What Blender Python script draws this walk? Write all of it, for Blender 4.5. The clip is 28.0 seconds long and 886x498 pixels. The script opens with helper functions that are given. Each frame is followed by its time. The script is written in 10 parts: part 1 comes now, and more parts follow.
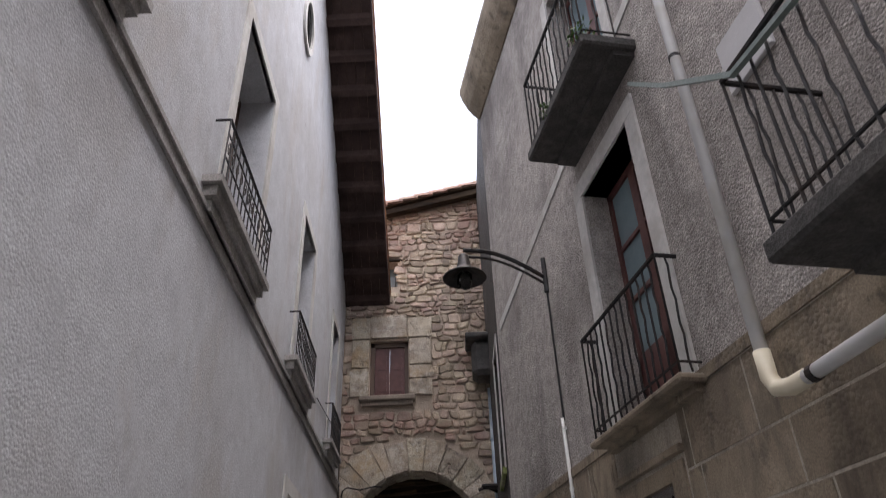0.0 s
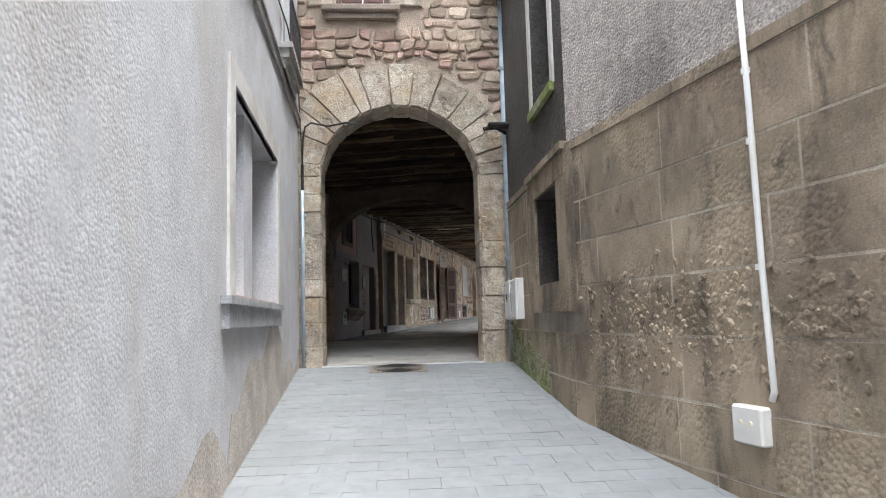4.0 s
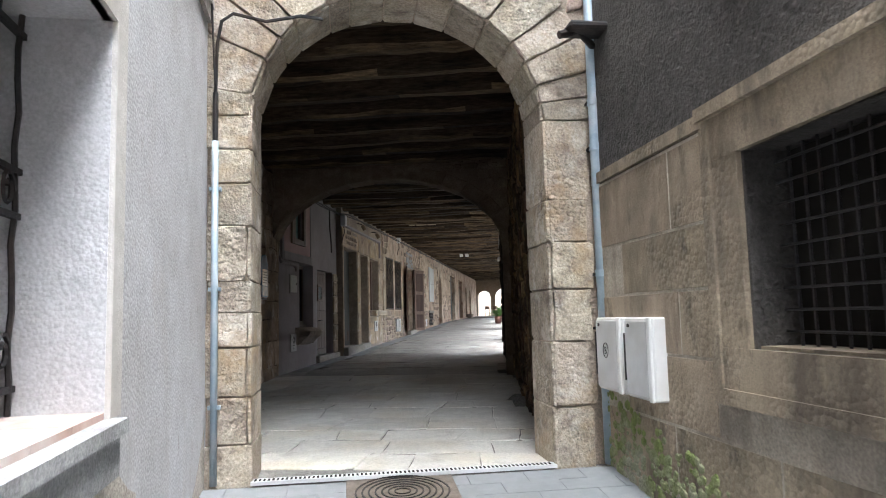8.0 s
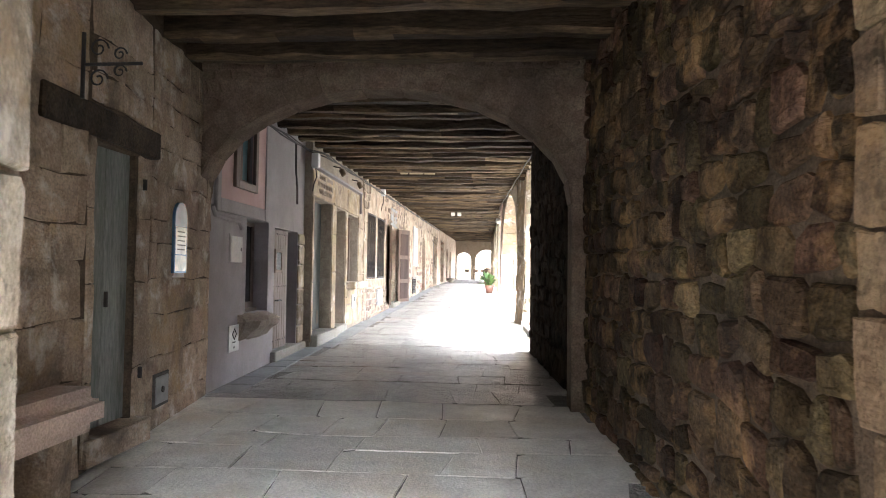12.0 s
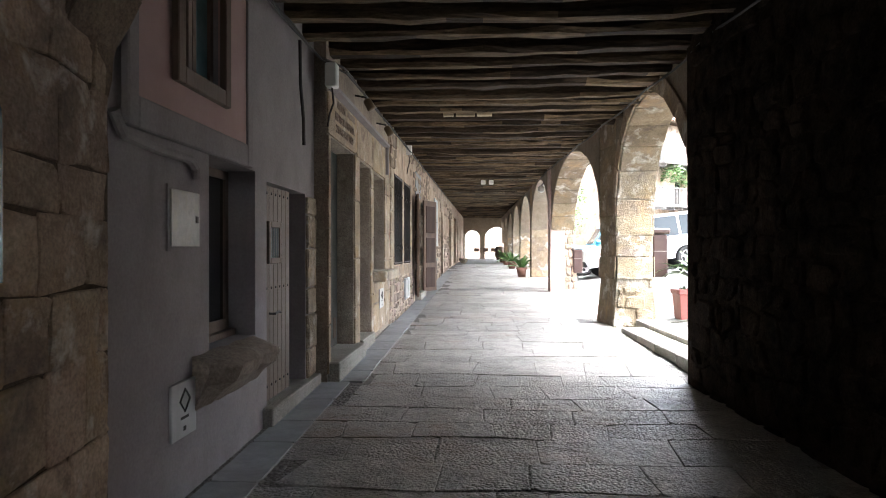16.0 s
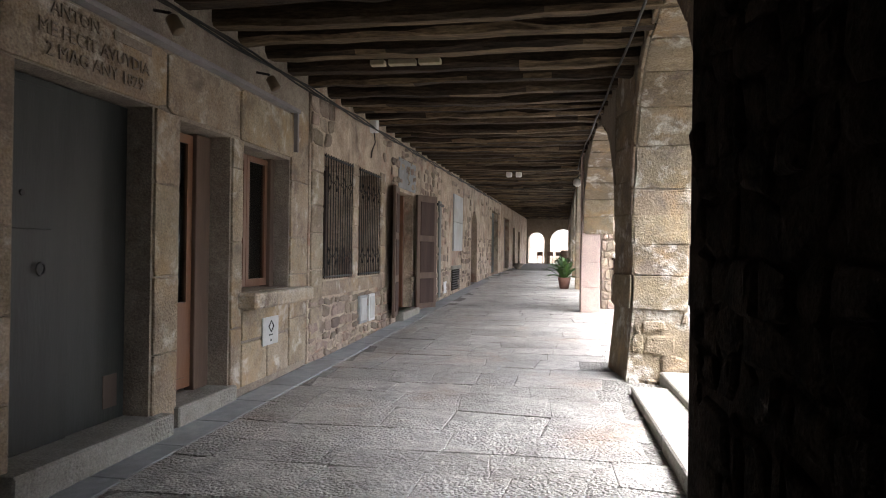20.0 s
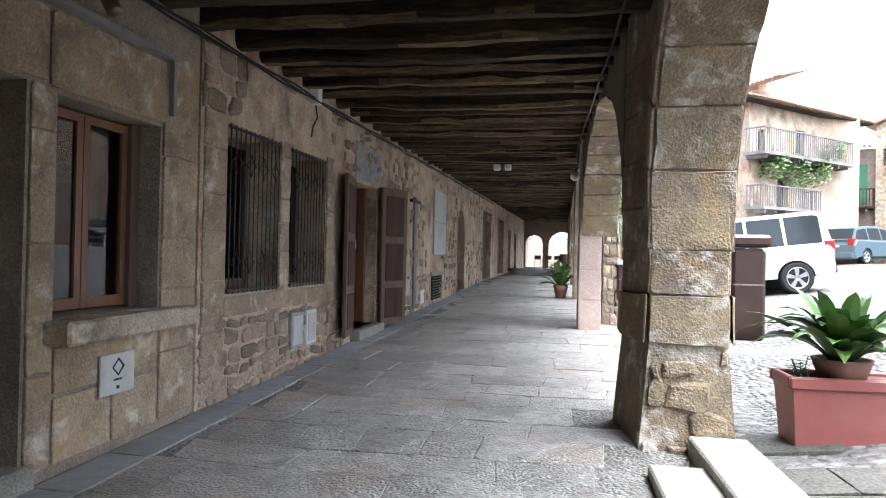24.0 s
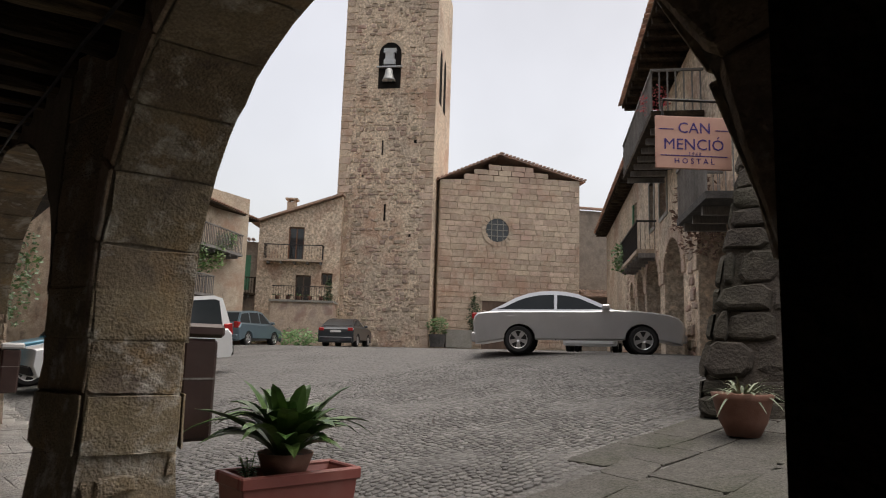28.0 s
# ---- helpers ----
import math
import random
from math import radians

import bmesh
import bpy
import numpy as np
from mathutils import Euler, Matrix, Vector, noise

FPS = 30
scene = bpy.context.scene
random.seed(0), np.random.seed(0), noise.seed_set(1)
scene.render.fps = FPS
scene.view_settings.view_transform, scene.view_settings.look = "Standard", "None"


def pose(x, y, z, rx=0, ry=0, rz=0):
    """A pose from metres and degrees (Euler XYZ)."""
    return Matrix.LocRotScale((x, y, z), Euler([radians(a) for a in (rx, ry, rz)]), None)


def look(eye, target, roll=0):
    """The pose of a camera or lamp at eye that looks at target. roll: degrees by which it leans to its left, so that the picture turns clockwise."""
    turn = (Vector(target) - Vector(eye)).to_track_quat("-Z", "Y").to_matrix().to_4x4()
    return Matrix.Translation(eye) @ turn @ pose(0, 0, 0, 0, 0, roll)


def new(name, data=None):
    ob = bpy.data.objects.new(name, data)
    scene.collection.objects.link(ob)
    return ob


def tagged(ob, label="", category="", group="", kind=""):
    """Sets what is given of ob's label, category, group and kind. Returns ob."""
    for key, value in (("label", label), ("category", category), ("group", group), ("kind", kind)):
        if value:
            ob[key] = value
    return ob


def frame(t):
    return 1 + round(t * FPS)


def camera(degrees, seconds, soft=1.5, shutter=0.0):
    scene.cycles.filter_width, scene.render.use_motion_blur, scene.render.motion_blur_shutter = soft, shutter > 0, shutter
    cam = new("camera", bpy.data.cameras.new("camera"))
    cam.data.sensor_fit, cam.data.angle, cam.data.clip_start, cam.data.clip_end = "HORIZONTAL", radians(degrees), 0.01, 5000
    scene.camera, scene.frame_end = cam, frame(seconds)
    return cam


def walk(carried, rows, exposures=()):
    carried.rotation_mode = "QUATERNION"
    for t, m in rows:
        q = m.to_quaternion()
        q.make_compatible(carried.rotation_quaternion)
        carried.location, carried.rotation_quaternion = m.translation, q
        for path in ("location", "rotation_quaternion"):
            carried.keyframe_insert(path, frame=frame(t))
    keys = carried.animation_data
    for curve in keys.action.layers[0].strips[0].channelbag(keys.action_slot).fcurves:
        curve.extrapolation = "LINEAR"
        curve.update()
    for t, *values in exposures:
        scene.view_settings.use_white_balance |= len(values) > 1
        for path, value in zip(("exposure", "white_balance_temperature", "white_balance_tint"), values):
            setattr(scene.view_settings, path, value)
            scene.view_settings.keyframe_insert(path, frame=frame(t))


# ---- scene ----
cam = camera(66.2, 28.0, soft=1.0, shutter=0.25)
PATH = [
    (0, (0.241, 0.828, 1.841), (0.22, 2.526, 2.898), -2.2),
    (0.5, (0.178, 0.96, 1.776), (0.148, 2.756, 2.655), -1.3),
    (1, (0.148, 1.262, 1.768), (0.093, 3.119, 2.508), -0.9),
    (1.5, (0.091, 1.646, 1.743), (0.006, 3.546, 2.362), -1.4),
    (2, (-0.108, 2.077, 1.772), (-0.148, 4.016, 2.26), -1.5),
    (2.5, (-0.271, 2.611, 1.799), (-0.249, 4.58, 2.147), -1.8),
    (3, (-0.462, 3.118, 1.842), (-0.393, 5.097, 2.123), -1.2),
    (3.5, (-0.591, 3.622, 1.894), (-0.464, 5.605, 2.115), -1.6),
    (4, (-0.639, 4.157, 1.983), (-0.506, 6.142, 2.187), -1.6),
    (4.5, (-0.711, 4.686, 2.052), (-0.581, 6.673, 2.232), -1.8),
    (6.5, (-0.866, 6.92, 2.332), (-0.649, 8.9, 2.503), -1.9),
    (7, (-0.91, 7.444, 2.381), (-0.688, 9.423, 2.565), -1.5),
    (7.5, (-0.941, 7.952, 2.416), (-0.696, 9.928, 2.605), -1.7),
    (8, (-0.994, 8.433, 2.495), (-0.715, 10.404, 2.689), -1.5),
    (8.5, (-1.078, 8.938, 2.566), (-0.773, 10.906, 2.748), -1.2),
    (9, (-1.056, 9.473, 2.612), (-0.738, 11.439, 2.792), -1.4),
    (9.5, (-1.093, 9.939, 2.652), (-0.773, 11.906, 2.826), -1.3),
    (10, (-1.12, 10.463, 2.701), (-0.777, 12.426, 2.869), -0.7),
    (10.5, (-1.065, 11.013, 2.837), (-0.712, 12.974, 3.008), 0.5),
    (11, (-1.079, 11.621, 2.857), (-0.725, 13.582, 3.028), 0.6),
    (11.5, (-1.041, 12.186, 2.862), (-0.685, 14.148, 3.013), 0.6),
    (12, (-1.021, 12.74, 2.905), (-0.657, 14.705, 2.973), 0.8),
    (12.5, (-1.059, 13.289, 2.998), (-0.683, 15.253, 3.047), 1.7),
    (14.5, (-1.295, 15.889, 2.9), (-0.847, 17.836, 2.981), 0.2),
    (15, (-1.361, 16.419, 2.915), (-0.915, 18.368, 2.986), 0.4),
    (15.5, (-1.369, 16.879, 2.921), (-0.947, 18.834, 2.954), -0.2),
    (16, (-1.294, 17.3, 2.962), (-0.909, 19.262, 2.968), -0.1),
    (16.5, (-1.171, 17.771, 2.974), (-0.779, 19.732, 2.981), 0.2),
    (17, (-0.893, 18.161, 2.996), (-0.502, 20.123, 2.98), -0.2),
    (17.5, (-0.588, 18.529, 3.025), (-0.225, 20.495, 3.009), -0.2),
    (18, (-0.244, 18.89, 3.052), (0.07, 20.866, 3.041), -0.3),
    (18.5, (0.183, 19.266, 3.033), (0.392, 21.254, 2.965), -0.1),
    (19, (0.474, 19.648, 3.043), (0.64, 21.64, 2.98), 0.5),
    (19.5, (0.768, 20.071, 3.073), (0.925, 22.065, 3.056), 1.0),
    (20, (1.079, 20.463, 3.095), (1.218, 22.458, 3.103), 0.8),
    (20.5, (1.317, 20.877, 3.091), (1.415, 22.875, 3.105), 1.0),
    (21, (1.546, 21.298, 3.086), (1.647, 23.295, 3.108), 1.0),
    (21.5, (1.661, 21.708, 3.092), (1.781, 23.705, 3.11), 1.2),
    (23.5, (1.788, 22.67, 3.151), (1.883, 24.668, 3.178), 1.1),
    (24, (1.749, 22.693, 3.14), (1.886, 24.688, 3.155), 1.2),
    (24.5, (1.703, 22.762, 3.136), (1.963, 24.745, 3.153), 1.0),
    (25, (1.672, 22.889, 3.131), (2.094, 24.844, 3.126), 0.5),
    (25.5, (1.67, 23.067, 3.155), (2.265, 24.976, 3.192), 0.9),
    (26, (1.65, 23.179, 3.147), (2.453, 25.01, 3.216), 1.9),
    (26.5, (1.618, 23.295, 3.168), (2.765, 24.931, 3.259), 3.3),
    (27, (1.614, 23.415, 3.194), (3.006, 24.842, 3.354), 1.8),
    (27.5, (1.622, 23.417, 3.201), (3.119, 24.721, 3.441), 1.8),
    (28, (1.623, 23.434, 3.216), (3.192, 24.64, 3.506), 1.8),
]
EXPOSURES = [(0, 1.65, 6450, 16), (1.0, 2.1, 6450, 16), (2.0, 2.85, 6350, 13), (4, 3.35, 6200, 8), (8, 3.85, 6150, 8), (10.5, 4.75, 6200, 9), (12, 5.9, 6350, 10), (12.5, 5.9, 6400, 10),
             (14.5, 5.1, 6550, 11), (16, 4.6, 6250, 9), (17, 4.2, 6150, 9), (18, 3.9, 6200, 10), (20, 3.6, 6400, 12), (21.5, 3.65, 6300, 12), (24, 3.2, 5950, 9), (25, 2.8, 5850, 9), (26, 2.35, 5900, 9),
             (26.6, 1.95, 6000, 10), (27.2, 1.15, 6400, 12), (28, 0.6, 7100, 12)]
walk(cam, [(t, look(eye, target, roll)) for t, eye, target, roll in PATH], EXPOSURES)

# ---- world and sun: an overcast day ----
world = bpy.data.worlds.new("world")
scene.world = world
world.use_nodes = True
wn, wl = world.node_tree.nodes, world.node_tree.links
sky = wn.new("ShaderNodeTexSky")
sky.sky_type, sky.sun_disc = "NISHITA", False
sky.sun_elevation, sky.sun_rotation = radians(76), radians(121)
sky.dust_density, sky.air_density = 4.0, 1.0
grey = wn.new("ShaderNodeHueSaturation")
grey.inputs["Saturation"].default_value = 0.42
cloud = wn.new("ShaderNodeTexNoise")
cloud.inputs["Scale"].default_value, cloud.inputs["Detail"].default_value = 1.6, 5.0
cramp = wn.new("ShaderNodeMapRange")
cramp.inputs["From Min"].default_value, cramp.inputs["From Max"].default_value = 0.3, 0.7
cramp.inputs["To Min"].default_value, cramp.inputs["To Max"].default_value = 0.85, 1.1
cmul = wn.new("ShaderNodeVectorMath")
cmul.operation = "SCALE"
wl.new(sky.outputs["Color"], grey.inputs["Color"])
wl.new(cloud.outputs["Fac"], cramp.inputs["Value"])
wl.new(grey.outputs["Color"], cmul.inputs[0])
wl.new(cramp.outputs["Result"], cmul.inputs["Scale"])
wl.new(cmul.outputs["Vector"], wn["Background"].inputs["Color"])
wn["Background"].inputs["Strength"].default_value = 0.15
sun_data = bpy.data.lights.new("sun", "SUN")
sun_data.energy, sun_data.angle, sun_data.color = 1.5, radians(90), (1.0, 0.985, 0.97)
sun = new("sun", sun_data)
sun.matrix_world = look((12, -7.2, 56), (0, 0, 0))

# ---- materials ----
def mat(name, c1, c2, scale=8.0, rough=0.85, bump=0.3, fine=60.0, c3=None, big=0.8, amount=0.5, metal=0.0,
        vary=0.0, dist=0.01, stretch=(1, 1, 1), spec=0.4, island=False, local=False, speck=None):
    """A surface of two mixed tones with large stains, fine relief and, for pieces, a shade of their own."""
    m = bpy.data.materials.new(name)
    m.use_nodes = True
    n, l = m.node_tree.nodes, m.node_tree.links
    b = n["Principled BSDF"]
    c1, c2, c3 = (c and tuple(0.1 * (0.3 * c[0] + 0.6 * c[1] + 0.1 * c[2]) + 0.9 * k for k in c) for c in (c1, c2, c3))
    geo = n.new("ShaderNodeNewGeometry")
    mp = n.new("ShaderNodeMapping")
    mp.inputs["Scale"].default_value = stretch
    l.new(n.new("ShaderNodeTexCoord").outputs["Object"] if local else geo.outputs["Position"], mp.inputs["Vector"])
    n1 = n.new("ShaderNodeTexNoise")
    n1.inputs["Scale"].default_value, n1.inputs["Detail"].default_value = scale, 8.0
    n1.inputs["Roughness"].default_value = 0.62
    l.new(mp.outputs["Vector"], n1.inputs["Vector"])
    r1 = n.new("ShaderNodeMapRange")
    r1.inputs["From Min"].default_value, r1.inputs["From Max"].default_value = 0.32, 0.68
    l.new(n1.outputs["Fac"], r1.inputs["Value"])
    mix = n.new("ShaderNodeMix")
    mix.data_type = "RGBA"
    mix.inputs["A"].default_value, mix.inputs["B"].default_value = (*c1, 1), (*c2, 1)
    l.new(r1.outputs["Result"], mix.inputs["Factor"])
    out = mix.outputs["Result"]
    if c3:
        n2 = n.new("ShaderNodeTexNoise")
        n2.inputs["Scale"].default_value, n2.inputs["Detail"].default_value = big, 6.0
        l.new(mp.outputs["Vector"], n2.inputs["Vector"])
        r2 = n.new("ShaderNodeMapRange")
        r2.inputs["From Min"].default_value, r2.inputs["From Max"].default_value = 0.48, 0.66
        r2.inputs["To Max"].default_value = amount
        l.new(n2.outputs["Fac"], r2.inputs["Value"])
        mx = n.new("ShaderNodeMix")
        mx.data_type = "RGBA"
        mx.inputs["B"].default_value = (*c3, 1)
        l.new(r2.outputs["Result"], mx.inputs["Factor"])
        l.new(out, mx.inputs["A"])
        out = mx.outputs["Result"]
    speck = speck if speck is not None else (0.3 if bump >= 0.5 else 0.0)
    if speck:
        n4 = n.new("ShaderNodeTexNoise")
        n4.inputs["Scale"].default_value, n4.inputs["Detail"].default_value = fine * 1.1, 5.0
        n4.inputs["Roughness"].default_value = 0.7
        l.new(mp.outputs["Vector"], n4.inputs["Vector"])
        r4 = n.new("ShaderNodeMapRange")
        r4.inputs["From Min"].default_value, r4.inputs["From Max"].default_value = 0.35, 0.65
        r4.inputs["To Min"].default_value, r4.inputs["To Max"].default_value = 1 - speck, 1 + speck * 0.7
        l.new(n4.outputs["Fac"], r4.inputs["Value"])
        sc = n.new("ShaderNodeVectorMath")
        sc.operation = "SCALE"
        l.new(out, sc.inputs[0])
        l.new(r4.outputs["Result"], sc.inputs["Scale"])
        out = sc.outputs["Vector"]
    if vary:
        hs = n.new("ShaderNodeHueSaturation")
        if island:
            rnd = geo.outputs["Random Per Island"]
        else:
            rnd = n.new("ShaderNodeObjectInfo").outputs["Random"]
        rv = n.new("ShaderNodeMapRange")
        rv.inputs["To Min"].default_value, rv.inputs["To Max"].default_value = 1 - vary, 1 + vary
        l.new(rnd, rv.inputs["Value"])
        l.new(rv.outputs["Result"], hs.inputs["Value"])
        rh = n.new("ShaderNodeMath")
        rh.operation = "MULTIPLY_ADD"
        rh.inputs[1].default_value, rh.inputs[2].default_value = 17.3, 0.0
        l.new(rnd, rh.inputs[0])
        fr = n.new("ShaderNodeMath")
        fr.operation = "FRACT"
        l.new(rh.outputs[0], fr.inputs[0])
        rs = n.new("ShaderNodeMapRange")
        rs.inputs["To Min"].default_value, rs.inputs["To Max"].default_value = 0.5 - 0.05 * vary, 0.5 + 0.05 * vary
        l.new(fr.outputs[0], rs.inputs["Value"])
        l.new(rs.outputs["Result"], hs.inputs["Hue"])
        l.new(out, hs.inputs["Color"])
        out = hs.outputs["Color"]
    l.new(out, b.inputs["Base Color"])
    b.inputs["Roughness"].default_value, b.inputs["Metallic"].default_value = rough, metal
    b.inputs["Specular IOR Level"].default_value = spec
    if bump:
        n3 = n.new("ShaderNodeTexNoise")
        n3.inputs["Scale"].default_value, n3.inputs["Detail"].default_value = fine, 4.0
        l.new(mp.outputs["Vector"], n3.inputs["Vector"])
        add = n.new("ShaderNodeMath")
        add.operation = "MULTIPLY_ADD"
        add.inputs[1].default_value = 0.6
        l.new(n3.outputs["Fac"], add.inputs[0])
        l.new(n1.outputs["Fac"], add.inputs[2])
        bp = n.new("ShaderNodeBump")
        bp.inputs["Strength"].default_value, bp.inputs["Distance"].default_value = bump, dist
        l.new(add.outputs[0], bp.inputs["Height"])
        l.new(bp.outputs["Normal"], b.inputs["Normal"])
    return m


def pitted(m, scale=28.0, depth=0.02, cover=0.5, strength=0.9):
    """Worn patches with small pits, over the relief that the surface has."""
    n, l = m.node_tree.nodes, m.node_tree.links
    b = n["Principled BSDF"]
    geo = n.new("ShaderNodeNewGeometry")
    vo = n.new("ShaderNodeTexVoronoi")
    vo.inputs["Scale"].default_value = scale
    vo.inputs["Randomness"].default_value = 1.0
    big = n.new("ShaderNodeTexNoise")
    big.inputs["Scale"].default_value, big.inputs["Detail"].default_value = 1.7, 4.0
    for k in (vo, big):
        l.new(geo.outputs["Position"], k.inputs["Vector"])
    r = n.new("ShaderNodeMapRange")
    r.inputs["From Min"].default_value, r.inputs["From Max"].default_value = 0.62 - 0.3 * cover, 0.72 - 0.3 * cover
    l.new(big.outputs["Fac"], r.inputs["Value"])
    mu = n.new("ShaderNodeMath")
    mu.operation = "MULTIPLY"
    l.new(vo.outputs["Distance"], mu.inputs[0])
    l.new(r.outputs["Result"], mu.inputs[1])
    bp = n.new("ShaderNodeBump")
    bp.invert = True
    bp.inputs["Strength"].default_value, bp.inputs["Distance"].default_value = strength, depth
    l.new(mu.outputs[0], bp.inputs["Height"])
    if b.inputs["Normal"].links:
        l.new(b.inputs["Normal"].links[0].from_socket, bp.inputs["Normal"])
    l.new(bp.outputs["Normal"], b.inputs["Normal"])
    return m


def streaked(m, colour, scale=2.4, amount=0.6, low=0.52, high=0.7, stretch=(1, 1, 0.14), warp=3.0):
    """Runs and stains of another tone over the colour that the surface has."""
    n, l = m.node_tree.nodes, m.node_tree.links
    b = n["Principled BSDF"]
    geo, mp, tx, r, mx = (n.new("ShaderNode" + k) for k in ("NewGeometry", "Mapping", "TexNoise", "MapRange", "Mix"))
    mp.inputs["Scale"].default_value = stretch
    tx.inputs["Scale"].default_value, tx.inputs["Detail"].default_value, tx.inputs["Roughness"].default_value = scale, 9.0, 0.68
    tx.inputs["Distortion"].default_value = warp * 0.1
    r.inputs["From Min"].default_value, r.inputs["From Max"].default_value, r.inputs["To Max"].default_value = low, high, amount
    mx.data_type = "RGBA"
    mx.inputs["B"].default_value = (*colour, 1)
    l.new(geo.outputs["Position"], mp.inputs["Vector"])
    l.new(mp.outputs["Vector"], tx.inputs["Vector"])
    l.new(tx.outputs["Fac"], r.inputs["Value"])
    l.new(r.outputs["Result"], mx.inputs["Factor"])
    l.new(b.inputs["Base Color"].links[0].from_socket, mx.inputs["A"])
    l.new(mx.outputs["Result"], b.inputs["Base Color"])
    return m


def glass(name, tint=(0.8, 0.85, 0.85), rough=0.02, alpha=0.25):
    """A thin pane: mostly clear, with a real reflection."""
    m = bpy.data.materials.new(name)
    m.use_nodes = True
    n, l = m.node_tree.nodes, m.node_tree.links
    n.remove(n["Principled BSDF"])
    tr, gl, mx, fr = (n.new("ShaderNodeBsdf" + k) if k in ("Transparent", "Glossy") else n.new("Shader" + k)
                      for k in ("Transparent", "Glossy", "NodeMixShader", "NodeFresnel"))
    tr.inputs["Color"].default_value = (*[c * (1 - alpha) for c in tint], 1)
    gl.inputs["Roughness"].default_value = rough
    fr.inputs["IOR"].default_value = 1.5
    l.new(fr.outputs[0], mx.inputs[0])
    l.new(tr.outputs[0], mx.inputs[1])
    l.new(gl.outputs[0], mx.inputs[2])
    l.new(mx.outputs[0], n["Material Output"].inputs["Surface"])
    return m


M_PLASTER = mat("white_plaster", (0.445, 0.450, 0.470), (0.535, 0.545, 0.568), 5, 0.92, 0.3, 55, (0.39, 0.375, 0.37), 0.9, 0.5, dist=0.007, speck=0.17)
M_TRIM = mat("pale_stone_trim", (0.50, 0.49, 0.46), (0.62, 0.60, 0.57), 14, 0.85, 0.3, 90, (0.36, 0.33, 0.29), 2.0, 0.6)
M_STUCCO = mat("rough_brown_stucco", (0.33, 0.298, 0.272), (0.52, 0.475, 0.435), 9, 0.95, 0.8, 60, (0.22, 0.195, 0.178), 0.7, 0.7, dist=0.02, speck=0.45)
M_RENDER = mat("scored_brown_render", (0.274, 0.215, 0.143), (0.364, 0.293, 0.208), 3.5, 0.9, 0.45, 80, (0.140, 0.110, 0.078), 0.9, 0.75, dist=0.008, speck=0.25)
M_SAND = mat("yellow_sandstone", (0.37, 0.305, 0.215), (0.52, 0.455, 0.36), 6, 0.88, 0.9, 45, (0.30, 0.255, 0.21), 1.6, 0.5, vary=0.15, dist=0.025, speck=0.35)
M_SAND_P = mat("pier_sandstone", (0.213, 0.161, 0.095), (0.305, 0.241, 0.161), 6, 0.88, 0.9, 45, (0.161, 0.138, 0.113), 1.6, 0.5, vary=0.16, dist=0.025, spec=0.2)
M_MORTAR = mat("lime_mortar", (0.42, 0.33, 0.25), (0.54, 0.44, 0.34), 12, 0.95, 0.9, 60, (0.25, 0.2, 0.15), 1.5, 0.6, dist=0.02)
M_RUBBLE = mat("rubble_stone", (0.36, 0.27, 0.20), (0.52, 0.42, 0.31), 8, 0.9, 0.7, 50, (0.28, 0.22, 0.19), 2.2, 0.6, vary=0.35, dist=0.02)
M_RUBBLE_I = mat("rubble_stone_joined", (0.36, 0.27, 0.20), (0.52, 0.42, 0.31), 8, 0.9, 0.7, 50, (0.28, 0.22, 0.19), 2.2, 0.6, vary=0.35, dist=0.02, island=True)
M_FACADE = mat("old_lime_plaster", (0.36, 0.265, 0.182), (0.64, 0.52, 0.385), 2.6, 0.9, 0.8, 40, (0.34, 0.245, 0.185), 0.9, 0.7, dist=0.025, speck=0.35)
M_PINK = mat("lilac_grey_plaster", (0.239, 0.214, 0.220), (0.297, 0.272, 0.272), 3, 0.9, 0.35, 45, (0.197, 0.172, 0.172), 0.8, 0.5, speck=0.1)
M_ROSE = mat("pink_paint", (0.406, 0.252, 0.238), (0.448, 0.301, 0.280), 4, 0.85, 0.2, 50, (0.350, 0.231, 0.210), 1.2, 0.4)
M_WOOD = mat("dark_beam_wood", (0.014, 0.010, 0.007), (0.055, 0.036, 0.022), 9, 0.75, 0.9, 40, (0.11, 0.074, 0.042), 2.6, 0.5, dist=0.02, stretch=(0.16, 1, 1), local=True, speck=0.5, spec=0.12)
# paler beam edges: wear, and the light that lower edges catch, as colour
M_WOODLIT = mat("lit_worn_beam_edge", (0.051, 0.033, 0.017), (0.185, 0.127, 0.068), 9, 0.75, 0.9, 40, (0.017, 0.012, 0.008), 2.6, 0.6, dist=0.02, stretch=(0.16, 1, 1), local=True, speck=0.5, spec=0.15)
M_FLAG = mat("worn_flagstone", (0.27, 0.26, 0.242), (0.43, 0.415, 0.382), 7, 0.33, 1.0, 40, (0.205, 0.183, 0.155), 1.4, 0.55, vary=0.18, dist=0.03, speck=0.4)
M_FLAG_P = mat("pale_passage_flag", (0.54, 0.52, 0.47), (0.72, 0.70, 0.64), 5, 0.36, 0.6, 40, (0.55, 0.47, 0.35), 1.4, 0.6, vary=0.12, dist=0.014, speck=0.2)
# the passage sandstone again, darker: shade at the arch kept as colour
M_SAND_D2 = mat("shaded_arch_stone", (0.13, 0.092, 0.064), (0.21, 0.158, 0.112), 6, 0.9, 0.8, 45, (0.085, 0.064, 0.05), 1.3, 0.6, vary=0.14, dist=0.02, spec=0.06)
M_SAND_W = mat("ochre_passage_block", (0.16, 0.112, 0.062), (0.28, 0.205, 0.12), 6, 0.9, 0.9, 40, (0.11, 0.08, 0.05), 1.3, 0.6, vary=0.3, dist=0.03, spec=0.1)
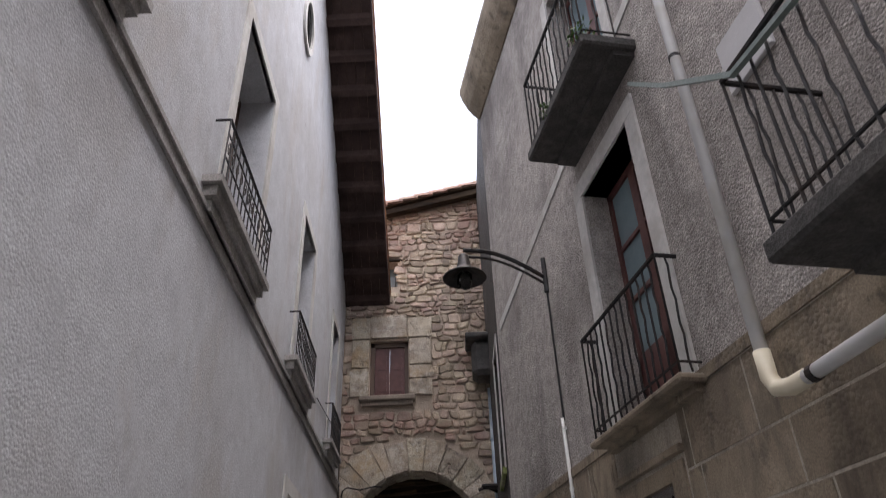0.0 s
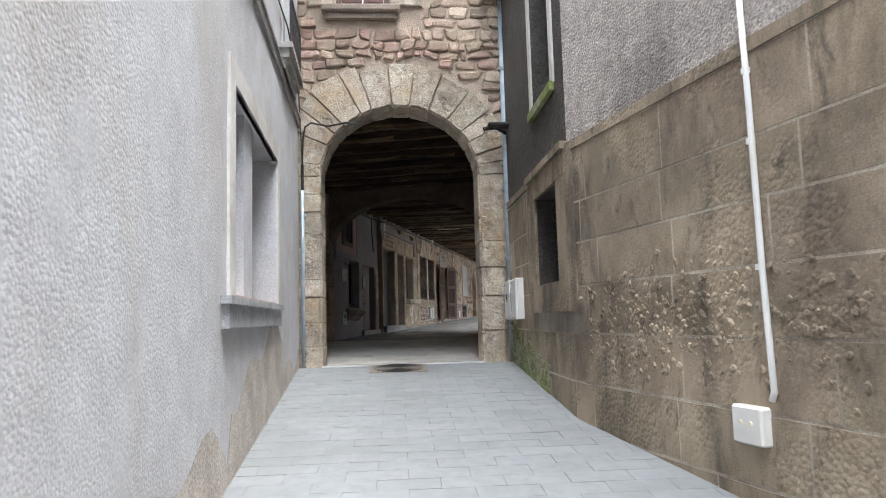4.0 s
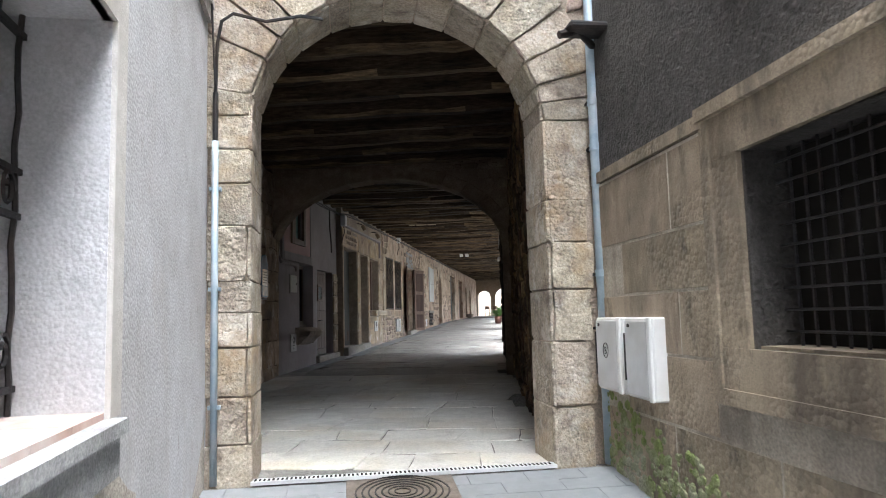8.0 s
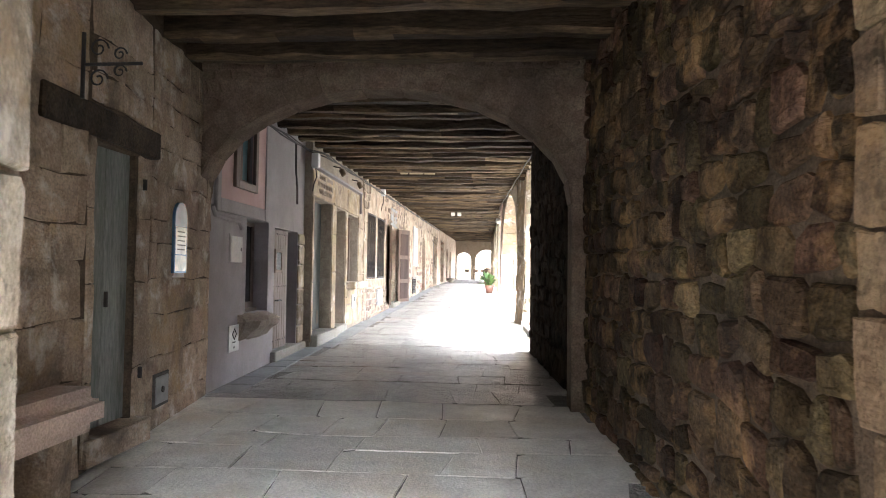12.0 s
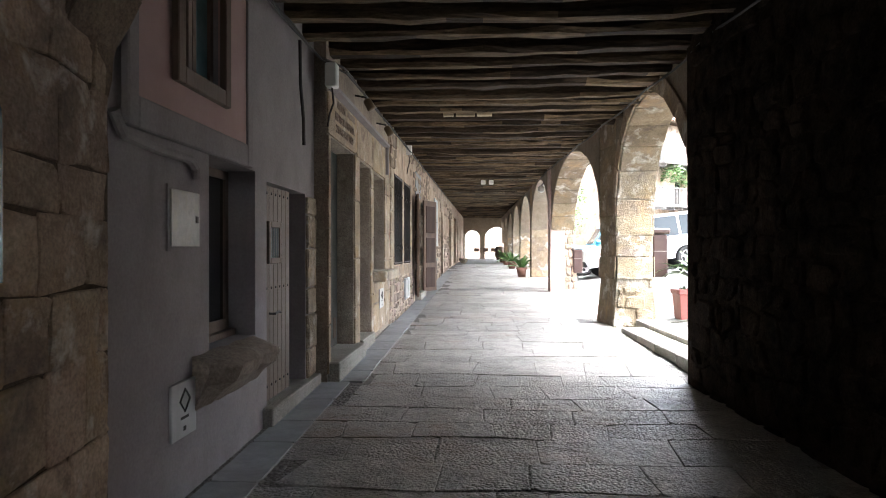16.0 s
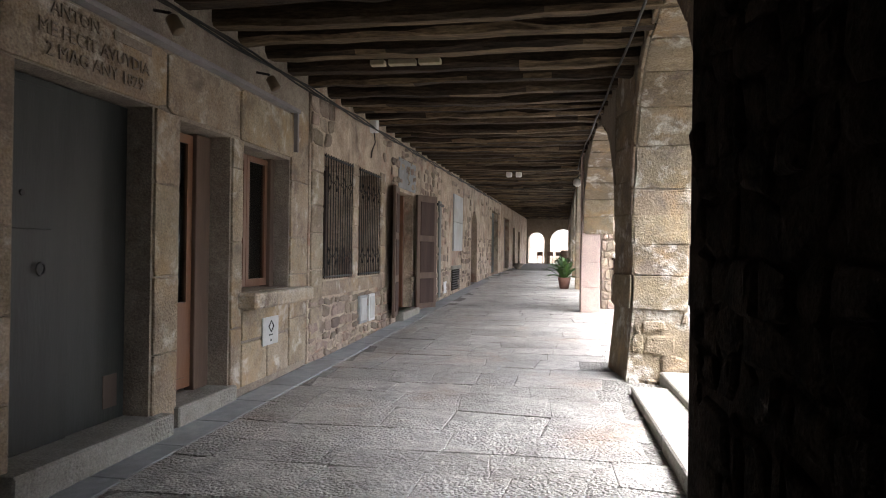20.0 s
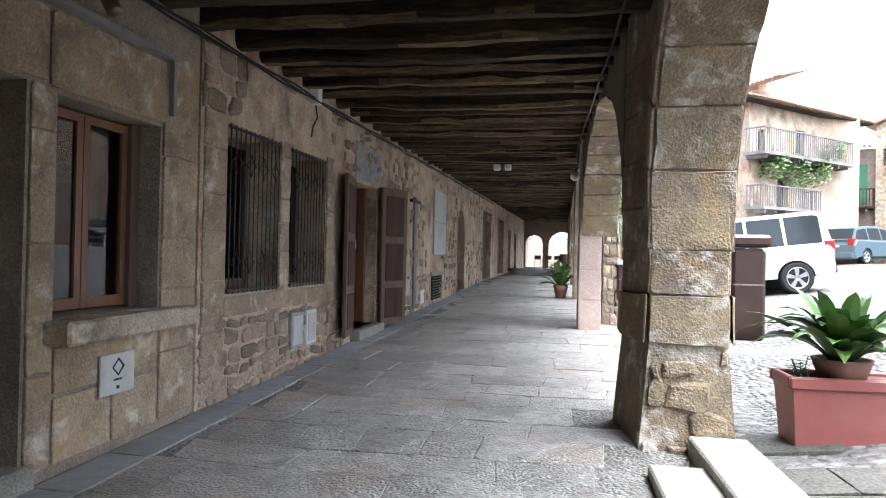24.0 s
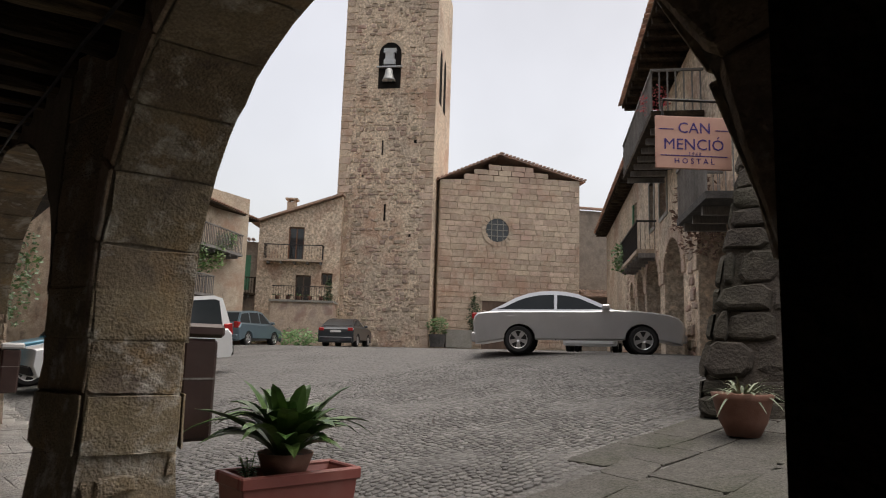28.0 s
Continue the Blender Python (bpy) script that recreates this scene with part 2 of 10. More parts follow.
M_JOINT = mat("floor_mortar", (0.16, 0.152, 0.138), (0.25, 0.24, 0.22), 9, 0.9, 0.9, 55, dist=0.02)
M_PAVER = mat("grey_concrete_paver", (0.188, 0.198, 0.210), (0.226, 0.238, 0.248), 10, 0.8, 0.25, 120, (0.164, 0.170, 0.174), 0.9, 0.6, vary=0.05)
M_COBBLE = mat("river_cobble", (0.088, 0.085, 0.08), (0.155, 0.15, 0.142), 14, 0.7, 0.9, 40, (0.062, 0.058, 0.054), 0.5, 0.5, dist=0.02, speck=0.5)
M_COBBLE_V = mat("set_cobble", (0.088, 0.085, 0.08), (0.16, 0.155, 0.147), 14, 0.6, 0.7, 50, (0.068, 0.064, 0.06), 0.5, 0.5, dist=0.01, vary=0.35)
M_COBBLE_I = mat("set_cobble_joined", (0.088, 0.085, 0.08), (0.16, 0.155, 0.147), 14, 0.6, 0.7, 50, (0.068, 0.064, 0.06), 0.5, 0.5, dist=0.01, vary=0.35, island=True)
M_IRON = mat("black_iron", (0.018, 0.018, 0.02), (0.04, 0.038, 0.038), 20, 0.55, 0.3, 90, (0.07, 0.04, 0.025), 5, 0.4, metal=0.4)
M_DOOR = mat("dark_door_wood", (0.10, 0.062, 0.042), (0.155, 0.1, 0.07), 6, 0.6, 0.4, 60, (0.06, 0.04, 0.03), 2, 0.5, stretch=(1, 1, 0.12))
M_TILE = mat("roof_tile", (0.34, 0.20, 0.14), (0.46, 0.31, 0.23), 6, 0.9, 0.5, 50, (0.24, 0.2, 0.17), 1.5, 0.6, vary=0.2)
M_CHURCH = mat("church_stone", (0.423, 0.327, 0.231), (0.559, 0.452, 0.337), 4, 0.9, 0.7, 20, (0.349, 0.276, 0.212), 0.5, 0.6, dist=0.03)
# near-black: the unlit inside of rooms and openings as a colour
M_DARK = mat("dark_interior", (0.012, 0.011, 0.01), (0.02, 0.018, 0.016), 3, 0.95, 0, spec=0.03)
M_WHITEPVC = mat("white_pvc", (0.66, 0.66, 0.64), (0.76, 0.76, 0.75), 5, 0.4, 0.05, 60, (0.6, 0.56, 0.46), 3, 0.4)
M_CREAMPVC = mat("cream_pvc", (0.68, 0.6, 0.42), (0.74, 0.67, 0.5), 5, 0.45, 0.05)
M_ZINC = mat("painted_zinc_pipe", (0.26, 0.35, 0.42), (0.36, 0.44, 0.5), 9, 0.5, 0.15, 60, (0.5, 0.53, 0.55), 7, 0.5, metal=0.2)
M_RENDER_V = mat("scored_brown_render_block", (0.274, 0.215, 0.143), (0.364, 0.293, 0.208), 3.5, 0.9, 0.45, 80, (0.140, 0.110, 0.078), 0.9, 0.75, dist=0.008, vary=0.13, speck=0.25)
M_MOSS = mat("mossy_stone", (0.12, 0.16, 0.035), (0.24, 0.28, 0.08), 12, 0.95, 0.8, 60, (0.35, 0.33, 0.28), 3, 0.7)
M_REDWOOD = mat("red_brown_paint", (0.10, 0.035, 0.03), (0.15, 0.06, 0.05), 9, 0.5, 0.3, 60, (0.07, 0.03, 0.03), 3, 0.5)
M_BLUEGLASS = mat("curtained_glass", (0.16, 0.23, 0.26), (0.22, 0.30, 0.33), 2, 0.08, 0.0, spec=0.6)
M_DARKGLASS = mat("dark_pane", (0.02, 0.024, 0.027), (0.03, 0.034, 0.037), 2, 0.05, 0.0, spec=0.6)
M_DARKSLAB = mat("blackened_stone", (0.05, 0.048, 0.046), (0.09, 0.085, 0.08), 10, 0.9, 0.7, 50, (0.13, 0.12, 0.11), 2.5, 0.5, dist=0.02)
M_GREYWOOD = mat("weathered_grey_wood", (0.17, 0.16, 0.15), (0.27, 0.255, 0.24), 8, 0.8, 0.5, 60, (0.11, 0.1, 0.09), 2, 0.5, stretch=(1, 1, 0.1))
M_DARKSAND = mat("stained_sandstone", (0.23, 0.18, 0.14), (0.33, 0.27, 0.21), 8, 0.9, 0.6, 45, (0.15, 0.12, 0.1), 2, 0.5)
M_LAMPGLASS = glass("lamp_glass", (0.9, 0.9, 0.88), 0.05, 0.15)
M_BOXGREY = mat("off_white_metal", (0.56, 0.57, 0.57), (0.64, 0.65, 0.65), 6, 0.4, 0.08, 60, (0.48, 0.47, 0.44), 4, 0.4)
# passage stone and mortar: the passage's shade is worked into these colours
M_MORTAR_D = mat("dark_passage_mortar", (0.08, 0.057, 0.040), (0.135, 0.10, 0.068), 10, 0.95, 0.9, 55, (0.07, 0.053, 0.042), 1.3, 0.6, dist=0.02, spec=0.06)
M_SAND_D = mat("shaded_sandstone", (0.30, 0.215, 0.15), (0.45, 0.345, 0.25), 6, 0.9, 0.8, 45, (0.20, 0.15, 0.122), 1.3, 0.6, vary=0.14, dist=0.02, spec=0.08)
M_RUBBLE_D = mat("shaded_rubble", (0.036, 0.022, 0.013), (0.125, 0.08, 0.042), 7, 0.9, 0.9, 40, (0.02, 0.015, 0.012), 1.2, 0.65, vary=0.5, dist=0.03, spec=0.06, speck=0.45)
M_RUBBLE_DI = mat("shaded_rubble_joined", (0.036, 0.022, 0.013), (0.125, 0.08, 0.042), 7, 0.9, 0.9, 40, (0.02, 0.015, 0.012), 1.2, 0.65, vary=0.5, dist=0.03, spec=0.06, speck=0.45, island=True)
# near-black: the deep shade by the first arch is put into this colour
M_SHADEWALL = mat("shade_black_wall", (0.013, 0.010, 0.0075), (0.045, 0.031, 0.022), 7, 0.95, 0.9, 40, (0.07, 0.048, 0.032), 2.2, 0.5, dist=0.03, spec=0.03)
M_SAND_A = mat("arcade_sandstone", (0.196, 0.155, 0.103), (0.262, 0.215, 0.159), 5, 0.9, 0.8, 45, (0.140, 0.112, 0.084), 1.2, 0.6, dist=0.02)
M_PINKSTONE = mat("pink_sandstone", (0.500, 0.360, 0.300), (0.600, 0.460, 0.390), 6, 0.85, 0.5, 60, (0.420, 0.330, 0.280), 1.5, 0.4, vary=0.08)
M_FLAG_I = mat("worn_flagstone_joined", (0.27, 0.26, 0.242), (0.43, 0.415, 0.382), 7, 0.33, 1.0, 40, (0.205, 0.183, 0.155), 1.4, 0.55, vary=0.18, dist=0.03, speck=0.4, island=True)
M_SLATE = mat("grey_edge_slab", (0.22, 0.235, 0.24), (0.31, 0.32, 0.325), 9, 0.6, 0.35, 70, (0.17, 0.17, 0.165), 2, 0.5, vary=0.08)
M_STEP = mat("pale_step_stone", (0.248, 0.233, 0.199), (0.324, 0.307, 0.270), 12, 0.85, 0.6, 70, (0.189, 0.184, 0.151), 2, 0.5, dist=0.01)
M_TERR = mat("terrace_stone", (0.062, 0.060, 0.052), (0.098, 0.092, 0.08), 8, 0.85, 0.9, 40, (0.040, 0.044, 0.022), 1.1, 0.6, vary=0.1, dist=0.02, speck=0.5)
M_OLDGREEN = mat("worn_green_grey_wood", (0.13, 0.145, 0.13), (0.23, 0.24, 0.215), 7, 0.7, 0.5, 60, (0.09, 0.075, 0.06), 1.4, 0.6, stretch=(1, 1, 0.12))
M_DARKGREEN = mat("dark_green_paint", (0.025, 0.032, 0.03), (0.05, 0.058, 0.053), 7, 0.55, 0.3)
M_TALLDOOR = mat("green_black_door", (0.021, 0.026, 0.024), (0.037, 0.043, 0.039), 6, 0.5, 0.35, 60, (0.015, 0.015, 0.014), 1.8, 0.5, stretch=(1, 1, 0.15))
M_PLANK = mat("brown_plank", (0.098, 0.065, 0.047), (0.143, 0.101, 0.075), 8, 0.6, 0.4, 60, (0.065, 0.046, 0.036), 2, 0.5, stretch=(1, 1, 0.1))
M_ORANGEWOOD = mat("orange_brown_wood", (0.149, 0.059, 0.025), (0.205, 0.093, 0.043), 7, 0.4, 0.25, 60, (0.105, 0.043, 0.022), 2, 0.5, stretch=(1, 1, 0.1))
M_REDDARK = mat("dark_red_brown_wood", (0.045, 0.024, 0.019), (0.075, 0.043, 0.034), 7, 0.6, 0.4, 60, stretch=(1, 1, 0.1), spec=0.2)
M_TEALGLASS = mat("blue_green_glass", (0.10, 0.19, 0.21), (0.17, 0.28, 0.29), 4, 0.1, 0.0, spec=0.6)
M_MIRRORGLASS = glass("clear_pane", (0.75, 0.8, 0.82), 0.02, 0.45)
M_PAPER = mat("faded_paper", (0.6, 0.6, 0.58), (0.68, 0.67, 0.65), 20, 0.8, 0)
M_LID = mat("grey_plastic_lid", (0.42, 0.43, 0.43), (0.5, 0.51, 0.5), 8, 0.5, 0.1, 60, (0.36, 0.34, 0.3), 5, 0.5)
M_GREYPAINT = mat("pale_grey_paint", (0.38, 0.41, 0.43), (0.46, 0.49, 0.5), 5, 0.55, 0.15, 60, (0.33, 0.31, 0.28), 2, 0.5)
M_BRONZE = mat("bronze_lamp", (0.16, 0.11, 0.07), (0.22, 0.16, 0.1), 8, 0.4, 0.1, metal=0.6)
M_SHIM = mat("pale_timber", (0.30, 0.235, 0.14), (0.42, 0.34, 0.22), 9, 0.7, 0.4, 60)
M_TERRACOTTA = mat("terracotta", (0.178, 0.074, 0.047), (0.220, 0.105, 0.074), 9, 0.75, 0.3, 60, (0.147, 0.089, 0.068), 4, 0.4)
M_SOIL = mat("soil", (0.03, 0.022, 0.016), (0.06, 0.045, 0.035), 30, 0.95, 0.8)
M_LEAF = mat("dark_glossy_leaf", (0.025, 0.065, 0.012), (0.06, 0.13, 0.025), 9, 0.35, 0.15, 60, (0.10, 0.17, 0.03), 3, 0.5, vary=0.3)
M_LEAF2 = mat("fresh_leaf", (0.04, 0.10, 0.02), (0.09, 0.18, 0.035), 9, 0.45, 0.15, 60, vary=0.3)
M_CHURCH_R = mat("church_rubble", (0.493, 0.375, 0.258), (0.739, 0.594, 0.437), 5.5, 0.9, 0.9, 7, (0.345, 0.281, 0.223), 0.35, 0.55, dist=0.05, speck=0.5)
M_CHURCH_V = mat("church_block", (0.423, 0.318, 0.231), (0.578, 0.452, 0.337), 4, 0.9, 0.6, 24, (0.399, 0.244, 0.189), 0.5, 0.6, vary=0.16, dist=0.02)
M_CHURCH_I = mat("church_block_joined", (0.423, 0.318, 0.231), (0.578, 0.452, 0.337), 4, 0.9, 0.6, 24, (0.399, 0.244, 0.189), 0.5, 0.6, vary=0.16, dist=0.02, island=True)
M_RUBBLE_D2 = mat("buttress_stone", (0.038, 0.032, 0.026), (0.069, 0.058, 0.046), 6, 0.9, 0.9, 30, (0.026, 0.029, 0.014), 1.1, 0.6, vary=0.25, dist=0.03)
M_GRASSLEAF = mat("grey_green_grass", (0.12, 0.16, 0.09), (0.24, 0.29, 0.2), 9, 0.6, 0, vary=0.25)
M_PLANTER = mat("brick_red_plastic", (0.225, 0.056, 0.045), (0.262, 0.075, 0.060), 5, 0.42, 0.08, 80, (0.270, 0.112, 0.090), 3, 0.4)
M_BIN = mat("dark_brown_metal", (0.042, 0.021, 0.018), (0.057, 0.030, 0.025), 6, 0.42, 0.08, 60, (0.072, 0.045, 0.039), 5, 0.3)
M_CARGLASS = mat("car_glass", (0.02, 0.026, 0.03), (0.03, 0.036, 0.04), 1, 0.08, 0, spec=0.2)
M_TYRE = mat("tyre_rubber", (0.018, 0.018, 0.019), (0.028, 0.028, 0.029), 12, 0.8, 0.2)
M_ALLOY = mat("alloy_rim", (0.5, 0.5, 0.51), (0.6, 0.6, 0.61), 5, 0.35, 0, metal=0.8)
M_HEADLIGHT = mat("headlight_glass", (0.62, 0.65, 0.68), (0.75, 0.77, 0.8), 12, 0.08, 0, metal=0.4)
M_TAIL = mat("tail_light_red", (0.35, 0.012, 0.015), (0.45, 0.02, 0.02), 12, 0.15, 0)
M_CYPRESS = mat("cypress_green", (0.028, 0.055, 0.022), (0.055, 0.09, 0.035), 6, 0.8, 0.2, vary=0.2)
M_SAND_F = mat("house_sandstone", (0.295, 0.220, 0.138), (0.418, 0.342, 0.245), 5, 0.88, 0.8, 45, (0.224, 0.174, 0.133), 1.4, 0.6, vary=0.14, dist=0.02)
M_MORTAR_F = mat("house_mortar", (0.264, 0.210, 0.156), (0.372, 0.312, 0.240), 10, 0.95, 0.9, 55, (0.180, 0.144, 0.120), 1.5, 0.6, dist=0.02)
M_RUBBLE_F = mat("house_rubble", (0.23, 0.17, 0.125), (0.37, 0.295, 0.22), 8, 0.9, 0.8, 50, (0.17, 0.13, 0.11), 2.2, 0.6, vary=0.35, dist=0.02)
M_RUBBLE_FI = mat("house_rubble_joined", (0.23, 0.17, 0.125), (0.37, 0.295, 0.22), 8, 0.9, 0.8, 50, (0.17, 0.13, 0.11), 2.2, 0.6, vary=0.35, dist=0.02, island=True)
for m_ in (M_FLAG, M_FLAG_I):
    pitted(m_, 42, 0.018, 0.6, 0.9)
pitted(M_JOINT, 30, 0.03, 0.9, 1.0)
pitted(M_STEP, 40, 0.012, 0.5, 0.8)
pitted(M_TERR, 55, 0.01, 0.4, 0.6)
for m_ in (M_SAND, M_SAND_D, M_SAND_F, M_SAND_A):
    pitted(m_, 48, 0.012, 0.5, 0.6)
pitted(M_STUCCO, 42, 0.014, 0.9, 0.6)
pitted(M_FACADE, 22, 0.03, 0.4, 0.7)
pitted(M_PLASTER, 60, 0.005, 1.0, 0.4)
streaked(M_PLASTER, (0.33, 0.31, 0.30), 2.4, 0.5, 0.57, 0.72, (1, 1, 0.5))
streaked(M_PLASTER, (0.25, 0.225, 0.2), 9.0, 0.6, 0.65, 0.72, (1, 1, 0.5))
streaked(M_PLASTER, (0.38, 0.325, 0.27), 1.0, 0.45, 0.54, 0.7, (1, 1, 0.4))
for m_ in (M_RENDER, M_RENDER_V):
    streaked(m_, (0.085, 0.07, 0.055), 1.5, 0.8, 0.5, 0.64, (1, 1, 0.35))
    streaked(m_, (0.42, 0.345, 0.25), 1.3, 0.6, 0.53, 0.66, (1, 1, 0.5))
    streaked(m_, (0.05, 0.042, 0.034), 6.0, 0.6, 0.56, 0.66, (1, 1, 0.5))
    streaked(m_, (0.09, 0.072, 0.054), 0.8, 0.4, 0.52, 0.64, (1, 1, 0.7))
    pitted(m_, 30, 0.01, 0.5, 0.8)
streaked(M_SAND, (0.12, 0.10, 0.09), 11, 0.6, 0.58, 0.66, (1, 1, 1))
pitted(M_SAND, 16, 0.03, 0.35, 0.8)
streaked(M_STUCCO, (0.05, 0.045, 0.04), 1.2, 0.5, 0.5, 0.7, (1, 1, 0.25))
streaked(M_FACADE, (0.09, 0.07, 0.055), 1.3, 0.7, 0.52, 0.64, (1, 1, 0.6))
streaked(M_FACADE, (0.30, 0.15, 0.10), 1.9, 0.6, 0.55, 0.64, (1, 1, 0.8))
streaked(M_FACADE, (0.40, 0.34, 0.26), 2.6, 0.6, 0.55, 0.68, (1, 1, 1))
streaked(M_PINK, (0.17, 0.15, 0.145), 2.0, 0.5, 0.53, 0.7, (1, 1, 0.3))
for m_ in (M_SAND, M_SAND_P, M_SAND_F, M_SAND_D):
    streaked(m_, (0.13, 0.10, 0.085), 2.6, 0.75, 0.52, 0.66, (1, 1, 1))
    streaked(m_, (0.40, 0.265, 0.13), 1.5, 0.55, 0.52, 0.66, (1, 1, 1))
    streaked(m_, (0.66, 0.62, 0.55), 3.2, 0.65, 0.54, 0.66, (1, 1, 1))
for m_ in (M_RUBBLE, M_RUBBLE_I):
    streaked(m_, (0.34, 0.21, 0.17), 1.1, 0.7, 0.5, 0.62, (1, 1, 1))
pitted(M_SAND_P, 55, 0.012, 0.6, 0.6)
for m_ in (M_CHURCH, M_CHURCH_V, M_CHURCH_I, M_CHURCH_R):
    streaked(m_, (0.15, 0.115, 0.085), 3.2, 0.5, 0.56, 0.66, (1, 1, 1))
    streaked(m_, (0.36, 0.20, 0.135), 0.45, 0.6, 0.5, 0.64, (1, 1, 1))
    streaked(m_, (0.62, 0.55, 0.45), 6.0, 0.5, 0.57, 0.68, (1, 1, 1))
pitted(M_COBBLE, 9.0, 0.06, 4.0, 1.0)
for m_ in (M_FLAG, M_FLAG_I):
    streaked(m_, (0.11, 0.10, 0.09), 2.2, 0.6, 0.53, 0.68, (1, 1, 1))
    streaked(m_, (0.30, 0.215, 0.15), 0.9, 0.55, 0.54, 0.66, (1, 1, 1))
    streaked(m_, (0.05, 0.045, 0.04), 26, 0.75, 0.60, 0.66, (1, 1, 1))
    streaked(m_, (0.55, 0.53, 0.48), 14, 0.5, 0.58, 0.68, (1, 1, 1))
streaked(M_FLAG_P, (0.22, 0.20, 0.17), 2.6, 0.5, 0.56, 0.7, (1, 1, 1))
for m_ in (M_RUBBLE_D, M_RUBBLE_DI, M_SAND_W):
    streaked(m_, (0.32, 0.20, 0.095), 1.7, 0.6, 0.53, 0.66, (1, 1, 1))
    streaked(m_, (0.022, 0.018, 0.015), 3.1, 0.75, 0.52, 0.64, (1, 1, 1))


# ---- builders ----
def quadbox(bm, bottom, top):
    """A solid from four bottom and four top corners."""
    v = [bm.verts.new(p) for p in (*bottom, *top)]
    for f in ((3, 2, 1, 0), (4, 5, 6, 7), (0, 1, 5, 4), (1, 2, 6, 5), (2, 3, 7, 6), (3, 0, 4, 7)):
        bm.faces.new([v[i] for i in f])
    return v


def box(bm, x0, x1, y0, y1, z0, z1):
    return quadbox(bm, [(x0, y0, z0), (x1, y0, z0), (x1, y1, z0), (x0, y1, z0)],
                   [(x0, y0, z1), (x1, y0, z1), (x1, y1, z1), (x0, y1, z1)])


def mesh_of(name, bm, material, smooth=False):
    bmesh.ops.recalc_face_normals(bm, faces=bm.faces)
    me = bpy.data.meshes.new(name)
    bm.to_mesh(me)
    bm.free()
    me.materials.append(material)
    if smooth:
        for p in me.polygons:
            p.use_smooth = True
    return me


def part(name, bm, material, parent=None, label="", smooth=False, m=None):
    ob = new(name, mesh_of(name, bm, material, smooth))
    if parent:
        ob.parent = parent
    if m:
        ob.matrix_basis = m
    if label:
        ob["label"] = label
    return ob


def thing(name, label, category, m=None, group="", kind=""):
    ob = new(name)
    if m:
        ob.matrix_basis = m
    return tagged(ob, label, category, group, kind)


def bevelled(bm, w=0.01, seg=1):
    bmesh.ops.bevel(bm, geom=bm.edges[:], offset=w, segments=seg, affect="EDGES", clamp_overlap=True)
    return bm


def bbox(x0, x1, y0, y1, z0, z1, w=0.008):
    bm = bmesh.new()
    box(bm, x0, x1, y0, y1, z0, z1)
    if w:
        bevelled(bm, w)
    return bm


def tube(bm, pts, r, n=8, cap=True):
    """A round bar along points."""
    rings = []
    pts = [Vector(p) for p in pts]
    for i, p in enumerate(pts):
        d = (pts[min(i + 1, len(pts) - 1)] - pts[max(i - 1, 0)]).normalized()
        a = d.orthogonal().normalized() if i == 0 else (last - d * last.dot(d)).normalized()
        last = a
        b = d.cross(a)
        rr = r[i] if isinstance(r, (list, tuple)) else r
        rings.append([bm.verts.new(p + (a * math.cos(k * math.tau / n) + b * math.sin(k * math.tau / n)) * rr) for k in range(n)])
    for q, s in zip(rings, rings[1:]):
        for k in range(n):
            bm.faces.new((q[k], q[(k + 1) % n], s[(k + 1) % n], s[k]))
    if cap:
        bm.faces.new(rings[0][::-1])
        bm.faces.new(rings[-1])
    return bm


def lathe(bm, prof, n=20, m=None):
    """A turned shape from (radius, height) pairs."""
    m = m or Matrix()
    rings = [[bm.verts.new(m @ Vector((r * math.cos(k * math.tau / n), r * math.sin(k * math.tau / n), z))) for k in range(n)] for r, z in prof]
    for q, s in zip(rings, rings[1:]):
        for k in range(n):
            bm.faces.new((q[k], q[(k + 1) % n], s[(k + 1) % n], s[k]))
    bm.faces.new(rings[0][::-1])
    bm.faces.new(rings[-1])
    return bm


def num(f, s):
    return f(s) if callable(f) else f


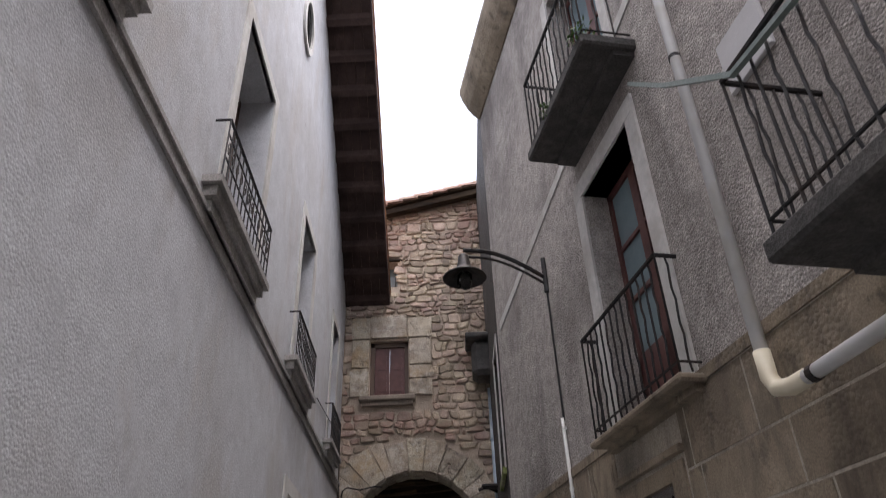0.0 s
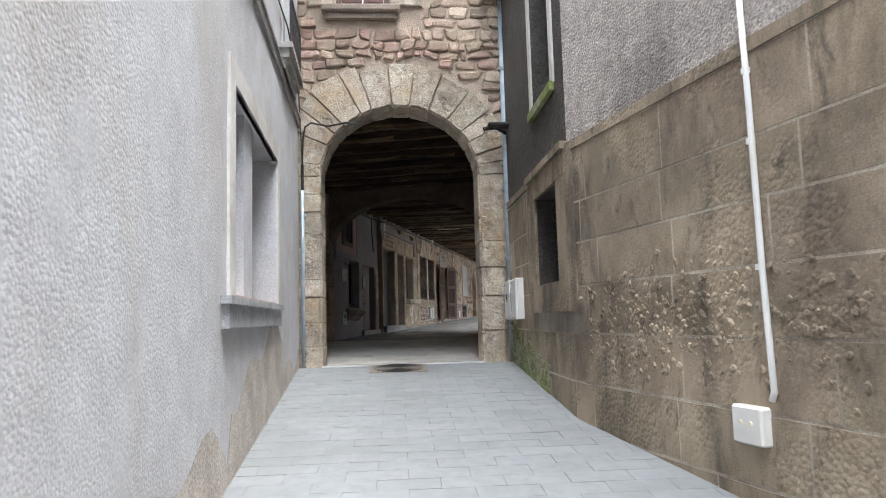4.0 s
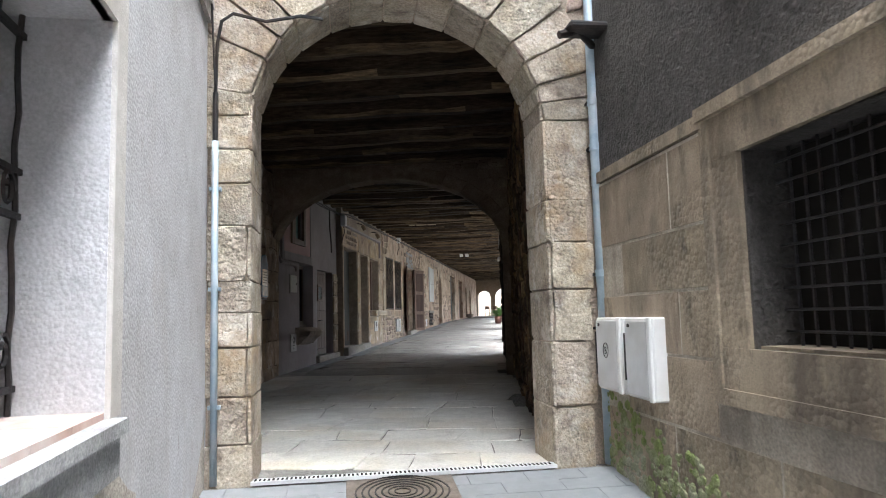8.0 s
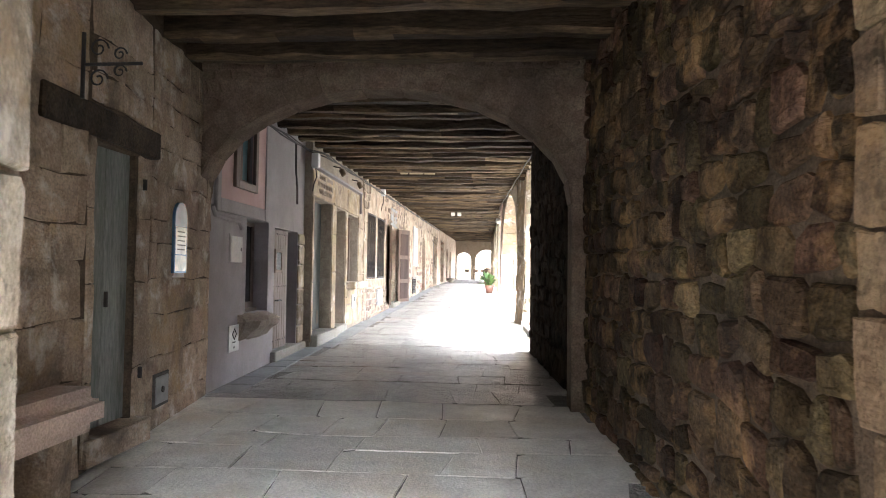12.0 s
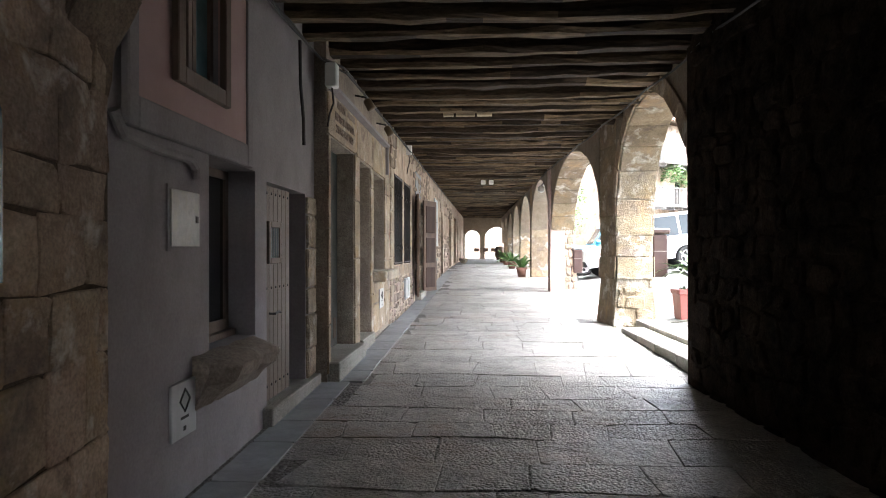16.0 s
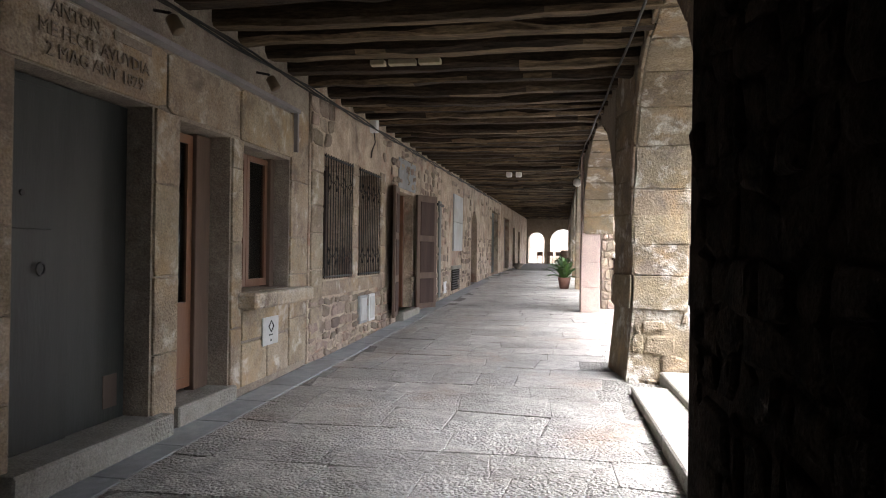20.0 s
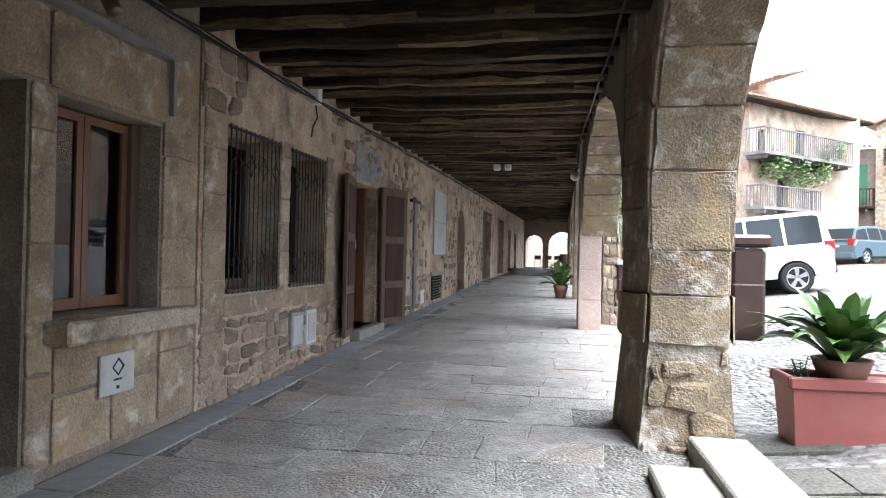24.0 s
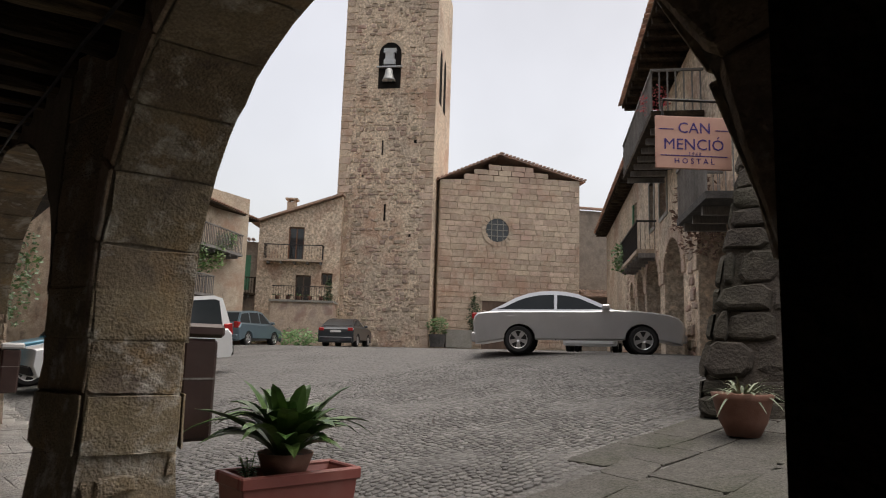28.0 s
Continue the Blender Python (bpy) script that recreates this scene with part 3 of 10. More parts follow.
def wall_bm(bm, p0, p1, th, zb, zt, opens=(), step=0.0, zcut=None):
    """A wall from p0 to p1, th thick towards its left hand, with openings (s0, s1, bottom, top, rise) that go through."""
    p0, p1 = Vector((*p0, 0)), Vector((*p1, 0))
    d = (p1 - p0)
    ln = d.length
    d.normalize()
    nrm = Vector((-d.y, d.x, 0)) * th
    cuts = {0.0, ln}
    for o in opens:
        k = 24 if len(o) > 4 and o[4] else 1
        for i in range(k + 1):
            cuts.add(min(max(o[0] + (o[1] - o[0]) * (1 - math.cos(math.pi * i / k)) / 2, 0), ln))
    if step:
        i = step
        while i < ln:
            cuts.add(i)
            i += step
    cuts = sorted(cuts)

    def top(o, s):
        if len(o) > 5 and o[5]:
            return o[5](s)
        rise = o[4] if len(o) > 4 else 0
        h = (o[1] - o[0]) / 2
        q = 1 - ((s - o[0] - h) / h) ** 2
        return o[3] + rise * math.sqrt(max(q, 0))

    for a, b in zip(cuts, cuts[1:]):
        if b - a < 1e-5:
            continue
        mid = (a + b) / 2
        here = sorted((o for o in opens if o[0] < mid < o[1]), key=lambda o: o[2])
        lo = (num(zb, a), num(zb, b))
        spans = []
        for o in here:
            spans.append((lo, (o[2], o[2])))
            lo = (top(o, a), top(o, b))
        spans.append((lo, (num(zt, a), num(zt, b))))
        if zcut:
            spans = [q for (l, h) in spans for q in (((l, (zcut, zcut)), ((zcut, zcut), h)) if max(l) < zcut < min(h) else ((l, h),))]
        for (l0, l1), (h0, h1) in spans:
            if h0 - l0 < 1e-4 and h1 - l1 < 1e-4:
                continue
            A, B = p0 + d * a, p0 + d * b
            quadbox(bm, [(A.x, A.y, l0), (B.x, B.y, l1), (B.x + nrm.x, B.y + nrm.y, l1), (A.x + nrm.x, A.y + nrm.y, l0)],
                    [(A.x, A.y, h0), (B.x, B.y, h1), (B.x + nrm.x, B.y + nrm.y, h1), (A.x + nrm.x, A.y + nrm.y, h0)])
    return bm


def weld(bm):
    """Joins the pieces of a wall into one solid."""
    bmesh.ops.remove_doubles(bm, verts=bm.verts[:], dist=0.0005)
    seen = {}
    for f in bm.faces:
        seen.setdefault(frozenset(f.verts), []).append(f)
    bmesh.ops.delete(bm, geom=[f for fs in seen.values() if len(fs) > 1 for f in fs], context="FACES_ONLY")
    return bm


def wall(name, p0, p1, th, zb, zt, opens, material, label, category="wall", m=None, step=0.0, zcut=None):
    bm = weld(wall_bm(bmesh.new(), p0, p1, th, zb, zt, opens, step, zcut))
    ob = part(name, bm, material, m=m)
    return tagged(ob, label, category, kind="structure")


def text_mesh(txt, size, depth=0.004):
    cu = bpy.data.curves.new("writing", "FONT")
    cu.body, cu.size, cu.extrude, cu.align_x, cu.resolution_u = txt, size, depth, "CENTER", 2
    ob = bpy.data.objects.new("writing", cu)
    scene.collection.objects.link(ob)
    me = bpy.data.meshes.new_from_object(ob.evaluated_get(bpy.context.evaluated_depsgraph_get()))
    bpy.data.objects.remove(ob)
    bpy.data.curves.remove(cu)
    return me


def writing(txt, size, material, parent, m, depth=0.004):
    me = text_mesh(txt, size, depth)
    me.materials.clear()
    me.materials.append(material)
    ob = new("writing", me)
    ob.parent = parent
    ob.matrix_basis = m
    return ob


# ---- plan ----
# the alley runs along y; the arcade runs along its own axis, local x across and y along
ARC = pose(-1.98, 21.55, 0, 0, 0, -14.5)


def zalley(y):
    return 1.41 + 0.09 * (min(y, 13.4) - 13.4)


def zf(u):
    return 1.545 + 0.0235 * u if u < 26 else 2.156 + 0.007 * (u - 26)


def arcade_v(u):
    """How far across the inner face of the arcade wall stands."""
    if u < 3.1:
        return 4.45 - 0.055 * (u + 7.2) if u < -1.4 else 4.13 - 0.062 * (u + 1.4)
    return 3.9 - 0.037 * (u - 3.1) if u < 14 else 3.5 - 0.01 * (u - 14)


def zsq(u, v):
    """The height of the square."""
    a = 1.80 + 0.012 * (u - 7) if u < 60 else 2.55
    w = min(max(v - 4.6, 0), 10.4)
    far = min(max(v - 15, 0), 30)
    return a + 0.142 * w * (1 - 0.012 * max(0, min(u - 6, 30))) + 0.012 * far


def xl(y):
    """The face of the white house on the alley."""
    return -1.65 - 0.05 * (y - 7)


# ---- ground ----
INV = ARC.inverted()


def uv_of(x, y):
    p = INV @ Vector((x, y, 0))
    return p.y, p.x


def sheet(name, xs, ys, z, material, label, category, m=None, smooth=False):
    bm = bmesh.new()
    rows = [[bm.verts.new((x, y, z(x, y))) for x in xs] for y in ys]
    for a, b in zip(rows, rows[1:]):
        for i in range(len(xs) - 1):
            bm.faces.new((a[i], a[i + 1], b[i + 1], b[i]))
    return tagged(part(name, bm, material, m=m, smooth=smooth), label, category, kind="structure")


ALLEY = sheet("alley_pavement", [-9, -2.5, 0, 2.5, 9], [-30, -10, 0, 4, 8, 11, 13.4], lambda x, y: zalley(y) - 0.03, M_JOINT,
              "grey concrete block paving of the sloping alley", "pavement")
bm = bmesh.new()
y0 = [uv_of(-2.6, 13.4), uv_of(1.6, 13.4)]
first = [bm.verts.new((v, u, zf(u) - 0.006)) for u, v in ((y0[0]), (y0[0][0] * .5 + y0[1][0] * .5, y0[0][1] * .5 + y0[1][1] * .5), y0[1])]
prev = first
for u in [-5.5 + 1.5 * i for i in range(40)]:
    row = [bm.verts.new((v, u, zf(u) - 0.006)) for v in (-0.4, 2.0, 4.7)]
    for i in range(2):
        bm.faces.new((prev[i], prev[i + 1], row[i + 1], row[i]))
    prev = row
FLOOR = tagged(part("floor", bm, M_JOINT, m=ARC), "worn stone flag floor of the arcade", "floor", kind="structure")
SQUARE = sheet("ground", [4.45, 5, 5.6, 6.3, 7, 8, 9, 10, 11, 12, 13.2, 15, 18, 22, 27, 33, 42, 60, 120, 400, 1500],
               [2.9, 3.5, 4, 5, 6, 7, 8, 9, 10, 12, 14, 16, 18, 21, 24, 28, 32, 38, 45, 55, 70, 120, 400, 1500],
               lambda v, u: zsq(u, v) - 0.02, M_COBBLE, "grey cobbled ground of the sloping village square", "ground", ARC, True)


# pieces laid in a surface
def stone_bm(bm, quad, n, depth, ch, rng, jit=0.0):
    """A block on four corners that stands proud along n, with chamfered edges."""
    c = sum(quad, Vector()) / 4
    q = quad
    if jit:
        q = []
        for i in range(4):
            a, b, z = quad[i], quad[(i + 1) % 4], quad[i - 1]
            k = rng.choice((0.02, 0.03, 0.05, 0.1))
            q += [a.lerp(z, k * rng.uniform(0.5, 1)), a.lerp(b, k * rng.uniform(0.5, 1)), a.lerp(b, rng.uniform(0.35, 0.65)) + (c - a.lerp(b, 0.5)) * rng.uniform(-0.03, 0.04)]
        q = [p + Vector((rng.uniform(-jit, jit), rng.uniform(-jit, jit), rng.uniform(-jit, jit))) * 0.6 for p in q]
    mid = [p + n * max(depth - ch * rng.uniform(0.5, 1.2), depth * 0.4) for p in q]
    front = [p + (c - p).normalized() * min(ch * (1.0 if not jit else rng.uniform(0.5, 1.6)), (c - p).length * 0.4) + n * (depth * rng.uniform(0.92, 1.06)) for p in q]
    v = [[bm.verts.new(p) for p in ring] for ring in (q, mid, front)]
    for a, b in zip(v, v[1:]):
        for i in range(len(q)):
            bm.faces.new((a[i], a[(i + 1) % len(q)], b[(i + 1) % len(q)], b[i]))
    bm.faces.new(v[2])


def warped(s, t, amp, freq=2.0):
    """Bends a plan place, so that straight courses run uneven but stay joined."""
    p = Vector((s * freq, t * freq, 3.7))
    return s + amp * noise.noise(p), t + amp * noise.noise(p + Vector((17.1, 5.3, 0)))


def rubble_bm(bm, quad, n, depth, ch, rng, jit=0.0):
    """An uneven field stone about four corners: a rounded, lumpy outline with a low domed face."""
    c = sum(quad, Vector()) / 4
    ring = []
    size = min((quad[0] - quad[2]).length, (quad[1] - quad[3]).length)
    for i in range(4):
        a, b = quad[i], quad[(i + 1) % 4]
        cut = rng.uniform(0.06, 0.3)
        ring.append(a.lerp(b, cut))
        ring.append(a.lerp(b, 1 - rng.uniform(0.06, 0.3)))
    q = [p + (p - c) * rng.uniform(-0.1, 0.05) + Vector((rng.uniform(-jit, jit), rng.uniform(-jit, jit), rng.uniform(-jit, jit))) for p in ring]
    d = depth * rng.uniform(0.55, 1.35)
    tilt = Vector((rng.uniform(-1, 1), rng.uniform(-1, 1), rng.uniform(-1, 1))) * (0.22 * d / max(size, 0.05))
    rings = [q]
    for k, h in ((0.04, 0.55), (0.16, 0.9), (0.42, 1.0)):
        rings.append([p + (c - p) * k * rng.uniform(0.8, 1.2) + n * (d * h * rng.uniform(0.88, 1.12) + (p - c).dot(tilt)) for p in q])
    v = [[bm.verts.new(p) for p in r] for r in rings]
    m = len(q)
    for a, b in zip(v, v[1:]):
        for i in range(m):
            bm.faces.new((a[i], a[(i + 1) % m], b[(i + 1) % m], b[i]))
    bm.faces.new(v[-1])


def flag_bm(bm, quad, n, depth, ch, rng, jit=0.0):
    """A worn paving flag: broken corners and sides that are not quite straight."""
    c = sum(quad, Vector()) / 4
    q = []
    for i in range(4):
        a, b, z = quad[i], quad[(i + 1) % 4], quad[i - 1]
        if rng.random() < 0.35:
            q.append(a.lerp(z, rng.uniform(0.05, 0.12)))
            q.append(a.lerp(b, rng.uniform(0.05, 0.12)))
        else:
            q.append(a)
        q.append(a.lerp(b, rng.uniform(0.4, 0.6)) + (c - a.lerp(b, 0.5)) * rng.uniform(-0.005, 0.03))
    d = depth + rng.uniform(-jit, jit)
    rings = [q, [p + n * (d - ch) for p in q], [p + (c - p).normalized() * ch * 2.5 + n * d for p in q]]
    v = [[bm.verts.new(p) for p in r] for r in rings]
    m = len(q)
    for a, b in zip(v, v[1:]):
        for i in range(m):
            bm.faces.new((a[i], a[(i + 1) % m], b[(i + 1) % m], b[i]))
    bm.faces.new(v[-1])


def lay(name, quads, n, depth, ch, material, material_joined, parent, rng, jit=0.0, most=300, joined="paving_rest", shape=None):
    """Lays each quad as a block: the first ones as parts, the rest joined."""
    n = Vector(n).normalized()
    for q in quads[:most]:
        bm = bmesh.new()
        (shape or stone_bm)(bm, q, n, depth, ch, rng, jit)
        part(name, bm, material, parent)
    if len(quads) > most:
        bm = bmesh.new()
        for q in quads[most:]:
            (shape or stone_bm)(bm, q, n, depth, ch, rng, jit)
        tagged(part(joined, bm, material_joined, parent), kind="stuff")


def grid_quads(rng, s0, s1, t0, t1, hs, ws, place, gap=0.012, wob=0.0, keep=None):
    """Courses of blocks over a rectangle: course heights and block widths vary; place(s, t) gives the point."""
    out, t = [], t0
    while t < t1 - 1e-3:
        h = min(rng.uniform(*hs), t1 - t)
        if t1 - t - h < hs[0] * 0.6:
            h = t1 - t
        s = s0 - rng.uniform(0, ws[0])
        while s < s1 - 1e-3:
            w = rng.uniform(*ws)
            a, b = max(s, s0), min(s + w, s1)
            if b - a > ws[0] * 0.3:
                wb = [rng.uniform(-wob, wob) for _ in range(8)]
                c = [(a + gap + wb[0], t + gap + wb[1]), (b - gap + wb[2], t + gap + wb[3]),
                     (b - gap + wb[4], t + h - gap + wb[5]), (a + gap + wb[6], t + h - gap + wb[7])]
                if keep is None or keep((a + b) / 2, t + h / 2, a, b, t, t + h):
                    out.append([Vector(place(*p)) for p in c])
            s += w
        t += h
    return out


# ---- alley: white house ----
def eave_z(y):
    """The raking eave falls towards the gate."""
    return 8.30 + 0.705 * (13.3 - max(y, 8.0))


UPPER = [(2.2, 3.1), (5.1, 6.25), (8.4, 9.35), (11.65, 12.4)]
LOW0, LOW1, LOWZ0, LOWZ1 = 8.75, 11.02, 2.16, 3.62
WK = math.sqrt(1 + 0.05 ** 2)
wall("wall_west", (xl(-14), -14), (xl(13.35), 13.35), 0.5, -2, lambda s: eave_z(s / WK - 14) + 0.12,
     [((a + 14) * WK, (b + 14) * WK, 4.95, 7.2) for a, b in UPPER] + [((LOW0 + 14) * WK, (LOW1 + 14) * WK, LOWZ0, LOWZ1)], M_PLASTER,
     "rough white plastered wall of the alley house with grey streaks", step=1.0)
# a near-black box stands for the unlit rooms behind the openings
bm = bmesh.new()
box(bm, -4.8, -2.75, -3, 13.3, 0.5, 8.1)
tagged(part("wall_west_inner", bm, M_DARK), "near-black box for the unlit rooms behind the alley windows", "wall", kind="structure")


def west(y, z, out=0.0):
    return Vector((xl(y) + out, y, z))


def strip_bm(bm, y0, y1, z0, z1, out, back=-0.03, n=1):
    for i in range(n):
        a, b = y0 + (y1 - y0) * i / n, y0 + (y1 - y0) * (i + 1) / n
        quadbox(bm, [west(a, z0, back), west(a, z0, out), west(b, z0, out), west(b, z0, back)],
                [west(a, z1, back), west(a, z1, out), west(b, z1, out), west(b, z1, back)])
    return bm


M_OLDTRIM = mat("weathered_trim", (0.27, 0.25, 0.235), (0.40, 0.38, 0.36), 14, 0.85, 0.5, 60, (0.19, 0.175, 0.16), 2.0, 0.6)
# the string course under the upper windows
ST = strip_bm(bmesh.new(), -8, 13.3, 4.62, 4.72, 0.03, n=12)
strip_bm(ST, -8, 13.3, 4.72, 4.76, 0.05, n=12)
tagged(part("trim_string_course", ST, M_OLDTRIM), "weathered stone string course along the white wall", "trim", kind="structure")

def scroll_bm(bm, a, b, z0, z1, n):
    """Small scrolls in the upper half of a railing."""
    d = (b - a) / n
    for i in range(n):
        c = a + d * (i + 0.5)
        pts = []
        for k in range(13):
            w = k / 12 * math.tau * 1.15
            rr = 0.035 * (1 - k / 20)
            pts.append((c.x + d.normalized().x * rr * math.cos(w), c.y + d.normalized().y * rr * math.cos(w), (z0 + z1) / 2 + rr * 2.2 * math.sin(w)))
        tube(bm, pts, 0.005, 4)
    return bm


def west_balcony(y0, y1, z, zt):
    t = thing("window_balcony", "tall recessed window with a moulded stone sill and black iron railing", "balcony", group="upper windows of the white house")
    ya, yb = y0 - 0.42, y1 + 0.12
    s = strip_bm(bmesh.new(), ya + 0.05, yb - 0.05, z - 0.13, z - 0.04, 0.11)
    strip_bm(s, ya, yb, z - 0.04, z + 0.02, 0.15)
    strip_bm(s, ya + 0.1, yb - 0.1, z - 0.23, z - 0.13, 0.07)
    part("sill", s, M_OLDTRIM, t, "moulded grey stone sill")
    a, b = west(ya + 0.06, z, 0.12), west(yb - 0.06, z, 0.12)
    for zz, rr in ((z + 0.07, 0.01), (z + 0.24, 0.008), (z + 0.46, 0.008), (z + 0.6, 0.014)):
        part("rail", tube(bmesh.new(), [(a.x, a.y, zz), (b.x, b.y, zz)], rr, 5), M_IRON, t)
    for i in range(15):
        p = a.lerp(b, i / 14)
        part("baluster", tube(bmesh.new(), [(p.x, p.y, z), (p.x, p.y, z + 0.6)], 0.007, 5), M_IRON, t)
    for k in range(12):
        part("scroll", scroll_bm(bmesh.new(), a.lerp(b, k / 12), a.lerp(b, (k + 1) / 12), z + 0.1, z + 0.6, 1), M_IRON, t)
    for p, y in ((a, ya + 0.06), (b, yb - 0.06)):
        part("stay", tube(bmesh.new(), [(p.x, p.y, z + 0.6), west(y, z + 0.6, -0.02)], 0.011, 5), M_IRON, t)
    f = strip_bm(bmesh.new(), y0 - 0.14, y0 - 0.001, z + 0.04, zt + 0.14, 0.02)
    strip_bm(f, y1 + 0.001, y1 + 0.14, z + 0.04, zt + 0.14, 0.02)
    strip_bm(f, y0 - 0.001, y1 + 0.001, zt, zt + 0.14, 0.02)
    part("surround", f, M_TRIM, t)
    for k in (0, 1):
        w = (y1 - y0) / 2
        fr = bmesh.new()
        ya, yb = y0 + k * w, y0 + (k + 1) * w
        for q in ((ya, ya + 0.05, z, zt), (yb - 0.05, yb, z, zt), (ya, yb, zt - 0.06, zt), (ya, yb, z, z + 0.4), (ya, yb, z + 1.2, z + 1.25)):
            quadbox(fr, [west(q[0], q[2], -0.40), west(q[0], q[2], -0.36), west(q[1], q[2], -0.36), west(q[1], q[2], -0.40)],
                    [west(q[0], q[3], -0.40), west(q[0], q[3], -0.36), west(q[1], q[3], -0.36), west(q[1], q[3], -0.40)])
        part("casement", fr, M_DOOR, t)
        g = bmesh.new()
        quadbox(g, [west(ya, z, -0.385), west(ya, z, -0.38), west(yb, z, -0.38), west(yb, z, -0.385)], [west(ya, zt, -0.385), west(ya, zt, -0.38), west(yb, zt, -0.38), west(yb, zt, -0.385)])
        part("pane", g, M_GLASS, t)


M_GLASS = glass("window_glass")
PIL0, PIL1 = 9.45, 9.85
M_SILLTILE = mat("sill_tile", (0.44, 0.30, 0.25), (0.54, 0.41, 0.36), 7, 0.8, 0.3, 50, (0.60, 0.56, 0.52), 4, 0.8)
M_GREYWOOD_D = mat("dark_shutter_wood", (0.07, 0.065, 0.06), (0.13, 0.12, 0.11), 8, 0.8, 0.5, 60, (0.04, 0.036, 0.03), 2, 0.5, stretch=(1, 1, 0.1))
for a, b in UPPER:
    west_balcony(a, b, 4.95, 7.2)
# oval window under the eave
t = thing("oval_window", "small oval window with a raised stone surround", "window")
bm = bmesh.new()
for k in range(24):
    a0, a1 = k * math.tau / 24, (k + 1) * math.tau / 24
    o = [west(7.42 + 0.36 * math.cos(a), 9.85 + 0.5 * math.sin(a), 0.04) for a in (a0, a1)]
    i = [west(7.42 + 0.27 * math.cos(a), 9.85 + 0.4 * math.sin(a), 0.04) for a in (a0, a1)]
    quadbox(bm, [o[0] - Vector((0.05, 0, 0)), o[1] - Vector((0.05, 0, 0)), i[1] - Vector((0.05, 0, 0)), i[0] - Vector((0.05, 0, 0))], [o[0], o[1], i[1], i[0]])
part("surround", bm, M_TRIM, t)
bm = bmesh.new()
bm.faces.new([bm.verts.new(west(7.42 + 0.28 * math.cos(k * math.tau / 24), 9.85 + 0.41 * math.sin(k * math.tau / 24), 0.006)) for k in range(24)])
bmesh.ops.solidify(bm, geom=bm.faces[:], thickness=0.004)
part("pane", bm, M_DARKGLASS, t)

# lower double window with a white pillar, a stone sill and an iron grille
t = thing("alley_window", "double window with white pillar, scrolled iron grille and grey stone sill", "window")
y0, y1, za, zb = LOW0, LOW1, LOWZ0, LOWZ1
s = strip_bm(bmesh.new(), y0 - 0.36, y1 + 0.02, za - 0.2, za - 0.05, 0.05)
strip_bm(s, y0 - 0.4, y1 + 0.04, za - 0.05, za, 0.075)
part("sill", s, mat("grey_stone_sill", (0.27, 0.28, 0.29), (0.42, 0.43, 0.43), 18, 0.8, 0.7, 70, (0.2, 0.2, 0.2), 3, 0.6), t, "grey stone sill with worn edge")
k = 7
for i in range(k):
    a, b = y0 + (y1 - y0) * i / k, y0 + (y1 - y0) * (i + 1) / k
    part("sill_tile", strip_bm(bmesh.new(), a + 0.004, b - 0.004, za, za + 0.025, 0.0, -0.4), M_SILLTILE, t)
f = strip_bm(bmesh.new(), y0 - 0.2, y0 - 0.001, za, zb + 0.16, 0.02)
strip_bm(f, y1 + 0.001, y1 + 0.14, za, zb + 0.16, 0.02)
strip_bm(f, y0 - 0.001, y1 + 0.001, zb, zb + 0.16, 0.02)
part("surround", f, M_TRIM, t)
part("pillar", strip_bm(bmesh.new(), PIL0, PIL1, za + 0.02, zb, -0.05, -0.3), M_PLASTER, t, "square white plastered pillar")
for a, b in ((y0, PIL0), (PIL1, y1)):
    n = 7
    for i in range(n):
        yy = a + 0.05 + (b - a - 0.1) * i / (n - 1)
        pts = [west(yy + 0.006 * math.cos(q * 2.2), za + 0.03 + (zb - za - 0.04) * q / 12, -0.3 + 0.006 * math.sin(q * 2.2)) for q in range(13)]
        part("bar", tube(bmesh.new(), pts, 0.011, 5), M_IRON, t)
    for zz in (za + 0.12, za + 0.72, za + 0.88, zb - 0.08):
        part("rail", tube(bmesh.new(), [west(a, zz, -0.3), west(b, zz, -0.3)], 0.016, 4), M_IRON, t)
    for i in range(n - 1):
        yy = a + 0.05 + (b - a - 0.1) * (i + 0.5) / (n - 1)
        for zz in (za + 0.8, za + 0.25):
            pts = [west(yy + 0.05 * math.cos(w) * (1 - w / 14), zz + 0.07 * math.sin(w) * (1 - w / 14), -0.285) for w in [q * 0.6 for q in range(16)]]
            part("scroll", tube(bmesh.new(), pts, 0.009, 4), M_IRON, t)
    for q in range(6):
        w = (b - a) / 6
        part("shutter_board", strip_bm(bmesh.new(), a + q * w + 0.004, a + (q + 1) * w - 0.004, za + 0.02, zb, -0.38, -0.43), M_GREYWOOD_D, t)

# bare and damp patches at the foot of the white wall
rng = random.Random(11)
bm = bmesh.new()
yy = 5.0
top = lambda y: zalley(y) + 0.30 + 0.16 * math.sin(y * 1.9) + 0.12 * math.sin(y * 4.7 + 1) + (0.35 if 8.6 < y < 11.5 else 0)
while yy < 13.2:
    nx = yy + 0.12
    quadbox(bm, [west(yy, zalley(yy) - 0.05, -0.02), west(yy, zalley(yy) - 0.05, 0.006), west(nx, zalley(nx) - 0.05, 0.006), west(nx, zalley(nx) - 0.05, -0.02)],
            [west(yy, top(yy), -0.02), west(yy, top(yy), 0.001), west(nx, top(nx), 0.001), west(nx, top(nx), -0.02)])
    yy = nx
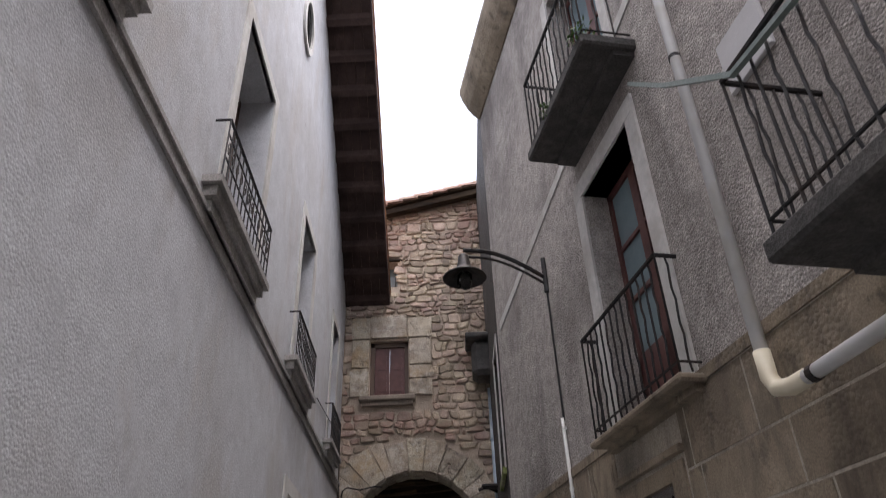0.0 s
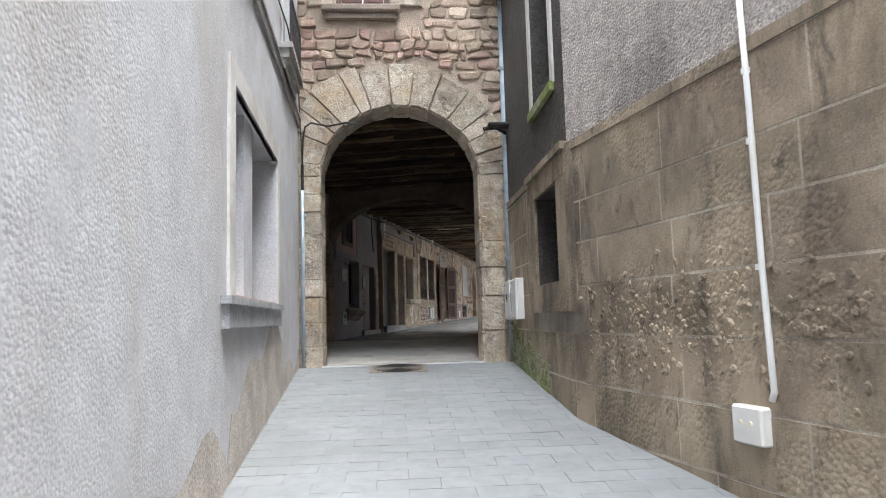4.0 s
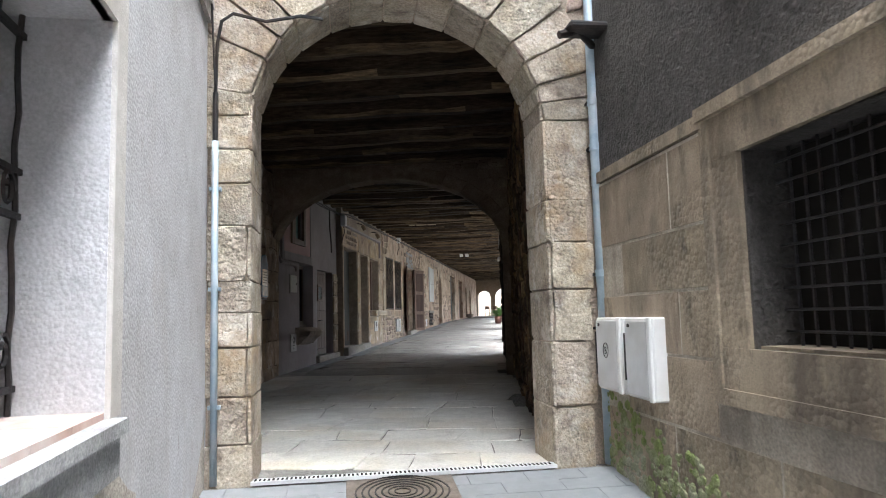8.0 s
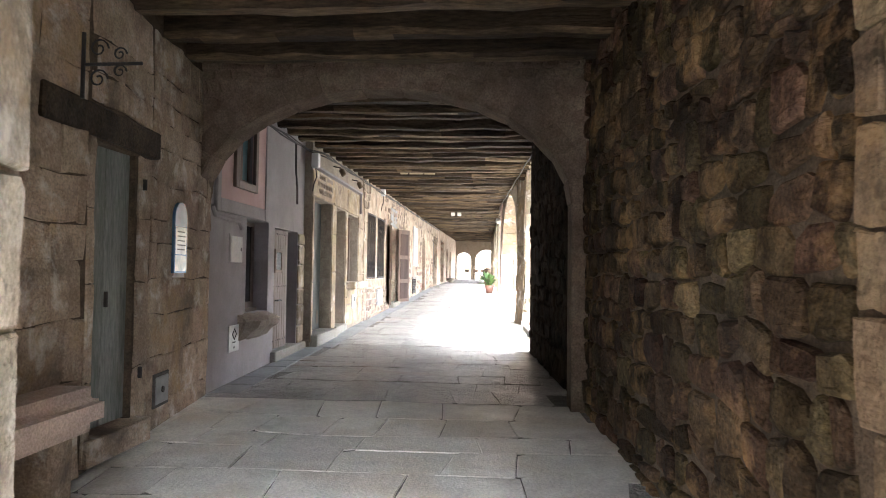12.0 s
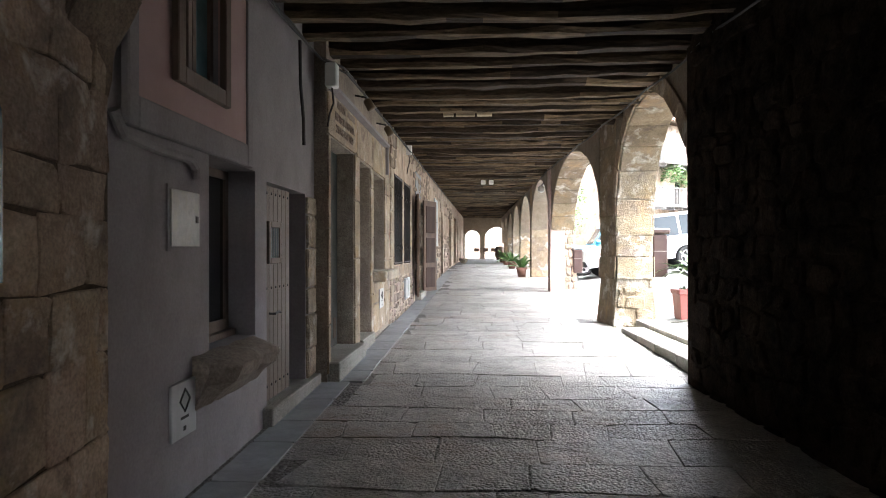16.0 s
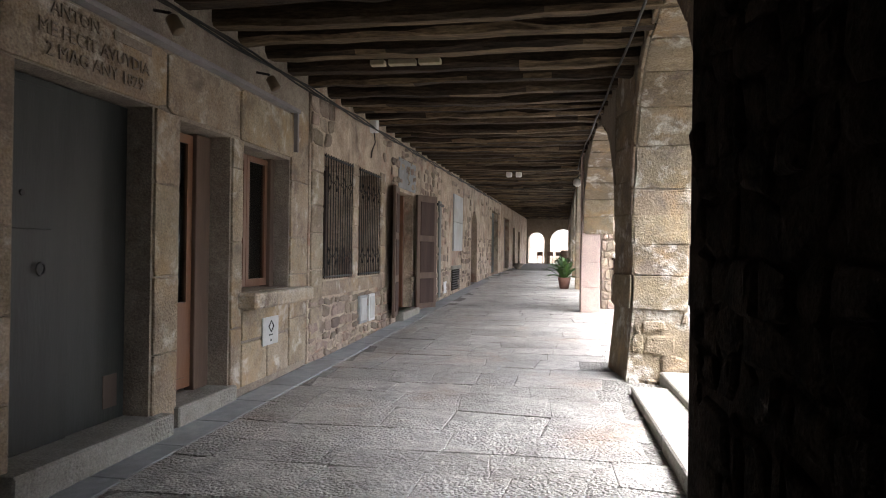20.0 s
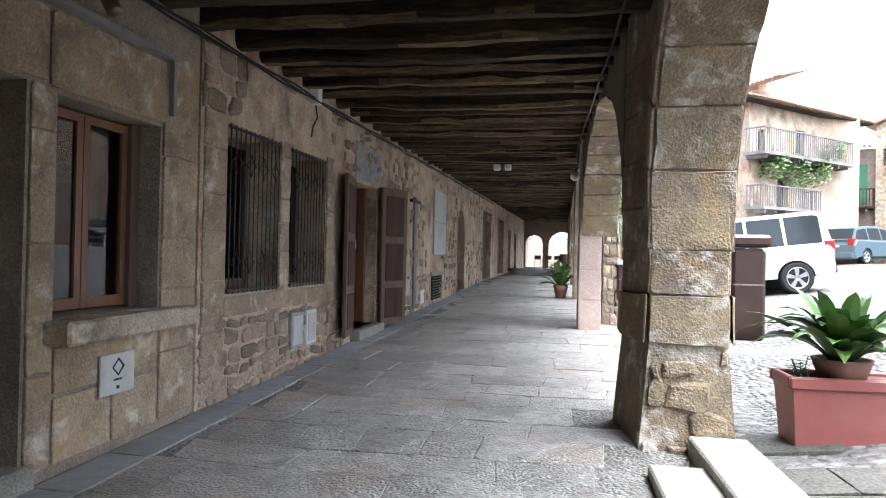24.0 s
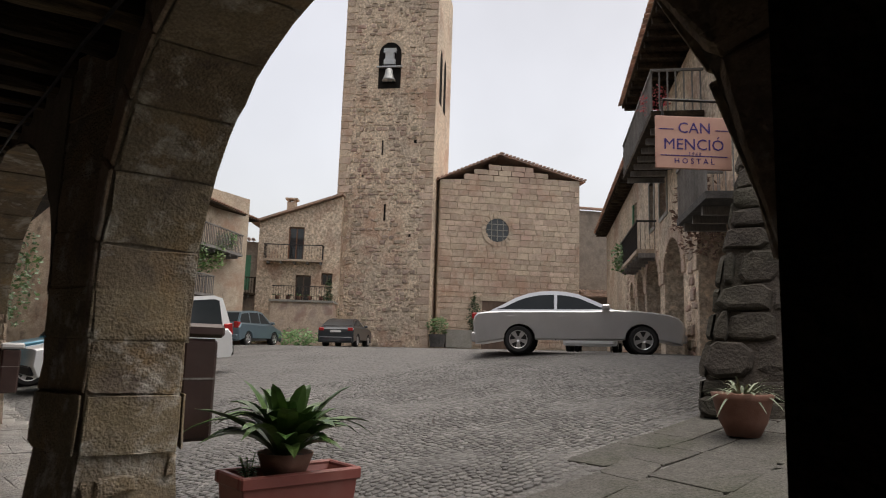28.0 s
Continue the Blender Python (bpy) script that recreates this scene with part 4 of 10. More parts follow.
tagged(part("wall_foot_render", bm, mat("damp_plaster", (0.40, 0.35, 0.29), (0.52, 0.48, 0.43), 4, 0.9, 0.6, 45, (0.30, 0.25, 0.2), 1.7, 0.6, dist=0.02)),
       "bare brown render where the white plaster has peeled", "wall", kind="structure")

# eave: soffit boards, rafters, tiles
EV = thing("roof_eave", "deep raking timber eave with rafters and clay tiles over the alley", "roof")
M_EAVE = mat("dark_red_brown_eave", (0.045, 0.028, 0.024), (0.085, 0.055, 0.047), 8, 0.8, 0.5, 50, (0.03, 0.02, 0.018), 2, 0.6, spec=0.1)


def eave_pt(y, out, dz):
    return Vector((xl(y) + 0.12 * (y - 8) / 5.3 + out, y, eave_z(y) + dz))


def eave_box(y0, y1, o0, o1, z0, z1):
    bm = bmesh.new()
    quadbox(bm, [eave_pt(y0, o0, z0), eave_pt(y0, o1, z0), eave_pt(y1, o1, z0), eave_pt(y1, o0, z0)],
            [eave_pt(y0, o0, z1), eave_pt(y0, o1, z1), eave_pt(y1, o1, z1), eave_pt(y1, o0, z1)])
    return bm


for k in range(6):
    part("soffit_board", eave_box(8.0, 13.3, -0.25 + k * 0.17, -0.085 + k * 0.17, 0.14, 0.18), M_EAVE, EV)
y = 8.2
while y < 13.28:
    part("rafter", eave_box(y, y + 0.1, -0.2, 0.76, 0.0, 0.139), M_EAVE, EV)
    y += 0.5
part("fascia", eave_box(8.0, 13.3, 0.761, 0.79, 0.0, 0.2), M_EAVE, EV)
y = 8.1
while y < 13.25:
    bm = bmesh.new()
    lo, hi = [], []
    for k in range(6):
        a = math.pi * k / 5
        lo.append(bm.verts.new(eave_pt(y, 0.74 + 0.08 * math.cos(a), 0.2 + 0.08 * math.sin(a))))
        hi.append(bm.verts.new(eave_pt(y + 0.4, 0.74 + 0.075 * math.cos(a), 0.26 + 0.07 * math.sin(a))))
    for k in range(5):
        bm.faces.new((lo[k], lo[k + 1], hi[k + 1], hi[k]))
    bmesh.ops.solidify(bm, geom=bm.faces[:], thickness=0.015)
    part("tile", bm, M_TILE, EV)
    y += 0.36
part("deck", eave_box(8.0, 13.3, -4.0, 0.72, 0.182, 0.24), M_TILE, EV)

# ---- alley: brown house ----
EN = Vector((0.88, 13.4))
EK = Vector((0.88, 10.0))
ED = (Vector((2.55, 2.0)) - EK).normalized()
EOUT = Vector((ED.y, -ED.x))


def east(s, z, out=0.0):
    """A point of the brown wall: s runs from the kink towards the walk's start; negative s towards the gate."""
    if s < 0:
        return Vector((0.88 - out, 10.0 - s, z))
    p = EK + ED * s + EOUT * out
    return Vector((p.x, p.y, z))


# a much darker stucco for the stretch between the kink and the gate
M_STUCCO_DK = mat("dark_rough_stucco", (0.034, 0.031, 0.028), (0.068, 0.061, 0.056), 9, 0.7, 1.0, 46, (0.112, 0.101, 0.090), 0.8, 0.6, dist=0.035)
wall("wall_east", EN, EK, 0.5, 0, 10.9, [(2.02, 3.02, 2.3, 3.24), (2.05, 2.95, 4.2, 6.1)], M_STUCCO_DK, "rough brown stucco house wall with a scored render base")
wall("wall_east_2", EK, (2.55, 2.0), 0.5, -2, 10.9, [(3.6, 4.28, 1.67, 2.92), (3.62, 4.72, 3.5, 5.9), (3.5, 4.7, 6.75, 9.0)], M_STUCCO,
     "rough brown stucco house wall with a scored render base")
wall("wall_east_3", (2.55, 2.0), (3.6, -14), 0.5, -2, 10.9, [], M_STUCCO, "rough brown stucco house wall behind the walk")
# never in view: added to close off the alley behind the walk
wall("wall_south", (-2.5, -14), (5, -14), -0.5, -2, 10.9, [], M_PLASTER, "unseen plastered wall added to close the alley behind the start")
# near-black block added in place of the unlit rooms
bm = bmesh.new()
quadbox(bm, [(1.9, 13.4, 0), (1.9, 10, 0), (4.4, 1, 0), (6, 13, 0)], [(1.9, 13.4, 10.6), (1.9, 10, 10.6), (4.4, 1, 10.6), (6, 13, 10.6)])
tagged(part("wall_east_inner", bm, M_DARK), "near-black box for the unlit rooms behind the brown house wall", "wall", kind="structure")


def estrip(bm, s0, s1, z0, z1, out, back=-0.02):
    quadbox(bm, [east(s0, z0, back), east(s0, z0, out), east(s1, z0, out), east(s1, z0, back)],
            [east(s0, z1, back), east(s0, z1, out), east(s1, z1, out), east(s1, z1, back)])
    return bm


# scored render: blocks in courses with pale joints
M_JOINTPALE = mat("pale_render_joint", (0.40, 0.345, 0.265), (0.52, 0.46, 0.37), 6, 0.9, 0.5, 60, (0.13, 0.11, 0.09), 0.9, 0.8)
streaked(M_JOINTPALE, (0.12, 0.10, 0.078), 1.4, 0.7, 0.52, 0.66, (1, 1, 0.4))
bm = estrip(bmesh.new(), 0, 3.598, -1.5, 3.42, 0.0125)
estrip(bm, -3.38, -1.6, 0, 3.43, 0.0125)
estrip(bm, -1.6, 0, 0, 2.1, 0.0125)
estrip(bm, -0.2, 0, 2.1, 3.43, 0.0125)
estrip(bm, 4.282, 8.1, -1.5, 3.42, 0.0125)
estrip(bm, 3.598, 4.282, -1.5, 1.66, 0.0125)
estrip(bm, 3.598, 4.282, 2.925, 3.42, 0.0125)
BASE = tagged(part("wall_base", bm, M_JOINTPALE), "scored brown render base of the house", "wall", kind="structure")
rng = random.Random(21)
COURSES = [(-0.3, 0.2), (0.2, 0.62), (0.62, 1.02), (1.02, 1.42), (1.42, 1.83), (1.83, 2.23), (2.23, 2.6), (2.6, 2.95), (2.95, 3.42)]
HOLES = [(-1.72, 0.12, 2.02, 3.52), (3.38, 4.5, 1.6, 3.14)]
for ci, (z0, z1) in enumerate(COURSES):
    s = -3.35 + (ci % 2) * 0.5
    while s < 8:
        w = rng.uniform(0.75, 1.35)
        for a, b in ((s, min(s + w, 0)), (max(s, 0), s + w)):
            if b - a < 0.05:
                continue
            segs = [(a, b)]
            for h in HOLES:
                if z0 < h[3] - 0.02 and z1 > h[2] + 0.02:
                    cut = []
                    for q in segs:
                        if q[1] <= h[0] or q[0] >= h[1]:
                            cut.append(q)
                        else:
                            cut += [x for x in ((q[0], h[0]), (h[1], q[1])) if x[1] - x[0] > 0.04]
                    segs = cut
            for q in segs:
                bm = bmesh.new()
                o = rng.uniform(0.0142, 0.0172)
                c = [east(q[0] + 0.009, z0 + 0.009, 0), east(q[1] - 0.009, z0 + 0.009, 0), east(q[1] - 0.009, z1 - 0.009, 0), east(q[0] + 0.009, z1 - 0.009, 0)]
                nn = (east(q[0] + 0.01, z0, 1) - east(q[0] + 0.01, z0, 0))
                stone_bm(bm, c, nn, o, 0.0025, rng)
                part("render_block", bm, M_RENDER_V, BASE)
        s += w
estrip_top = estrip(bmesh.new(), -3.38, -0.002, 3.44, 3.52, 0.03)
estrip(estrip_top, 0.002, 8.1, 3.42, 3.5, 0.028)
tagged(part("trim_east_band", estrip_top, M_RENDER), "thin moulded band above the scored render", "trim", kind="structure")
ban = bmesh.new()
quadbox(ban, [east(0.2, 6.0, -0.01), east(0.2, 6.0, 0.012), east(5.5, 6.95, 0.012), east(5.5, 6.95, -0.01)], [east(0.2, 6.12, -0.01), east(0.2, 6.12, 0.012), east(5.5, 7.07, 0.012), east(5.5, 7.07, -0.01)])
tagged(part("trim_pale_band", ban, M_TRIM), "pale plaster band across the stucco", "trim", kind="structure")

# barred window by the gate
t = thing("barred_window", "small stone framed window with an iron grid over a dark room", "window")
f = estrip(bmesh.new(), -1.62, -1.4, 2.12, 3.36, 0.03)
estrip(f, -0.38, -0.02, 2.12, 3.36, 0.03)
estrip(f, -1.62, -0.02, 3.24, 3.46, 0.034)
estrip(f, -1.62, -0.02, 2.1, 2.3, 0.034)
part("surround", f, M_RENDER, t)
f = estrip(bmesh.new(), -1.7, -0.0, 3.46, 3.53, 0.07)
estrip(f, -1.7, -1.62, 2.06, 3.46, 0.045)
estrip(f, -1.7, 0.0, 2.02, 2.1, 0.045)
estrip(f, -0.02, -0.0005, 2.02, 3.46, 0.03)
estrip(f, 0.0005, 0.125, 2.02, 3.46, 0.03)
part("moulding", f, M_RENDER, t, "raised render moulding")
part("sill", estrip(bmesh.new(), -1.4, -0.38, 2.28, 2.315, -0.02, -0.4), M_RENDER, t)
# no real shutter: a near-black sheet is added for the unlit room
part("shutter", estrip(bmesh.new(), -1.398, -0.382, 2.316, 3.238, -0.23, -0.27), M_DARK, t, "near-black backing sheet added for the unlit room")
for i in range(11):
    s = -1.39 + i * 0.1
    part("bar", tube(bmesh.new(), [east(s, 2.3, -0.17), east(s, 3.24, -0.17)], 0.008, 6), M_IRON, t)
for i in range(9):
    z = 2.38 + i * 0.1
    part("bar", tube(bmesh.new(), [east(-1.4, z, -0.16), east(-0.38, z, -0.16)], 0.007, 6), M_IRON, t)
# upper window near the gate with a pale reveal and mossy sill
t = thing("upper_window", "tall window with pale reveals and a mossy sill", "window")
f = estrip(bmesh.new(), -1.47, -1.355, 4.2, 6.2, 0.02, -0.49)
estrip(f, -0.45, -0.33, 4.2, 6.2, 0.02, -0.49)
estrip(f, -1.355, -0.45, 6.1, 6.2, 0.02, -0.49)
part("surround", f, M_TRIM, t)
part("sill", estrip(bmesh.new(), -1.45, -0.35, 4.12, 4.21, 0.05, -0.35), M_MOSS, t, "stone sill green with moss")
fr = bmesh.new()
for q in ((-1.35, -1.29, 4.2, 6.1), (-0.51, -0.45, 4.2, 6.1), (-1.35, -0.45, 6.04, 6.1), (-0.93, -0.87, 4.2, 6.1), (-1.35, -0.45, 5.1, 5.14)):
    estrip(fr, *q[:2], *q[2:], -0.45, -0.49)
part("casement", fr, M_DOOR, t)
part("pane", estrip(bmesh.new(), -1.35, -0.45, 4.21, 6.1, -0.465, -0.47), M_GLASS, t)

# street door and the french window above it
t = thing("street_door", "old brown plank door with barred fanlight in a stained stone recess", "door")
f = estrip(bmesh.new(), 3.4, 3.598, 1.6, 3.0, 0.03)
estrip(f, 4.282, 4.48, 1.6, 3.0, 0.03)
estrip(f, 3.4, 4.48, 2.92, 3.04, 0.032)
estrip(f, 3.36, 4.52, 3.08, 3.13, 0.06)
part("surround", f, M_RENDER, t)
M_FLAKE = mat("flaking_pale_plaster", (0.30, 0.25, 0.2), (0.58, 0.55, 0.51), 5, 0.9, 0.6, 45, (0.26, 0.17, 0.13), 2.4, 0.7, dist=0.02)
for a, b in ((3.6, 3.62), (4.26, 4.28)):
    part("jamb_plaster", estrip(bmesh.new(), a, b, 1.672, 2.92, -0.002, -0.155), M_FLAKE, t, "flaking pale plaster")
part("threshold", estrip(bmesh.new(), 3.5, 4.42, 1.58, 1.672, 0.05, -0.3), M_RENDER, t)
for i in range(5):
    s = 3.6 + i * 0.136
    part("board", estrip(bmesh.new(), s + 0.003, s + 0.133, 1.68, 2.55, -0.16, -0.2), M_REDDARK, t)
part("rail", estrip(bmesh.new(), 3.6, 4.28, 2.55, 2.62, -0.14, -0.2), M_DOOR, t)
for i in range(6):
    part("bar", tube(bmesh.new(), [east(3.65 + i * 0.115, 2.62, -0.17), east(3.65 + i * 0.115, 2.92, -0.17)], 0.008, 5), M_IRON, t)

t = thing("french_window", "red-brown french window with glazed panes in a worn pale frame", "window")
f = estrip(bmesh.new(), 3.44, 3.618, 3.5, 6.05, 0.025, -0.3)
estrip(f, 4.722, 4.9, 3.5, 6.05, 0.025, -0.3)
estrip(f, 3.44, 4.9, 5.9, 6.08, 0.028, -0.3)
part("surround", f, M_TRIM, t, "flaking pale plaster surround")
for k in range(2):
    a, b = 3.62 + k * 0.55, 4.17 + k * 0.55
    fr = bmesh.new()
    for q in ((a, a + 0.06, 3.5, 5.9), (b - 0.06, b, 3.5, 5.9), (a, b, 5.83, 5.9), (a, b, 3.5, 4.15), (a, b, 4.65, 4.69), (a, b, 5.2, 5.24)):
        estrip(fr, *q, -0.25, -0.31)
    leaf = part("casement", fr, M_REDWOOD, t)
    part("pane", estrip(bmesh.new(), a + 0.05, b - 0.05, 4.15, 5.85, -0.275, -0.28), M_BLUEGLASS, leaf)


def iron_balcony(s0, s1, z, dep, h, label, slab_mat, twist=True, thick=0.12):
    t = thing("balcony", label, "balcony")
    part("slab", bevelled(estrip(bmesh.new(), s0, s1, z - thick, z, dep), 0.02), slab_mat, t)
    part("slab_moulding", estrip(bmesh.new(), s0 + 0.06, s1 - 0.06, z - thick - 0.05, z - thick, dep * 0.4), slab_mat, t)
    d = dep - 0.05
    corners = [east(s0 + 0.05, 0, 0), east(s0 + 0.05, 0, d), east(s1 - 0.05, 0, d), east(s1 - 0.05, 0, 0)]
    for a, b, n in ((0, 1, max(2, int(dep / 0.13))), (1, 2, int((s1 - s0) / 0.115)), (2, 3, max(2, int(dep / 0.13)))):
        A, B = corners[a], corners[b]
        for i in range(n + (1 if a == 1 else 0)):
            p = A.lerp(B, i / n)
            k = 10 if twist and i % 2 else 1
            pts = [(p.x + (0.006 * math.cos(j * 2.1) if k > 1 else 0), p.y + (0.006 * math.sin(j * 2.1) if k > 1 else 0), z + 0.02 + (h - 0.02) * j / k) for j in range(k + 1)]
            part("baluster", tube(bmesh.new(), pts, 0.009, 5), M_IRON, t)
        part("rail", tube(bmesh.new(), [(A.x, A.y, z + h), (B.x, B.y, z + h)], 0.018, 6), M_IRON, t)
        part("rail", tube(bmesh.new(), [(A.x, A.y, z + 0.09), (B.x, B.y, z + 0.09)], 0.01, 5), M_IRON, t)
    return t


iron_balcony(3.36, 5.0, 3.46, 0.22, 0.92, "shallow stone balcony with twisted black iron bars", M_RENDER, True, 0.06)
b2 = iron_balcony(3.5, 5.15, 6.5, 0.5, 0.95, "dark weathered balcony slab with iron railing and moss", M_DARKSLAB)
iron_balcony(6.58, 9.2, 3.42, 0.62, 0.95, "dark stone balcony with twisted iron bars beside the downpipe", M_DARKSLAB)
t = thing("upper_french_window", "upper french window behind the mossy balcony", "window")
for k in range(2):
    a, b = 3.5 + k * 0.6, 4.1 + k * 0.6
    fr = bmesh.new()
    for q in ((a, a + 0.06, 6.75, 9.0), (b - 0.06, b, 6.75, 9.0), (a, b, 6.75, 7.3), (a, b, 8.93, 9.0), (a, b, 8.0, 8.04)):
        estrip(fr, *q, -0.25, -0.31)
    leaf = part("casement", fr, M_REDWOOD, t)
    part("pane", estrip(bmesh.new(), a + 0.05, b - 0.05, 7.3, 8.95, -0.275, -0.28), M_BLUEGLASS, leaf)
f = estrip(bmesh.new(), 3.34, 3.498, 6.6, 9.1, 0.025, -0.3)
estrip(f, 4.702, 4.86, 6.6, 9.1, 0.025, -0.3)
part("surround", f, M_TRIM, t)


# ---- the gate house over the alley ----
GY = 13.35


def gate_top(s):
    return 10.55 + 0.23 * (s - 2.05)


wall("wall_gate", (-3.2, GY), (2.2, GY), 0.5, 0.5, gate_top,
     [(1.52, 3.7, 1.3, 3.95, 0.99), (1.76, 2.52, 6.35, 7.52), (1.75, 2.3, 8.75, 9.35)], M_MORTAR, "rubble stone gate house wall over a round arch")
GATE = thing("gate_masonry", "sandstone voussoirs, jambs and rubble of the gate wall", "masonry", kind="structure")
rng = random.Random(31)
GC, GS, GR, GH = -0.59, 3.95, 1.09, 0.99


def gate_keep(x, z, x0, x1, z0, z1):
    if z < 4.0 and -2.02 < x < 0.86:
        return False
    if 3.8 < z < 5.7 and math.hypot((x - GC) / (GR + 0.62), (z - GS) / (GH + 0.66)) < 1.0:
        return False
    if -1.82 < x < -0.22 and 6.1 < z < 8.05:
        return False
    if -1.5 < x < -0.85 and 8.65 < z < 9.5:
        return False
    return z1 < gate_top(x + 3.2) - 0.05


def front(s, t):
    x, z = warped(s, t, 0.07, 3.0)
    return (x, GY, z)


quads = grid_quads(rng, -1.95, 1.0, 4.0, 11.4, (0.075, 0.19), (0.1, 0.34), front, 0.006, 0.022, gate_keep)
rng.shuffle(quads)
lay("stone", quads, (0, -1, 0), 0.05, 0.02, M_RUBBLE, M_RUBBLE_I, GATE, rng, 0.008, 300, "rubble_rest", rubble_bm)
# voussoirs
n = 15
VC = [0.0]
for i in range(n):
    VC.append(VC[-1] + rng.uniform(0.6, 1.4))
VC = [k / VC[-1] for k in VC]
for i in range(n):
    a0, a1 = math.pi - math.pi * VC[i] - 0.006, math.pi - math.pi * VC[i + 1] + 0.006
    ro = rng.uniform(0.46, 0.68)
    q = []
    for a, r in ((a0, 0), (a1, 0), (a1, ro), (a0, ro)):
        q.append(Vector((GC + (GR + r) * math.cos(a), GY, GS + (GH + r) * math.sin(a))))
    bm = bmesh.new()
    stone_bm(bm, q, Vector((0, -1, 0)), rng.uniform(0.036, 0.05), 0.008, rng, 0.009)
    part("voussoir", bm, M_SAND, GATE)
    # the soffit of the arch
    qs = [Vector((GC + GR * math.cos(a), y, GS + GH * math.sin(a))) for a, y in ((a0, GY), (a1, GY), (a1, GY + 0.5), (a0, GY + 0.5))]
    bm = bmesh.new()
    am = (a0 + a1) / 2
    stone_bm(bm, qs, Vector((-math.cos(am), 0, -math.sin(am))), 0.02, 0.012, rng, 0.004)
    part("voussoir", bm, M_SAND, GATE)
# jamb blocks
for side in (-1, 1):
    z = 1.3
    while z < 3.93:
        h = min(rng.uniform(0.2, 0.52), 3.95 - z)
        if 3.95 - z - h < 0.2:
            h = 3.95 - z
        x0, x1 = (-1.99 + rng.uniform(0, 0.05), -1.68 + rng.uniform(-0.02, 0.02)) if side < 0 else (0.5 + rng.uniform(-0.02, 0.02), 0.84 - rng.uniform(0, 0.06))
        bm = bmesh.new()
        d = rng.uniform(0.034, 0.044)
        stone_bm(bm, [Vector((x0, GY, z + 0.003)), Vector((x1, GY, z + 0.003)), Vector((x1, GY, z + h - 0.003)), Vector((x0, GY, z + h - 0.003))], Vector((0, -1, 0)), d, 0.008, rng, 0.006)
        part("jamb_block", bm, M_SAND, GATE)
        for k in range(1):
            ya, yb = GY - 0.05, GY + 0.5
            xj = -1.68 if side < 0 else 0.5
            bm = bmesh.new()
            stone_bm(bm, [Vector((xj, ya, z + 0.003)), Vector((xj, yb, z + 0.003)), Vector((xj, yb, z + h - 0.003)), Vector((xj, ya, z + h - 0.003))],
                     Vector((-side, 0, 0)), rng.uniform(0.018, 0.026), 0.007, rng, 0.006)
            part("jamb_block", bm, M_SAND, GATE)
        z += h
# deeper part of the gate's west jamb
bm = bmesh.new()
quadbox(bm, [(-2.5, GY + 0.5, 0.8), (-1.72, GY + 0.5, 0.8), (-1.79, 14.68, 0.8), (-2.5, 14.68, 0.8)], [(-2.5, GY + 0.5, 5.2), (-1.72, GY + 0.5, 5.2), (-1.79, 14.68, 5.2), (-2.5, 14.68, 5.2)])
INNER = tagged(part("wall_gate_jamb", bm, M_MORTAR), "deep sandstone jamb inside the gate", "wall", kind="structure")
z = 1.35
while z < 5.1:
    h = min(rng.uniform(0.26, 0.46), 5.15 - z)
    c = rng.uniform(0.3, 0.6)
    for k0, k1 in ((0.0, c), (c, 1.0)):
        q = [Vector((-1.72 - 0.07 * k, GY + 0.52 + (14.66 - GY - 0.52) * k, zz)) for k, zz in ((k0 + 0.01, z + 0.006), (k1 - 0.01, z + 0.006), (k1 - 0.01, z + h - 0.006), (k0 + 0.01, z + h - 0.006))]
        bm = bmesh.new()
        stone_bm(bm, q, Vector((1, 0.08, 0)), rng.uniform(0.02, 0.035), 0.012, rng, 0.008)
        part("jamb_block", bm, M_SAND, INNER)
    z += h
# dressed stones round the upper window
for x0, x1, z0, z1 in ((-1.82, -1.45, 7.56, 8.02), (-1.44, -0.7, 7.56, 8.05), (-0.69, -0.2, 7.56, 8.0), (-1.8, -1.46, 6.95, 7.54), (-1.82, -1.46, 6.36, 6.93),
                       (-0.67, -0.22, 6.98, 7.54), (-0.67, -0.18, 6.7, 6.96), (-0.67, -0.22, 6.36, 6.68)):
    bm = bmesh.new()
    stone_bm(bm, [Vector((x0, GY, z0)), Vector((x1, GY, z0)), Vector((x1, GY, z1)), Vector((x0, GY, z1))], Vector((0, -1, 0)), 0.06, 0.012, rng, 0.004)
    part("dressed_stone", bm, M_SAND, GATE)
t = thing("shuttered_window", "small window with closed red-brown wooden shutters and stone sill", "window")
bm = bbox(-1.62, -0.54, GY - 0.18, GY + 0.05, 6.24, 6.34, 0.02)
box(bm, -1.56, -0.6, GY - 0.11, GY, 6.16, 6.24)
part("sill", bm, M_DARKSAND, t, "projecting moulded stone sill")
fr = bmesh.new()
for q in ((-1.44, -1.36, 6.35, 7.52), (-0.76, -0.68, 6.35, 7.52), (-1.44, -0.68, 7.42, 7.52)):
    box(fr, q[0], q[1], GY + 0.1, GY + 0.2, q[2], q[3])
part("frame", fr, M_DOOR, t)
for k in range(2):
    a = -1.36 + k * 0.3
    sh = bbox(a + 0.004, a + 0.296, GY + 0.13, GY + 0.17, 6.36, 7.42, 0.006)
    box(sh, a + 0.06, a + 0.24, GY + 0.12, GY + 0.13, 6.5, 6.85)
    box(sh, a + 0.06, a + 0.24, GY + 0.12, GY + 0.13, 6.95, 7.32)
    part("shutter", sh, M_REDWOOD, t)
t = thing("attic_window", "small barred attic window under a timber lintel", "window")
part("lintel", bbox(-1.6, -0.8, GY - 0.06, GY + 0.1, 9.36, 9.44), M_WOOD, t)
